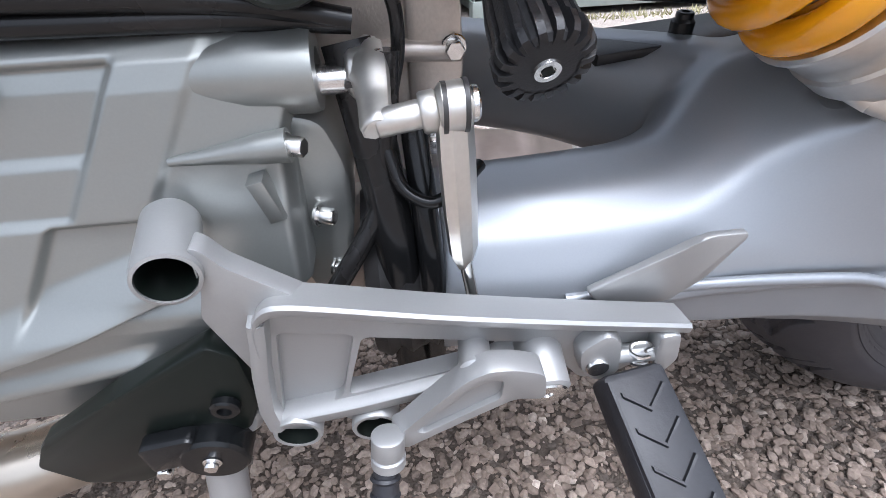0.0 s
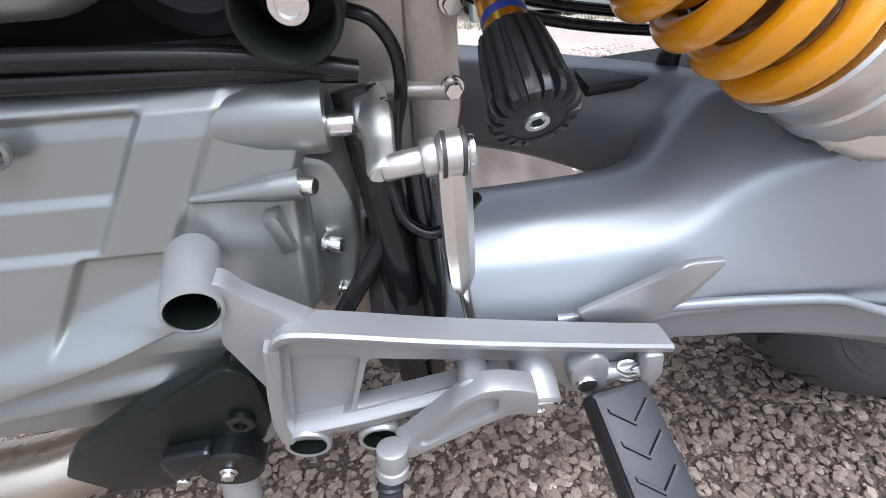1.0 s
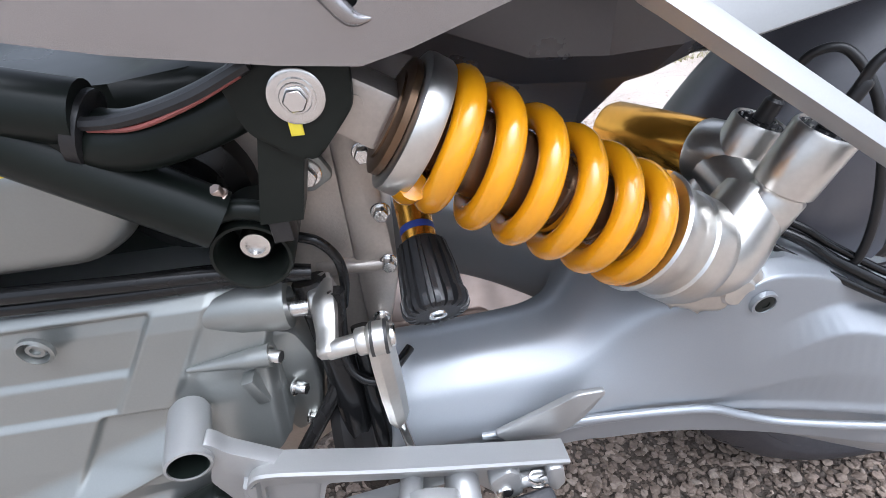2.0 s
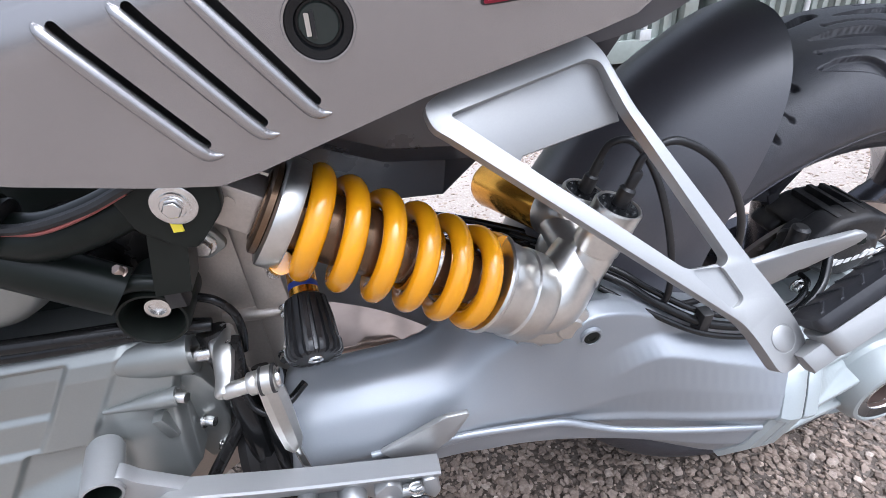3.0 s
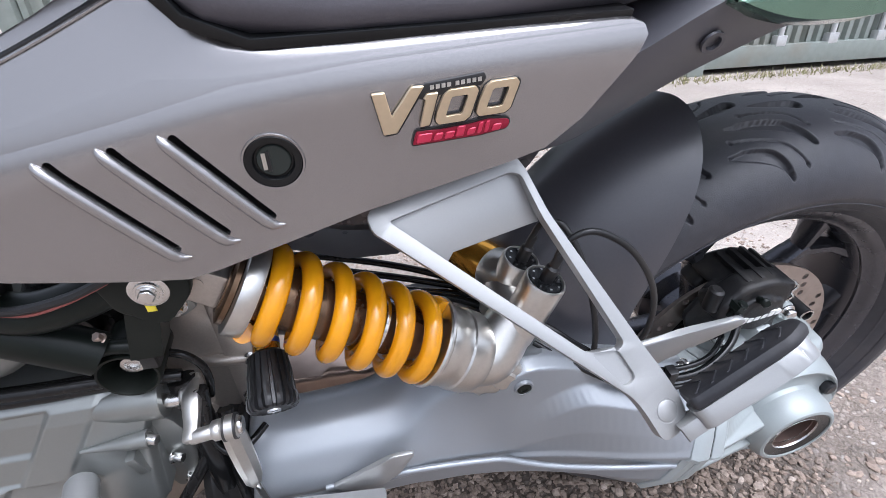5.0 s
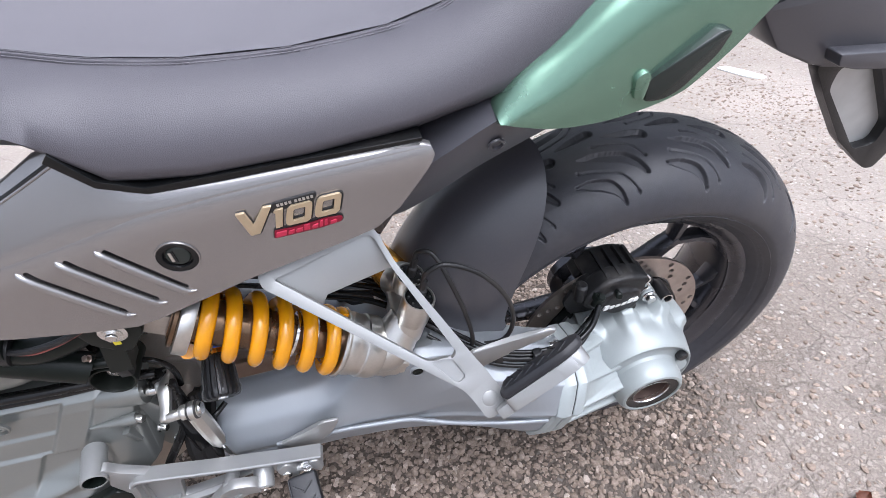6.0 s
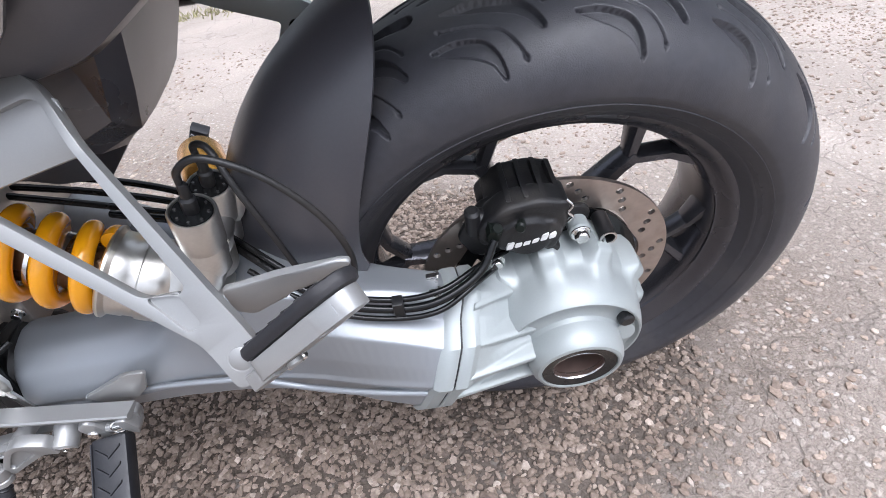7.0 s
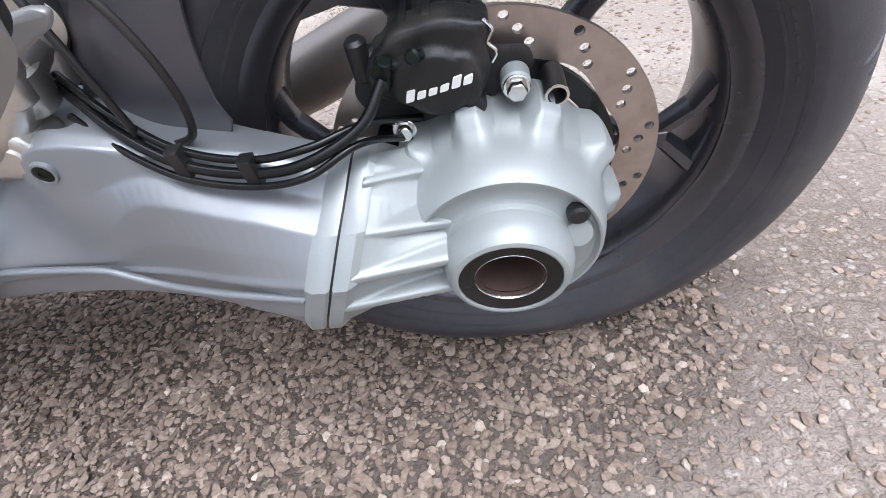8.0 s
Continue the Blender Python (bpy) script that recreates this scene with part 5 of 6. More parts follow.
part("undertail", skin([[Vector((x, sg * y, zz)) for sg, y, zz in ((-1, w - 0.012, z - 0.004), (-1, w, z), (-1, w + 0.006, z + 0.012), (-1, w + 0.016, z + 0.035), (-1, w + 0.018, z + 0.050), (-1, w - 0.02, z + 0.062), (1, w - 0.02, z + 0.062), (1, w + 0.018, z + 0.050), (1, w + 0.016, z + 0.035), (1, w + 0.006, z + 0.012), (1, w, z), (1, w - 0.012, z - 0.004))] for x, z, w in rings_between(TAIL_EDGE, 3)]), GUARD, bike, "charcoal plastic undertail", 40)
part("undertail_box", skin([[Vector((x, y, z)) for y, z in ((-w, z1), (-w, z0 + 0.025), (-w + 0.028, z0), (-0.022, low), (0.022, low), (w - 0.028, z0), (w, z0 + 0.025), (w, z1))] for x, z0, low, z1, w in ((-0.62, 0.615, 0.590, 0.66, 0.060), (-0.53, 0.588, 0.545, 0.67, 0.062), (-0.47, 0.565, 0.522, 0.675, 0.063), (-0.42, 0.562, 0.520, 0.68, 0.066), (-0.385, 0.570, 0.553, 0.68, 0.085), (-0.340, 0.588, 0.585, 0.69, 0.085), (-0.320, 0.626, 0.624, 0.70, 0.095), (-0.300, 0.670, 0.668, 0.72, 0.105))]), GUARD, bike, "faceted charcoal underseat box", 20)
part("tail_bolt", lathe([(0.0078, -0.001), (0.0074, 0.0008), (0.0050, 0.0008), (0.0045, -0.002), (0.0001, -0.002)], (-0.226, -0.1325, 0.741), (0, -1, -0.35), 24, False), GUARD, bike)
hanger = part("plate_hanger", plate([(0.06, 0.79), (0.14, 0.815), (0.20, 0.800), (0.285, 0.742), (0.290, 0.725), (0.270, 0.712), (0.19, 0.716), (0.157, 0.721), (0.10, 0.745)], -0.055, 0.055, 0.004, radius=0.008), GUARD, bike, "charcoal number plate hanger", 30)
part("hanger_frame", plate([(0.185, 0.722), (0.277, 0.735), (0.315, 0.690), (0.374, 0.600), (0.392, 0.560), (0.382, 0.528), (0.365, 0.530), (0.287, 0.590), (0.221, 0.664), (0.189, 0.703)], -0.034, -0.018, 0.002, [round_poly([(0.221, 0.702), (0.279, 0.696), (0.354, 0.604), (0.354, 0.574), (0.322, 0.570), (0.222, 0.674)], 0.010)], radius=0.008), BLACK, hanger, "black hanging frame of the plate holder", 30)
part("hanger_back", plate([(0.215, 0.706), (0.285, 0.700), (0.360, 0.606), (0.360, 0.566), (0.320, 0.562), (0.216, 0.672)], -0.020, -0.016, 0.0, radius=0.006), GALV, hanger, "pale grey plate inside the frame")
part("hanger_ledge", plate([(0.16, 0.742), (0.25, 0.735), (0.285, 0.722), (0.275, 0.712), (0.19, 0.722), (0.165, 0.728)], -0.075, -0.052, 0.003, radius=0.004), GUARD, hanger)
part("plate_light", box((0.235, -0.02, 0.700), (0.268, 0.02, 0.712), 0.003), CLEAR, hanger)

# -- frame --
part("frame_tube", tube([(-0.92, -0.118, 0.722), (-0.80, -0.125, 0.651), (-0.72, -0.126, 0.593), (-0.655, -0.122, 0.541)], 0.0165, 20), FRAME, bike, "dark painted diagonal frame tube")
part("frame_tube", tube([(-0.705, -0.122, 0.596), (-0.676, -0.127, 0.592), (-0.645, -0.127, 0.598), (-0.612, -0.121, 0.609)], 0.0145, 20), FRAME, bike, "dark painted frame tube")
part("frame_tube", tube([(-0.95, -0.12, 0.62), (-0.85, -0.125, 0.635), (-0.77, -0.128, 0.628), (-0.69, -0.128, 0.607)], 0.015, 20), FRAME, bike, "dark painted frame tube")
part("frame_strut", soften_edges(skin([[Vector((x + a, y, z)) for a, y in ((-0.011, -0.136), (0.011, -0.136), (0.011, -0.112), (-0.011, -0.112))] for x, z in ((-0.6195, 0.543), (-0.614, 0.565), (-0.605, 0.600))]), 0.003), FRAME, bike, "dark box-section frame strut")
gusset = part("frame_gusset", plate([(-0.628, 0.618), (-0.612, 0.632), (-0.585, 0.634), (-0.571, 0.622), (-0.572, 0.600), (-0.585, 0.586), (-0.594, 0.575), (-0.604, 0.580), (-0.622, 0.592)], -0.1385, -0.128, 0.002, radius=0.006), FRAME, bike, "dark shock mount gusset")
part("mount_bolt", join(lathe([(0.0001, 0.0), (0.0125, 0.0), (0.0125, 0.002), (0.0115, 0.0026), (0.0088, 0.0026), (0.0085, 0.004), (0.0001, 0.004)], (-0.596, -0.1385, 0.608), OUT, 28), hexhead((-0.596, -0.1420, 0.608), OUT, 0.0055, 0.004)), STEEL, gusset, "zinc-plated shock mount bolt")
part("paint_mark", box((-0.6025, -0.1400, 0.590), (-0.5965, -0.1385, 0.5975), 0.0005), YELLOW, gusset, "yellow torque mark")
pivot = part("pivot_cup", lathe([(0.019, 0.0), (0.0232, 0.004), (0.0232, 0.045), (0.0222, 0.0475), (0.0205, 0.0475), (0.0192, 0.044), (0.0185, 0.010), (0.0001, 0.010)], (-0.645, -0.078, 0.515), OUT, 40), FRAME, bike, "black cup over the swingarm pivot")
part("pivot_bolt", lathe([(0.0095, 0.009), (0.0098, 0.033), (0.0085, 0.0355), (0.0060, 0.0355), (0.0055, 0.0325), (0.0001, 0.0325)], (-0.645, -0.078, 0.515), OUT, 24), STEEL, pivot, "steel pivot bolt inside the cup")
part("cup_bridge", tube([(-0.668, -0.118, 0.530), (-0.660, -0.121, 0.542), (-0.645, -0.122, 0.546), (-0.630, -0.121, 0.541), (-0.622, -0.117, 0.530)], 0.0058, 12), FRAME, pivot)
part("brass_fitting", join(rod((-0.649, -0.118, 0.545), (-0.651, -0.122, 0.557), 0.0035, 10, 0.0006), hexhead((-0.650, -0.122, 0.555), (-0.2, -0.3, 1), 0.0038, 0.005)), PIPE, pivot, "small brass cable fitting")
part("cable_tie", box((-0.628, -0.134, 0.528), (-0.616, -0.118, 0.542), 0.003), BLACK, pivot)
part("red_wire", tube([(-0.686, -0.138, 0.603), (-0.665, -0.142, 0.603), (-0.64, -0.143, 0.610), (-0.616, -0.142, 0.620)], 0.0013, 8), WIRE, bike, "thin faded red wire taped to the frame")
part("wire_sleeve", tube([(-0.70, -0.134, 0.606), (-0.672, -0.140, 0.606), (-0.64, -0.142, 0.613), (-0.612, -0.141, 0.624)], 0.0032, 8), BLACK, bike)
part("wire_clip", lathe([(0.0155, -0.004), (0.0178, -0.003), (0.0178, 0.003), (0.0155, 0.004)], (-0.694, -0.125, 0.600), (0.9, 0, -0.35), 20), BLACK, bike)

# -- engine and gearbox --
def case_mesh():
    """The outer wall of the gearbox casting: it swells outwards towards the sump, with steps, ribs and pockets."""
    nz, nx = 250, 260
    z = np.linspace(0.487, 0.250, nz)[:, None]
    base = np.interp(z, (0.250, 0.262, 0.275, 0.30, 0.325, 0.345, 0.37, 0.40, 0.43, 0.462, 0.473, 0.481, 0.487), (-0.118, -0.138, -0.146, -0.149, -0.150, -0.149, -0.143, -0.134, -0.126, -0.119, -0.114, -0.104, -0.088))
    end = np.interp(z, (0.25, 0.262, 0.275, 0.30, 0.33, 0.345, 0.36, 0.40, 0.435, 0.45, 0.487), (-0.90, -0.86, -0.80, -0.745, -0.700, -0.676, -0.660, -0.658, -0.656, -0.650, -0.650))
    x = -1.06 + (end + 1.06) * (np.arange(nx)[None, :] / (nx - 1)) ** 0.5
    z = np.broadcast_to(z, x.shape)

    def step(v, a, b):
        u = np.clip((v - a) / (b - a), 0, 1)
        return u * u * (3 - 2 * u)

    y = np.broadcast_to(base, x.shape).copy()
    edge = -0.722 + 0.62 * (z - 0.474)
    inside = 1 - step(x, edge - 0.004, edge + 0.002)
    y += 0.0065 * inside * step(z, 0.430, 0.436) * (1 - step(z, 0.4700, 0.4760))
    y += 0.0035 * inside * step(z, 0.404, 0.409) * (1 - step(z, 0.430, 0.436))
    crease = -0.686 + 0.60 * (z - 0.477)
    y += 0.0022 * step(x, crease - 0.003, crease + 0.004) * step(z, 0.40, 0.42)
    left = -0.775 + 0.62 * (z - 0.408)
    pocket = step(x, left - 0.002, left + 0.004) * (1 - step(x, -0.716, -0.700))
    y += 0.0060 * pocket * step(z, 0.350, 0.366) * (1 - step(z, 0.401, 0.4065))
    rib = 0.372 + (x + 0.719) * 0.30
    f = 1 - step(x, -0.733, -0.712)
    y -= 0.0125 * f * step(z, rib - 0.007, rib - 0.002) * (1 - step(z, rib, rib + 0.024))
    rib = 0.327 + (x + 0.743) * 0.18
    f = 1 - step(x, -0.763, -0.742)
    y -= 0.0070 * f * step(z, rib - 0.006, rib - 0.002) * (1 - step(z, rib, rib + 0.012))
    y += 0.012 * step(x, end - 0.009, end) ** 2
    rows = [[Vector(v) for v in zip(xs, ys, zs)] + [Vector((xs[-1] + 0.001, 0.02, zs[-1]))] for xs, ys, zs in zip(x.tolist(), y.tolist(), z.tolist())]
    top = [Vector((v.x, 0.02, 0.490)) for v in rows[0]]
    bottom = [Vector((v.x, 0.02, 0.248)) for v in rows[-1]]
    return skin([top, *rows, bottom], False, False)


case = part("gearbox_case", case_mesh(), CAST, bike, "silver painted gearbox casting with ribs and pockets", 70)
part("shaft_housing", lathe([(0.003, -0.095), (0.0130, -0.060), (0.0180, -0.030), (0.0195, -0.004), (0.0185, 0.0), (0.010, 0.0005), (0.009, -0.004), (0.0001, -0.004)], (-0.640, -0.103, 0.461), (1, 0, 0), 40), CAST, case, "round end of the selector housing", 40)
for p in ((-0.653, -0.126, 0.436), (-0.648, -0.116, 0.388), (-0.646, -0.112, 0.345)):
    part("case_bolt", hexhead((p[0] - 0.006, p[1], p[2]), (1, -0.35, 0), 0.0050, 0.009), STEEL, case)
part("bolt_boss", tube([(-0.712, -0.124, 0.431), (-0.69, -0.125, 0.433), (-0.670, -0.126, 0.435), (-0.656, -0.126, 0.436)], [0.002, 0.0042, 0.0070, 0.0080], 18), CAST, case)
part("drain_plug", turned(box((-0.0042, -0.006, -0.012), (0.0042, 0.006, 0.012), 0.0016), pose(-0.671, -0.131, 0.412, 0, -14, 0)), CAST, case, "squared plug boss")
for p in ((-0.790, -0.121, 0.466),):
    part("recessed_bolt", join(lathe([(0.0105, 0), (0.0105, 0.003), (0.0088, 0.004), (0.0080, -0.002), (0.0001, -0.002)], p, OUT, 20, False), sockethead((p[0], p[1] + 0.002, p[2]), OUT, 0.006, 0.004)), CAST, case)
part("rear_flange", plate([(-0.665, 0.446), (-0.642, 0.440), (-0.634, 0.415), (-0.634, 0.385), (-0.642, 0.340), (-0.665, 0.325), (-0.675, 0.36)], -0.112, -0.05, 0.004, radius=0.008), CAST, case)
gear = part("bevel_housing", join(plate([(-0.66, 0.59), (-0.615, 0.585), (-0.585, 0.575), (-0.580, 0.45), (-0.60, 0.36), (-0.66, 0.35)], -0.062, 0.10, 0.010, radius=0.015, segments=3), plate([(-0.597, 0.59), (-0.573, 0.58), (-0.566, 0.44), (-0.585, 0.36), (-0.597, 0.36)], -0.068, 0.10, 0.004, radius=0.008)), BEIGE, bike, "raw cast alloy housing behind the shock", 36)
part("housing_rib", tube([(-0.625, -0.062, 0.452), (-0.60, -0.066, 0.454), (-0.568, -0.066, 0.452)], 0.006, 10), BEIGE, gear)
for p in ((-0.577, 0.545), (-0.572, 0.50), (-0.572, 0.455), (-0.585, 0.40)):
    part("housing_bolt", hexhead((p[0], -0.068, p[1]), OUT, 0.0055, 0.007), STEEL, gear)
part("bolt_bracket", plate([(-0.628, 0.548), (-0.604, 0.552), (-0.596, 0.535), (-0.612, 0.525), (-0.63, 0.532)], -0.078, -0.070, 0.002, radius=0.005), CAST, gear)
part("bracket_bolt", hexhead((-0.612, -0.078, 0.540), OUT, 0.007, 0.007), STEEL, gear)
# Near-black paint on the block carries the shade behind the frame.
part("engine_block", plate([(-1.10, 0.62), (-0.74, 0.60), (-0.64, 0.60), (-0.62, 0.50), (-0.66, 0.44), (-1.10, 0.46)], -0.060, 0.12, 0.02, radius=0.03), FRAME, bike, "engine block behind the frame, its shade put into near-black colour")
part("cylinder_cover", plate([(-1.0, 0.585), (-0.80, 0.590), (-0.725, 0.577), (-0.703, 0.560), (-0.707, 0.530), (-0.735, 0.511), (-1.0, 0.508)], -0.112, -0.05, 0.016, radius=0.02, segments=3), CAST, bike, "dull silver cast engine cover", 40)
part("alternator_cover", lathe([(0.045, 0.0), (0.042, 0.014), (0.030, 0.020), (0.022, 0.018), (0.02, 0.030), (0.0001, 0.030)], (-0.690, -0.060, 0.535), OUT, 36), GLOSS, bike, "black round engine cover")
part("wiring_connector", box((-0.745, -0.118, 0.575), (-0.725, -0.10, 0.590), 0.002), BLACK, bike)
part("connector_tab", box((-0.748, -0.1205, 0.578), (-0.738, -0.118, 0.584), 0.0006), YELLOW, bike)
for k, (dy, dz) in enumerate(((0, 0), (0.004, 0.006), (-0.002, 0.011))):
    part("loom", tube([(-1.0, -0.094 + dy, 0.490 + dz), (-0.86, -0.104 + dy, 0.490 + dz), (-0.74, -0.107 + dy, 0.488 + dz * 0.9), (-0.67, -0.103 + dy, 0.485 + dz * 0.6), (-0.622, -0.100, 0.480)], 0.0055, 12), GLOSS, bike, "black wiring loom along the gearbox")
part("breather_hose", tube([(-0.625, -0.098, 0.508), (-0.612, -0.100, 0.503), (-0.603, -0.100, 0.488), (-0.602, -0.100, 0.468), (-0.607, -0.098, 0.445)], 0.0034, 10), GLOSS, bike, "black rubber hose")
part("breather_hose", tube([(-0.607, -0.11, 0.470), (-0.612, -0.115, 0.430), (-0.622, -0.125, 0.390), (-0.655, -0.145, 0.345), (-0.665, -0.15, 0.32)], 0.0055, 12), GLOSS, bike, "black rubber hose running down past the gearbox")
part("breather_hose", tube([(-0.626, -0.095, 0.47), (-0.618, -0.110, 0.42), (-0.612, -0.128, 0.36), (-0.610, -0.13, 0.27)], 0.012, 14), GLOSS, bike, "thick black hose")
part("breather_hose", tube([(-0.598, -0.105, 0.43), (-0.595, -0.132, 0.38), (-0.594, -0.140, 0.33), (-0.596, -0.13, 0.26)], 0.007, 14), GLOSS, bike, "black rubber hose")
part("sensor_cable", tube([(-0.612, -0.118, 0.425), (-0.606, -0.128, 0.408), (-0.592, -0.134, 0.402), (-0.578, -0.130, 0.408), (-0.565, -0.115, 0.41)], 0.0035, 10), GLOSS, bike, "thin black sensor cable")

# -- gear linkage --
shaft = part("selector_shaft", rod((-0.645, -0.106, 0.457), (-0.612, -0.106, 0.457), 0.0070, 20, 0.001), STEEL, bike, "bright selector shaft")
ARM_TOP, ARM_END = Vector((-0.6185, -0.099, 0.4620)), Vector((-0.6145, -0.146, 0.4525))
part("shift_arm", join(
    tube([ARM_TOP + Vector((0, 0.010, 0.002)), ARM_TOP, ARM_TOP.lerp(ARM_END, 0.35) + Vector((0.001, 0, 0.004)), ARM_TOP.lerp(ARM_END, 0.7) + Vector((0.001, 0, 0.001)), ARM_END, ARM_END + Vector((0, -0.003, -0.001))], [0.0085, 0.0125, 0.0105, 0.0085, 0.0080, 0.0060], 8, squash=0.72),
    rod((-0.6265, -0.104, 0.4585), (-0.6120, -0.104, 0.4585), 0.0125, 28, 0.002),
    rod((-0.6145, -0.1455, 0.4525), (-0.5900, -0.1445, 0.4560), 0.0062, 20, 0.001),
    rod((-0.5960, -0.1447, 0.4552), (-0.5885, -0.1445, 0.4562), 0.0088, 24, 0.001)), BRUSHED, bike, "forged alloy shift arm", 50)
part("clamp_slit", box((-0.6275, -0.1185, 0.4572), (-0.6110, -0.1040, 0.4592)), BLACK, bike)
part("clamp_bolt", sockethead((-0.6125, -0.112, 0.4665), (0.7, -0.5, 0.5), 0.0042, 0.004), STEEL, bike)
EYE_L, EYE_R = Vector((-0.5885, -0.1450, 0.4565)), Vector((-0.5755, -0.1450, 0.4580))
rodend = part("linkage_joint", join(rod(EYE_L, EYE_R, 0.0105, 32, 0.002),
    tube([(-0.5820, -0.1452, 0.455), (-0.5812, -0.1466, 0.436), (-0.5800, -0.1488, 0.408), (-0.5788, -0.1508, 0.384), (-0.5783, -0.1516, 0.374)], [0.0100, 0.0108, 0.0105, 0.0092, 0.0050], 8, smooth=False, squash=0.62)), BRUSHED, bike, "polished alloy linkage joint", 25)
for f in (0.10, 0.78):
    p = EYE_L.lerp(EYE_R, f)
    part("dust_seal", rod(p, p + Vector((0.0020, 0, 0)), 0.0110, 28), BLACK, rodend)
part("pin_head", rod(EYE_R, EYE_R + Vector((0.004, 0, 0)), 0.0075, 24, 0.001), STEEL, rodend)
part("linkage_rod", rod((-0.5785, -0.1512, 0.380), (-0.568, -0.160, 0.305), 0.0034, 14), STEEL, bike, "thin threaded linkage rod")
part("rod_boot", rod((-0.570, -0.158, 0.326), (-0.568, -0.161, 0.306), 0.007, 16, 0.002), BLACK, bike)

# -- rider footrest plate --
p_out = [(-0.6945, 0.4205), (-0.690, 0.418), (-0.684, 0.408), (-0.650, 0.379), (-0.592, 0.3650), (-0.556, 0.3575), (-0.508, 0.3470), (-0.462, 0.337), (-0.462, 0.328), (-0.470, 0.310), (-0.500, 0.292), (-0.514, 0.296), (-0.530, 0.318), (-0.560, 0.322), (-0.590, 0.308), (-0.622, 0.298), (-0.634, 0.274), (-0.648, 0.276), (-0.660, 0.288), (-0.672, 0.272), (-0.690, 0.276), (-0.694, 0.300), (-0.691, 0.333), (-0.703, 0.379), (-0.697, 0.396)]
p_hole = [(-0.634, 0.3535), (-0.545, 0.3340), (-0.550, 0.326), (-0.592, 0.3165), (-0.648, 0.3045)]
p_pocket = [(-0.6735, 0.3635), (-0.6372, 0.3560), (-0.6505, 0.3050), (-0.6590, 0.2990), (-0.6865, 0.2955)]
footplate = part("footrest_plate", join(plate(p_out, -0.175, -0.164, 0.0018, [round_poly(p_hole, 0.005), round_poly(p_pocket, 0.004)], radius=0.004), plate(p_pocket, -0.169, -0.165)), SILVER, bike, "silver cast rider footrest plate", 30)
part("plate_rail", skin([[Vector((x, y, z + dz)) for y, dz in ((-0.1825, -0.0075), (-0.1840, -0.0050), (-0.1842, -0.0015), (-0.1825, 0.0), (-0.170, -0.0025), (-0.164, -0.0040), (-0.164, -0.0110))] for x, z in [tuple(v)[:2] for v in spline([(-0.6815, 0.362, 0), (-0.6795, 0.3785, 0), (-0.6740, 0.3875, 0), (-0.6650, 0.3900, 0), (-0.644, 0.3855, 0), (-0.593, 0.3720, 0), (-0.53, 0.3580, 0), (-0.463, 0.3445, 0)], 5)]]), SILVER, footplate, "flat top ledge of the plate", 40)
part("plate_rail", skin([[Vector((x + dx, y, z)) for y, dx in ((-0.1825, -0.0030), (-0.1838, -0.0005), (-0.1838, 0.0030), (-0.1825, 0.0048), (-0.172, 0.0060), (-0.166, 0.0060), (-0.166, -0.0035), (-0.174, -0.0035))] for x, z in ((-0.6790, 0.378), (-0.6815, 0.364), (-0.687, 0.340), (-0.6920, 0.308), (-0.6915, 0.288))]), SILVER, footplate, "upright edge of the plate", 40)
part("plate_rail", skin([[Vector((x, y, z + dz)) for y, dz in ((-0.1805, -0.0055), (-0.1820, -0.0035), (-0.1820, 0.0030), (-0.1805, 0.0045), (-0.170, 0.0055), (-0.166, 0.0055), (-0.166, -0.0065))] for x, z in ((-0.691, 0.2905), (-0.655, 0.2960), (-0.640, 0.2985), (-0.60, 0.3080), (-0.575, 0.3145))]), SILVER, footplate, "lower rib of the plate", 40)
boss = part("mount_boss", lathe([(0.011, 0.0), (0.0130, 0.004), (0.0138, 0.042), (0.0134, 0.046), (0.0118, 0.0465), (0.0114, 0.042), (0.0112, 0.010), (0.0001, 0.010)], (-0.7155, -0.137, 0.409), (0.012, -0.0465, 0.001), 36), SILVER, footplate, "deep tubular mounting boss")
# Dark sleeve puts the bore's shade into colour; the lower bosses likewise.
part("bore_shade", lathe([(0.01135, 0.0455), (0.01110, 0.0105), (0.0001, 0.0105)], (-0.7155, -0.137, 0.409), (0.012, -0.0465, 0.001), 32, False), FRAME, boss)
part("boss_bolt", sockethead((-0.7125, -0.1480, 0.4110), OUT, 0.0062, 0.012), STEEL, boss)
for x, z in ((-0.680, 0.2825), (-0.6355, 0.2795)):
    b = part("lower_boss", lathe([(0.0125, -0.016), (0.0142, -0.013), (0.0142, 0.006), (0.0134, 0.0075), (0.0114, 0.0075), (0.0110, -0.015), (0.0001, -0.015)], (x, -0.176, z), OUT, 30), SILVER, footplate)
    part("bore_shade", lathe([(0.01130, 0.0070), (0.01095, -0.0146), (0.0001, -0.0146)], (x, -0.176, z), OUT, 28, False), FRAME, b)
    part("boss_bolt", sockethead((x, -0.162, z + 0.0010), OUT, 0.0058, 0.009), STEEL, b)
part("plate_fin", plate([(-0.512, 0.350), (-0.460, 0.378), (-0.452, 0.3825), (-0.432, 0.3825), (-0.431, 0.379), (-0.445, 0.352), (-0.462, 0.336), (-0.50, 0.335)], -0.1585, -0.1535, 0.0012, radius=0.003), SILVER, footplate, "thin upright heel plate")
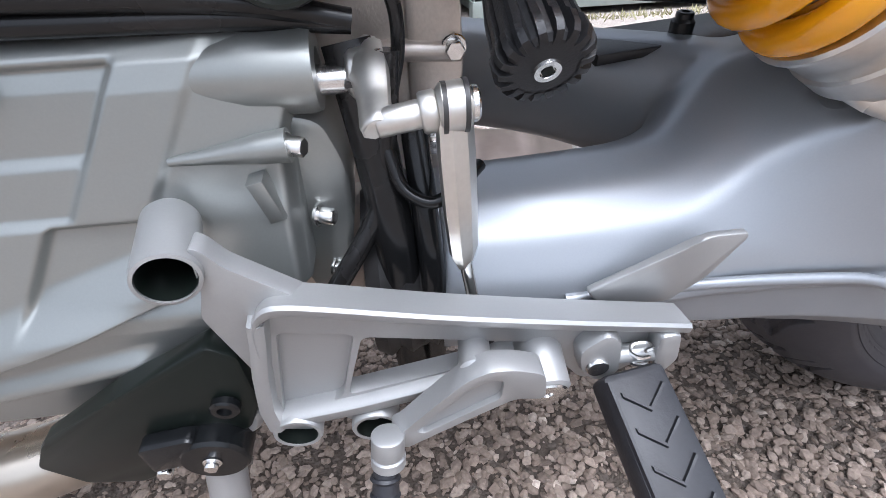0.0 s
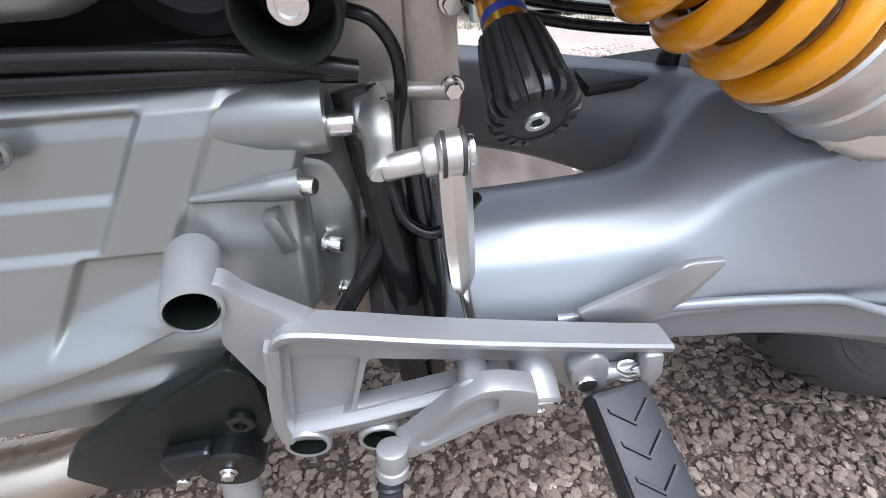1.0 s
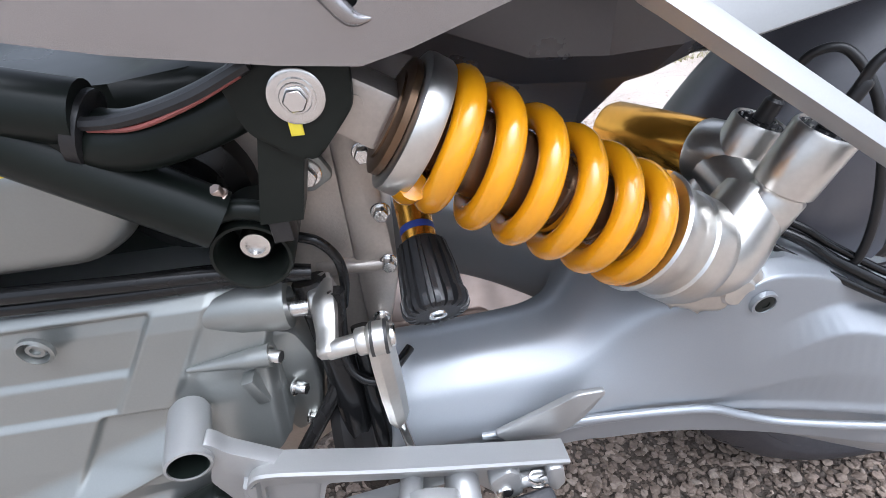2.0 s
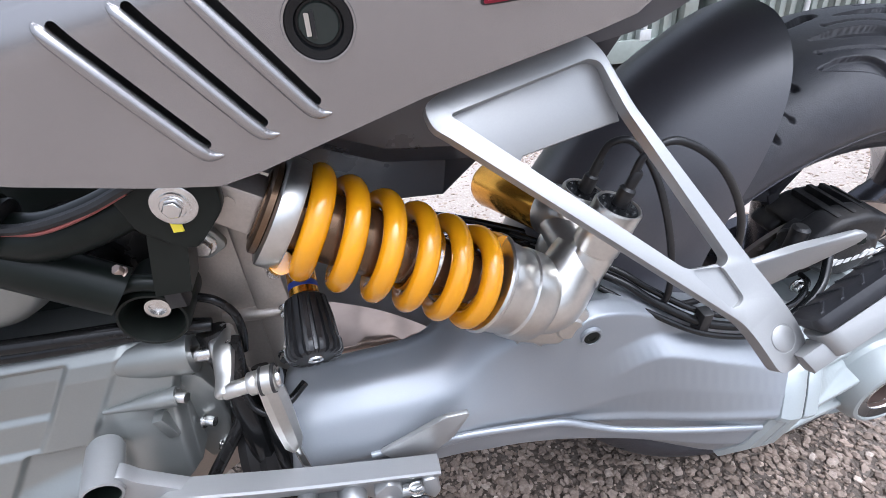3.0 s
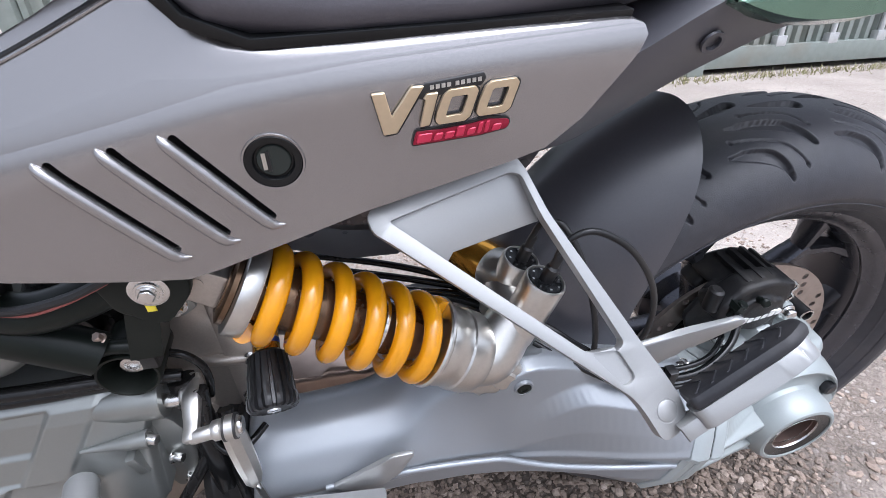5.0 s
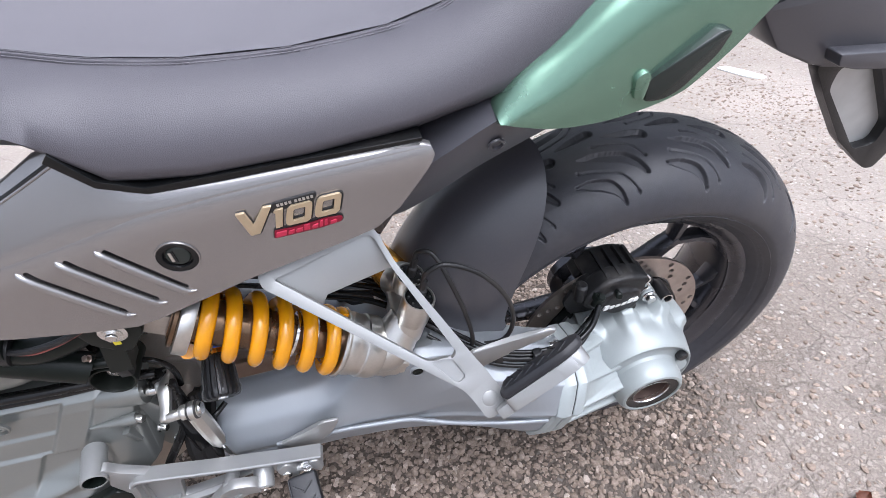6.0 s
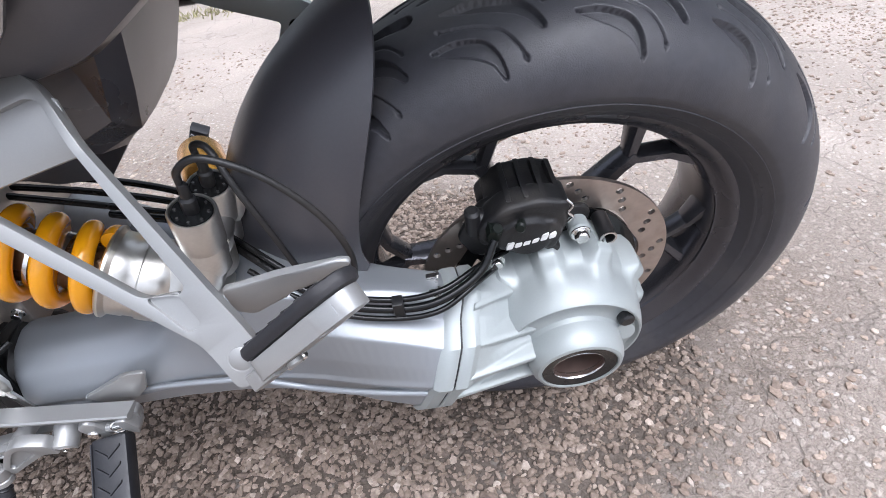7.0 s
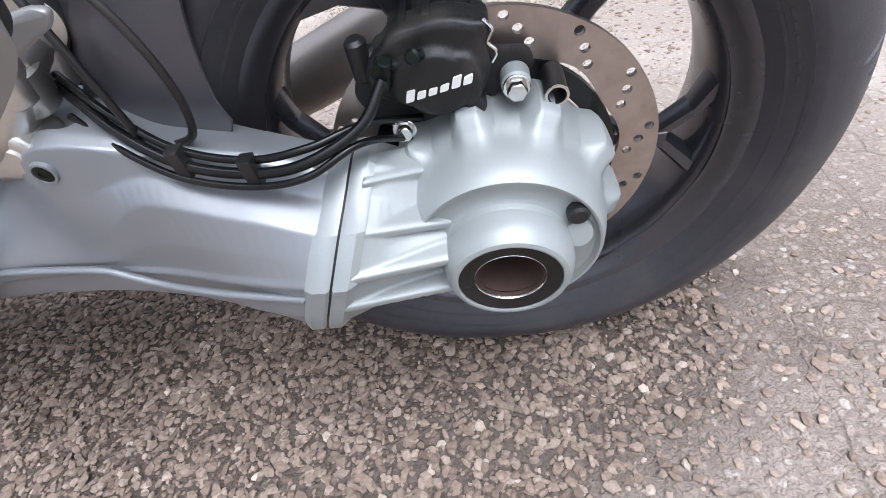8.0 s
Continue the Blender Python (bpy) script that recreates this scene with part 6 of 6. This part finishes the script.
# peg hinge and peg
part("peg_clevis", join(plate([(-0.523, 0.334), (-0.508, 0.347), (-0.499, 0.338), (-0.495, 0.310), (-0.508, 0.303), (-0.519, 0.314)], -0.186, -0.170, 0.004, radius=0.007), plate([(-0.480, 0.340), (-0.468, 0.340), (-0.464, 0.318), (-0.470, 0.306), (-0.478, 0.315)], -0.186, -0.168, 0.003, radius=0.004), rod((-0.512, -0.180, 0.321), (-0.470, -0.180, 0.321), 0.0055, 18)), SILVER, footplate, "clevis that holds the footpeg")
part("hinge_pin", lathe([(0.0001, 0.0022), (0.0058, 0.0022), (0.0064, 0.0012), (0.0064, 0)], (-0.511, -0.186, 0.321), OUT, 24), STEEL, footplate)
part("return_spring", tube([(-0.486 + 0.006 * math.sin(k * 1.2), -0.182 - 0.004 * math.cos(k * 1.2), 0.330 - 0.0012 * k) for k in range(14)], 0.0012, 6), STEEL, footplate)
PA, PB = Vector((-0.4945, -0.188, 0.3160)), Vector((-0.4795, -0.281, 0.2790))
GD = (PB - PA).normalized()
GU = Vector((0, 0, 1))
GS = GD.cross(GU).normalized()
GU = GS.cross(GD).normalized()
GQ = Matrix((GD, GS, GU)).transposed().to_4x4()
GQ.translation = PA
rpeg = part("rider_peg", turned(plate(round_poly([(0.0, -0.0185), (0.096, -0.0195), (0.105, -0.012), (0.105, 0.012), (0.096, 0.0195), (0.0, 0.0185)], 0.005), -0.012, 0.008, 0.004, basis=Matrix.Identity(4)), GQ), GRIP, bike, "black rubber rider footpeg with chevron ridges", 40)
for k in range(5):
    s = 0.012 + 0.018 * k
    for sg in (-1, 1):
        p0, p1 = GQ @ Vector((s, 0.0120 * sg, 0.0082)), GQ @ Vector((s + 0.010, 0.0, 0.0082))
        part("chevron", turned(skin([[GQ.inverted() @ p + Vector((0.0022 * a, 0, 0.0016 * b)) for a, b in ((-1, -1), (-0.4, 1), (0.4, 1), (1, -1))] for p in (p0, p1)]), GQ), GRIP, rpeg)
part("peg_edge", turned(skin([[Vector((s, 0.0165 + a, 0.0082 + b)) for a, b in ((-0.0012, -0.001), (-0.0006, 0.0014), (0.0006, 0.0014), (0.0012, -0.001))] for s in (0.004, 0.100)]), GQ), GRIP, rpeg)
# gear lever
lever_out = [(-0.545, 0.340), (-0.560, 0.3465), (-0.573, 0.3480), (-0.585, 0.3415), (-0.5995, 0.3250), (-0.6185, 0.3020), (-0.6265, 0.2960), (-0.6190, 0.2830), (-0.6024, 0.2945), (-0.5815, 0.3080), (-0.5587, 0.3215), (-0.543, 0.3180)]
lever_hole = [(-0.5660, 0.3395), (-0.5740, 0.3400), (-0.5830, 0.3345), (-0.5985, 0.3175), (-0.6120, 0.3005), (-0.6080, 0.2975), (-0.5830, 0.3135), (-0.5665, 0.3240)]
lev = part("gear_lever", join(
    plate(lever_out, -0.2000, -0.1870, 0.0022, [round_poly(lever_hole, 0.004)], radius=0.005),
    plate(lever_hole, -0.1965, -0.1910),
    rod((-0.541, -0.164, 0.3275), (-0.541, -0.196, 0.3185), 0.0128, 36, 0.0015),
    rod((-0.5790, -0.193, 0.3370), (-0.5755, -0.160, 0.3330), 0.0085, 24, 0.002),
    rod((-0.5760, -0.166, 0.3260), (-0.5740, -0.163, 0.3480), 0.0080, 24, 0.002),
    lathe([(0.0075, 0.0), (0.0090, 0.001), (0.0092, 0.012), (0.0085, 0.0135), (0.0095, 0.0145), (0.0095, 0.0200), (0.0080, 0.0215)], (-0.6270, -0.2000, 0.3020), (-0.08, -0.32, -0.95), 28)), SILVER, bike, "silver cast gear lever", 40)
part("lever_bolt", lathe([(0.0001, 0.001), (0.0026, 0.001), (0.003, 0.0028), (0.0100, 0.0024), (0.0108, 0.0014), (0.0108, 0)], (-0.541, -0.195, 0.318), (0, -0.027, -0.006), 24), STEEL, lev)
part("toe_rubber", tube([(-0.630, -0.206, 0.285), (-0.632, -0.220, 0.268), (-0.635, -0.240, 0.246)], [0.0066, 0.0078, 0.0076], 18), GRIP, lev, "black rubber toe piece")
for k in range(5):
    p = Vector((-0.631, -0.212, 0.278)).lerp(Vector((-0.6345, -0.236, 0.250)), k / 4)
    part("toe_ring", lathe([(0.0076, -0.0015), (0.0086, 0), (0.0076, 0.0015)], p, (-0.1, -0.65, -0.75), 18), GRIP, lev)

# -- side stand mount and exhaust --
stand = part("stand_bracket", plate([(-0.826, 0.285), (-0.771, 0.321), (-0.710, 0.356), (-0.697, 0.346), (-0.697, 0.305), (-0.708, 0.280), (-0.735, 0.262), (-0.770, 0.240), (-0.790, 0.229), (-0.823, 0.236), (-0.840, 0.262)], -0.174, -0.158, 0.003, radius=0.004), FRAME, bike, "dark green-black side stand bracket", 36)
part("stand_pivot", join(rod((-0.7305, -0.150, 0.270), (-0.7305, -0.187, 0.270), 0.020, 36, 0.002), plate([(-0.768, 0.288), (-0.737, 0.293), (-0.730, 0.270), (-0.768, 0.262)], -0.186, -0.174, 0.003, radius=0.004)), GLOSS, stand, "round black stand switch")
part("switch_bolt", hexhead((-0.7315, -0.187, 0.270), OUT, 0.0042, 0.004), STEEL, stand)
part("bracket_bolt", sockethead((-0.714, -0.175, 0.309), OUT, 0.008, 0.005), GLOSS, stand)
part("bracket_bolt", hexhead((-0.765, -0.178, 0.256), OUT, 0.005, 0.006), STEEL, stand)
part("stand_lug", rod((-0.722, -0.145, 0.285), (-0.722, -0.172, 0.285), 0.020, 28, 0.003), SILVER, stand)
part("stand_leg", tube([(-0.736, -0.165, 0.255), (-0.748, -0.200, 0.15), (-0.758, -0.245, 0.058)], [0.013, 0.012, 0.011], 18, smooth=False), SILVER, bike, "pale painted side stand leg")
part("stand_foot", turned(box((-0.032, -0.03, -0.004), (0.032, 0.03, 0.004), 0.003), pose(-0.758, -0.250, 0.046, -9.3, 0, 0)), FRAME, bike, "flat steel foot of the side stand")
part("exhaust_pipe", tube([(-1.15, -0.10, 0.138), (-1.0, -0.10, 0.132), (-0.92, -0.085, 0.132), (-0.84, -0.045, 0.15), (-0.74, 0.0, 0.19), (-0.68, 0.04, 0.225)], 0.034, 28), HEADER, bike, "beige-stained steel exhaust pipe")
part("exhaust_box", plate([(-0.72, 0.285), (-0.50, 0.290), (-0.42, 0.275), (-0.36, 0.24), (-0.40, 0.205), (-0.70, 0.19)], 0.03, 0.16, 0.02, radius=0.03, segments=3), PIPE, bike, "brown tinted exhaust collector box", 40)
part("silencer", tube([(-0.42, 0.12, 0.245), (-0.34, 0.155, 0.265), (-0.24, 0.172, 0.300), (-0.10, 0.178, 0.350), (0.0, 0.18, 0.385)], [0.022, 0.034, 0.042, 0.042, 0.038], 28, squash=1.2), BEIGE, bike, "dull steel silencer on the far flank")
part("engine_underside", plate([(-1.10, 0.40), (-0.72, 0.36), (-0.62, 0.40), (-0.62, 0.30), (-0.74, 0.20), (-1.10, 0.19)], -0.09, 0.14, 0.02, radius=0.03), BEIGE, bike, "cast sump under the engine")

# -- crash slider --
SLA, SLB = Vector((-0.5515, -0.0650, 0.5100)), Vector((-0.5445, -0.145, 0.470))
SLD = (SLB - SLA).normalized()
slider = part("preload_adjuster", lathe([(0.012, 0.040), (0.0150, 0.0425), (0.0168, 0.066), (0.0176, 0.082), (0.0172, 0.0880), (0.0150, 0.0900), (0.0001, 0.0902)], SLA, SLD, 36), BLACK, bike, "black ribbed preload adjuster knob", 40)
e1 = SLD.orthogonal().normalized()
e2 = SLD.cross(e1)
for k in range(18):
    a = 2 * math.pi * k / 18
    d = math.cos(a) * e1 + math.sin(a) * e2
    s = d.cross(SLD)
    part("knob_rib", skin([[SLA + SLD * h + d * r0 + s * -0.0019, SLA + SLD * h + d * r1 + s * -0.0015, SLA + SLD * h + d * r1 + s * 0.0015, SLA + SLD * h + d * r0 + s * 0.0019] for h, r0, r1 in ((0.043, 0.013, 0.0160), (0.060, 0.015, 0.0186), (0.078, 0.016, 0.0198), (0.0800, 0.016, 0.0212), (0.0865, 0.016, 0.0212), (0.0895, 0.0155, 0.0195), (0.0905, 0.0135, 0.0165))]), BLACK, slider)
part("knob_washer", lathe([(0.0001, 0.0905), (0.0030, 0.0905), (0.0034, 0.0915), (0.0056, 0.0915), (0.0060, 0.090)], SLA, SLD, 24), STEEL, slider, "pale metal screw in the knob")
part("knob_screw", lathe([(0.0028, 0.0895), (0.0028, 0.0912)], SLA, SLD, 6), FRAME, slider)
part("knob_stem", rod(SLA + SLD * 0.005, SLA + SLD * 0.042, 0.0115, 24, 0.001), GOLD, slider, "gold collar with a blue sticker")
part("stem_sticker", lathe([(0.01155, 0.029), (0.0117, 0.0295), (0.0117, 0.0335), (0.01155, 0.034)], SLA, SLD, 24, False), BLUE, slider)

# -- caliper --
CAL = Matrix.Translation((-0.028, 0, 0.428)) @ Matrix.Diagonal((0.86, 1.0, 0.90, 1.0)) @ Matrix.Translation((0.028, 0, -0.428))
cal = cast("brake_caliper", turned(join(
    lathe([(0.0001, -0.030), (0.033, -0.030), (0.034, -0.006), (0.031, 0.004), (0.024, 0.0105), (0.0001, 0.0125)], (-0.031, -0.1005, 0.4375), OUT, 40),
    lathe([(0.0001, -0.030), (0.018, -0.030), (0.018, 0.004), (0.013, 0.0085), (0.0001, 0.009)], (-0.070, -0.098, 0.447), OUT, 28),
    rod((-0.002, -0.075, 0.412), (-0.002, -0.108, 0.412), 0.009, 20, 0.002),
    rod((0.006, -0.070, 0.470), (0.006, -0.104, 0.470), 0.0085, 20, 0.002),
    plate([(-0.090, 0.431), (-0.083, 0.460), (-0.060, 0.481), (-0.020, 0.486), (0.010, 0.478), (0.016, 0.449), (0.006, 0.420), (-0.010, 0.410), (-0.060, 0.420)], -0.105, -0.074, 0.006, radius=0.010),
    plate([(-0.070, 0.427), (-0.068, 0.452), (-0.045, 0.465), (0.000, 0.458), (0.008, 0.438), (0.0, 0.415), (-0.05, 0.418)], -0.110, -0.10, 0.004, radius=0.008),
    plate([(-0.078, 0.456), (-0.055, 0.476), (-0.018, 0.479), (0.012, 0.470), (0.010, 0.454), (-0.060, 0.448)], -0.098, -0.030, 0.006, radius=0.010),
    plate([(-0.085, 0.437), (-0.06, 0.466), (-0.02, 0.469), (0.01, 0.461), (0.0, 0.432), (-0.06, 0.426)], -0.055, -0.022, 0.006, radius=0.01)), CAL), IRON, bike, "black floating brake caliper")
for x, z, r in ((-0.050, 0.4775, -0.5), (-0.032, 0.4795, 0), (-0.014, 0.4785, 0.3), (0.003, 0.4730, 0.6)):
    part("caliper_fin", turned(box((-0.0030, -0.030, -0.010), (0.0030, 0.028, 0.006), 0.0025), CAL @ pose(x, -0.066, z, 0, math.degrees(r) * 0.5, 0)), IRON, cal)
part("slide_boot", turned(join(rod((-0.098, -0.085, 0.452), (-0.075, -0.085, 0.452), 0.012, 18, 0.003), rod((-0.092, -0.092, 0.440), (-0.092, -0.092, 0.475), 0.009, 18, 0.003)), CAL), BLACK, cal, "black rubber slide boot")
part("caliper_arm", plate([(-0.088, 0.445), (-0.075, 0.452), (0.035, 0.440), (0.040, 0.425), (0.028, 0.410), (-0.05, 0.388), (-0.085, 0.390), (-0.1, 0.42)], -0.082, -0.074, 0.003, radius=0.008), IRON, cal)
part("caliper_bolt", hexhead((0.024, -0.098, 0.420), OUT, 0.0078, 0.008), STEEL, cal, "zinc-plated bolt")
part("caliper_bolt", hexhead((-0.063, -0.100, 0.398), OUT, 0.0072, 0.007), STEEL, cal, "zinc-plated bolt")
part("lug", rod((0.024, -0.075, 0.420), (0.024, -0.098, 0.420), 0.011, 20, 0.002), DRIVE, cal)
part("sensor_sleeve", join(lathe([(0.0085, -0.02), (0.0085, 0.012), (0.0065, 0.012), (0.0065, -0.01)], (0.052, -0.092, 0.412), OUT, 24, False)), BLACK, cal)
part("sleeve_ring", lathe([(0.0068, 0.0118), (0.0088, 0.0118), (0.0088, 0.0128), (0.0068, 0.0128), (0.0068, 0.0118)], (0.052, -0.092, 0.412), OUT, 24, False), STEEL, cal)
part("bleed_nipple", turned(join(rod((-0.040, -0.106, 0.462), (-0.044, -0.116, 0.468), 0.0045, 12, 0.001), rod((-0.044, -0.116, 0.468), (-0.045, -0.121, 0.470), 0.006, 12, 0.002)), CAL), FRAME, cal)
part("pad_clip", turned(tube([(0.010, -0.100, 0.478), (0.016, -0.104, 0.472), (0.012, -0.104, 0.463), (0.018, -0.104, 0.455), (0.014, -0.102, 0.446)], 0.0015, 8), CAL), STEEL, cal, "bent steel pad clip")
part("banjo", join(rod((-0.068, -0.106, 0.440), (-0.062, -0.112, 0.462), 0.0055, 14, 0.001), rod((-0.066, -0.116, 0.455), (-0.066, -0.10, 0.455), 0.007, 6)), FRAME, cal)
for k in range(6):
    u0, u1 = k / 6 + 0.015, (k + 1) / 6 - 0.025
    a = lambda u, v: (-0.0555 + 0.050 * u + 0.0016 * v, 0.4280 + 0.0092 * u + 0.0056 * v)
    part("caliper_marking", plate(round_poly([a(u0, 0), a(u1, 0), a(u1, 1 if k not in (0, 4) else 1.5), a(u0, 1 if k not in (0, 4) else 1.5)], 0.0012, 2), -0.1130, -0.1060), WHITE, cal)
part("brake_hose", tube([(-0.066, -0.116, 0.450), (-0.085, -0.136, 0.430), (-0.125, -0.152, 0.418), (-0.165, -0.153, 0.416), (-0.215, -0.146, 0.426), (-0.258, -0.128, 0.446), (-0.290, -0.105, 0.462), (-0.36, -0.05, 0.470), (-0.45, -0.02, 0.475)], 0.0042, 12), GLOSS, bike, "black brake hose along the swingarm")
part("sensor_cable", tube([(-0.050, -0.090, 0.40), (-0.085, -0.124, 0.424), (-0.122, -0.146, 0.426), (-0.165, -0.148, 0.424), (-0.215, -0.140, 0.434), (-0.258, -0.121, 0.454), (-0.290, -0.10, 0.470), (-0.36, -0.04, 0.478)], 0.0030, 10), GLOSS, bike, "black wheel sensor cable")
part("sensor_cable", tube([(-0.060, -0.100, 0.39), (-0.088, -0.138, 0.418), (-0.125, -0.158, 0.411), (-0.166, -0.159, 0.409), (-0.217, -0.152, 0.419), (-0.262, -0.134, 0.438), (-0.30, -0.110, 0.455)], 0.0028, 10), GLOSS, bike, "black wheel sensor cable")
for x, y, z in ((-0.215, -0.145, 0.428), (-0.165, -0.152, 0.418)):
    part("hose_clip", box((x - 0.005, y - 0.007, z - 0.011), (x + 0.005, y + 0.006, z + 0.012), 0.002), BLACK, bike, "black hose clip")

# -- far flank --
far = part("far_bracket", plate([(-0.330, 0.622), (-0.250, 0.596), (-0.225, 0.594), (-0.211, 0.585), (-0.221, 0.566), (-0.231, 0.547), (-0.254, 0.512), (-0.266, 0.517), (-0.270, 0.538), (-0.252, 0.572), (-0.310, 0.597), (-0.336, 0.608)], 0.135, 0.143, 0.002, radius=0.005), DRIVE, bike, "silver footrest bracket on the far flank", 30)
for p in ((-0.237, 0.567), (-0.257, 0.530)):
    part("bracket_bolt", sockethead((p[0], 0.135, p[1]), OUT, 0.0075, 0.005), GLOSS, far)
fpeg = part("far_peg", turned(box((-0.013, -0.012, -0.042), (0.013, 0.012, 0.042), 0.005), pose(-0.478, 0.25, 0.357, 0, 32, 0)), GRIP, bike, "grey rubber footpeg on the far flank")
for k in range(5):
    part("peg_ridge", turned(box((-0.011, -0.0145, -0.0022), (0.011, -0.011, 0.0022), 0.001), pose(-0.478, 0.25, 0.357, 0, 32, 0) @ Matrix.Translation((0, 0, -0.030 + 0.015 * k)) @ Matrix.Rotation(0.4, 4, "Y")), STEEL, fpeg)
part("arm_guard", join(plate([(-0.47, 0.418), (-0.42, 0.424), (-0.36, 0.428), (-0.36, 0.434), (-0.47, 0.426)], -0.02, 0.03, 0.002), rod((-0.405, 0.0, 0.418), (-0.405, 0.0, 0.440), 0.008, 18, 0.002), sockethead((-0.405, 0.0, 0.440), (0, 0, 1), 0.006, 0.004)), BLACK, bike, "black plastic guard bolted on the swingarm")
for k in range(3):
    part("far_cable", tube([(-0.60, 0.02 + 0.012 * k, 0.50), (-0.50, 0.02 + 0.012 * k, 0.462 + 0.008 * k), (-0.40, -0.01 + 0.012 * k, 0.455 + 0.006 * k), (-0.30, -0.04, 0.455)], 0.004, 10), GLOSS, bike, "black cable above the swingarm")
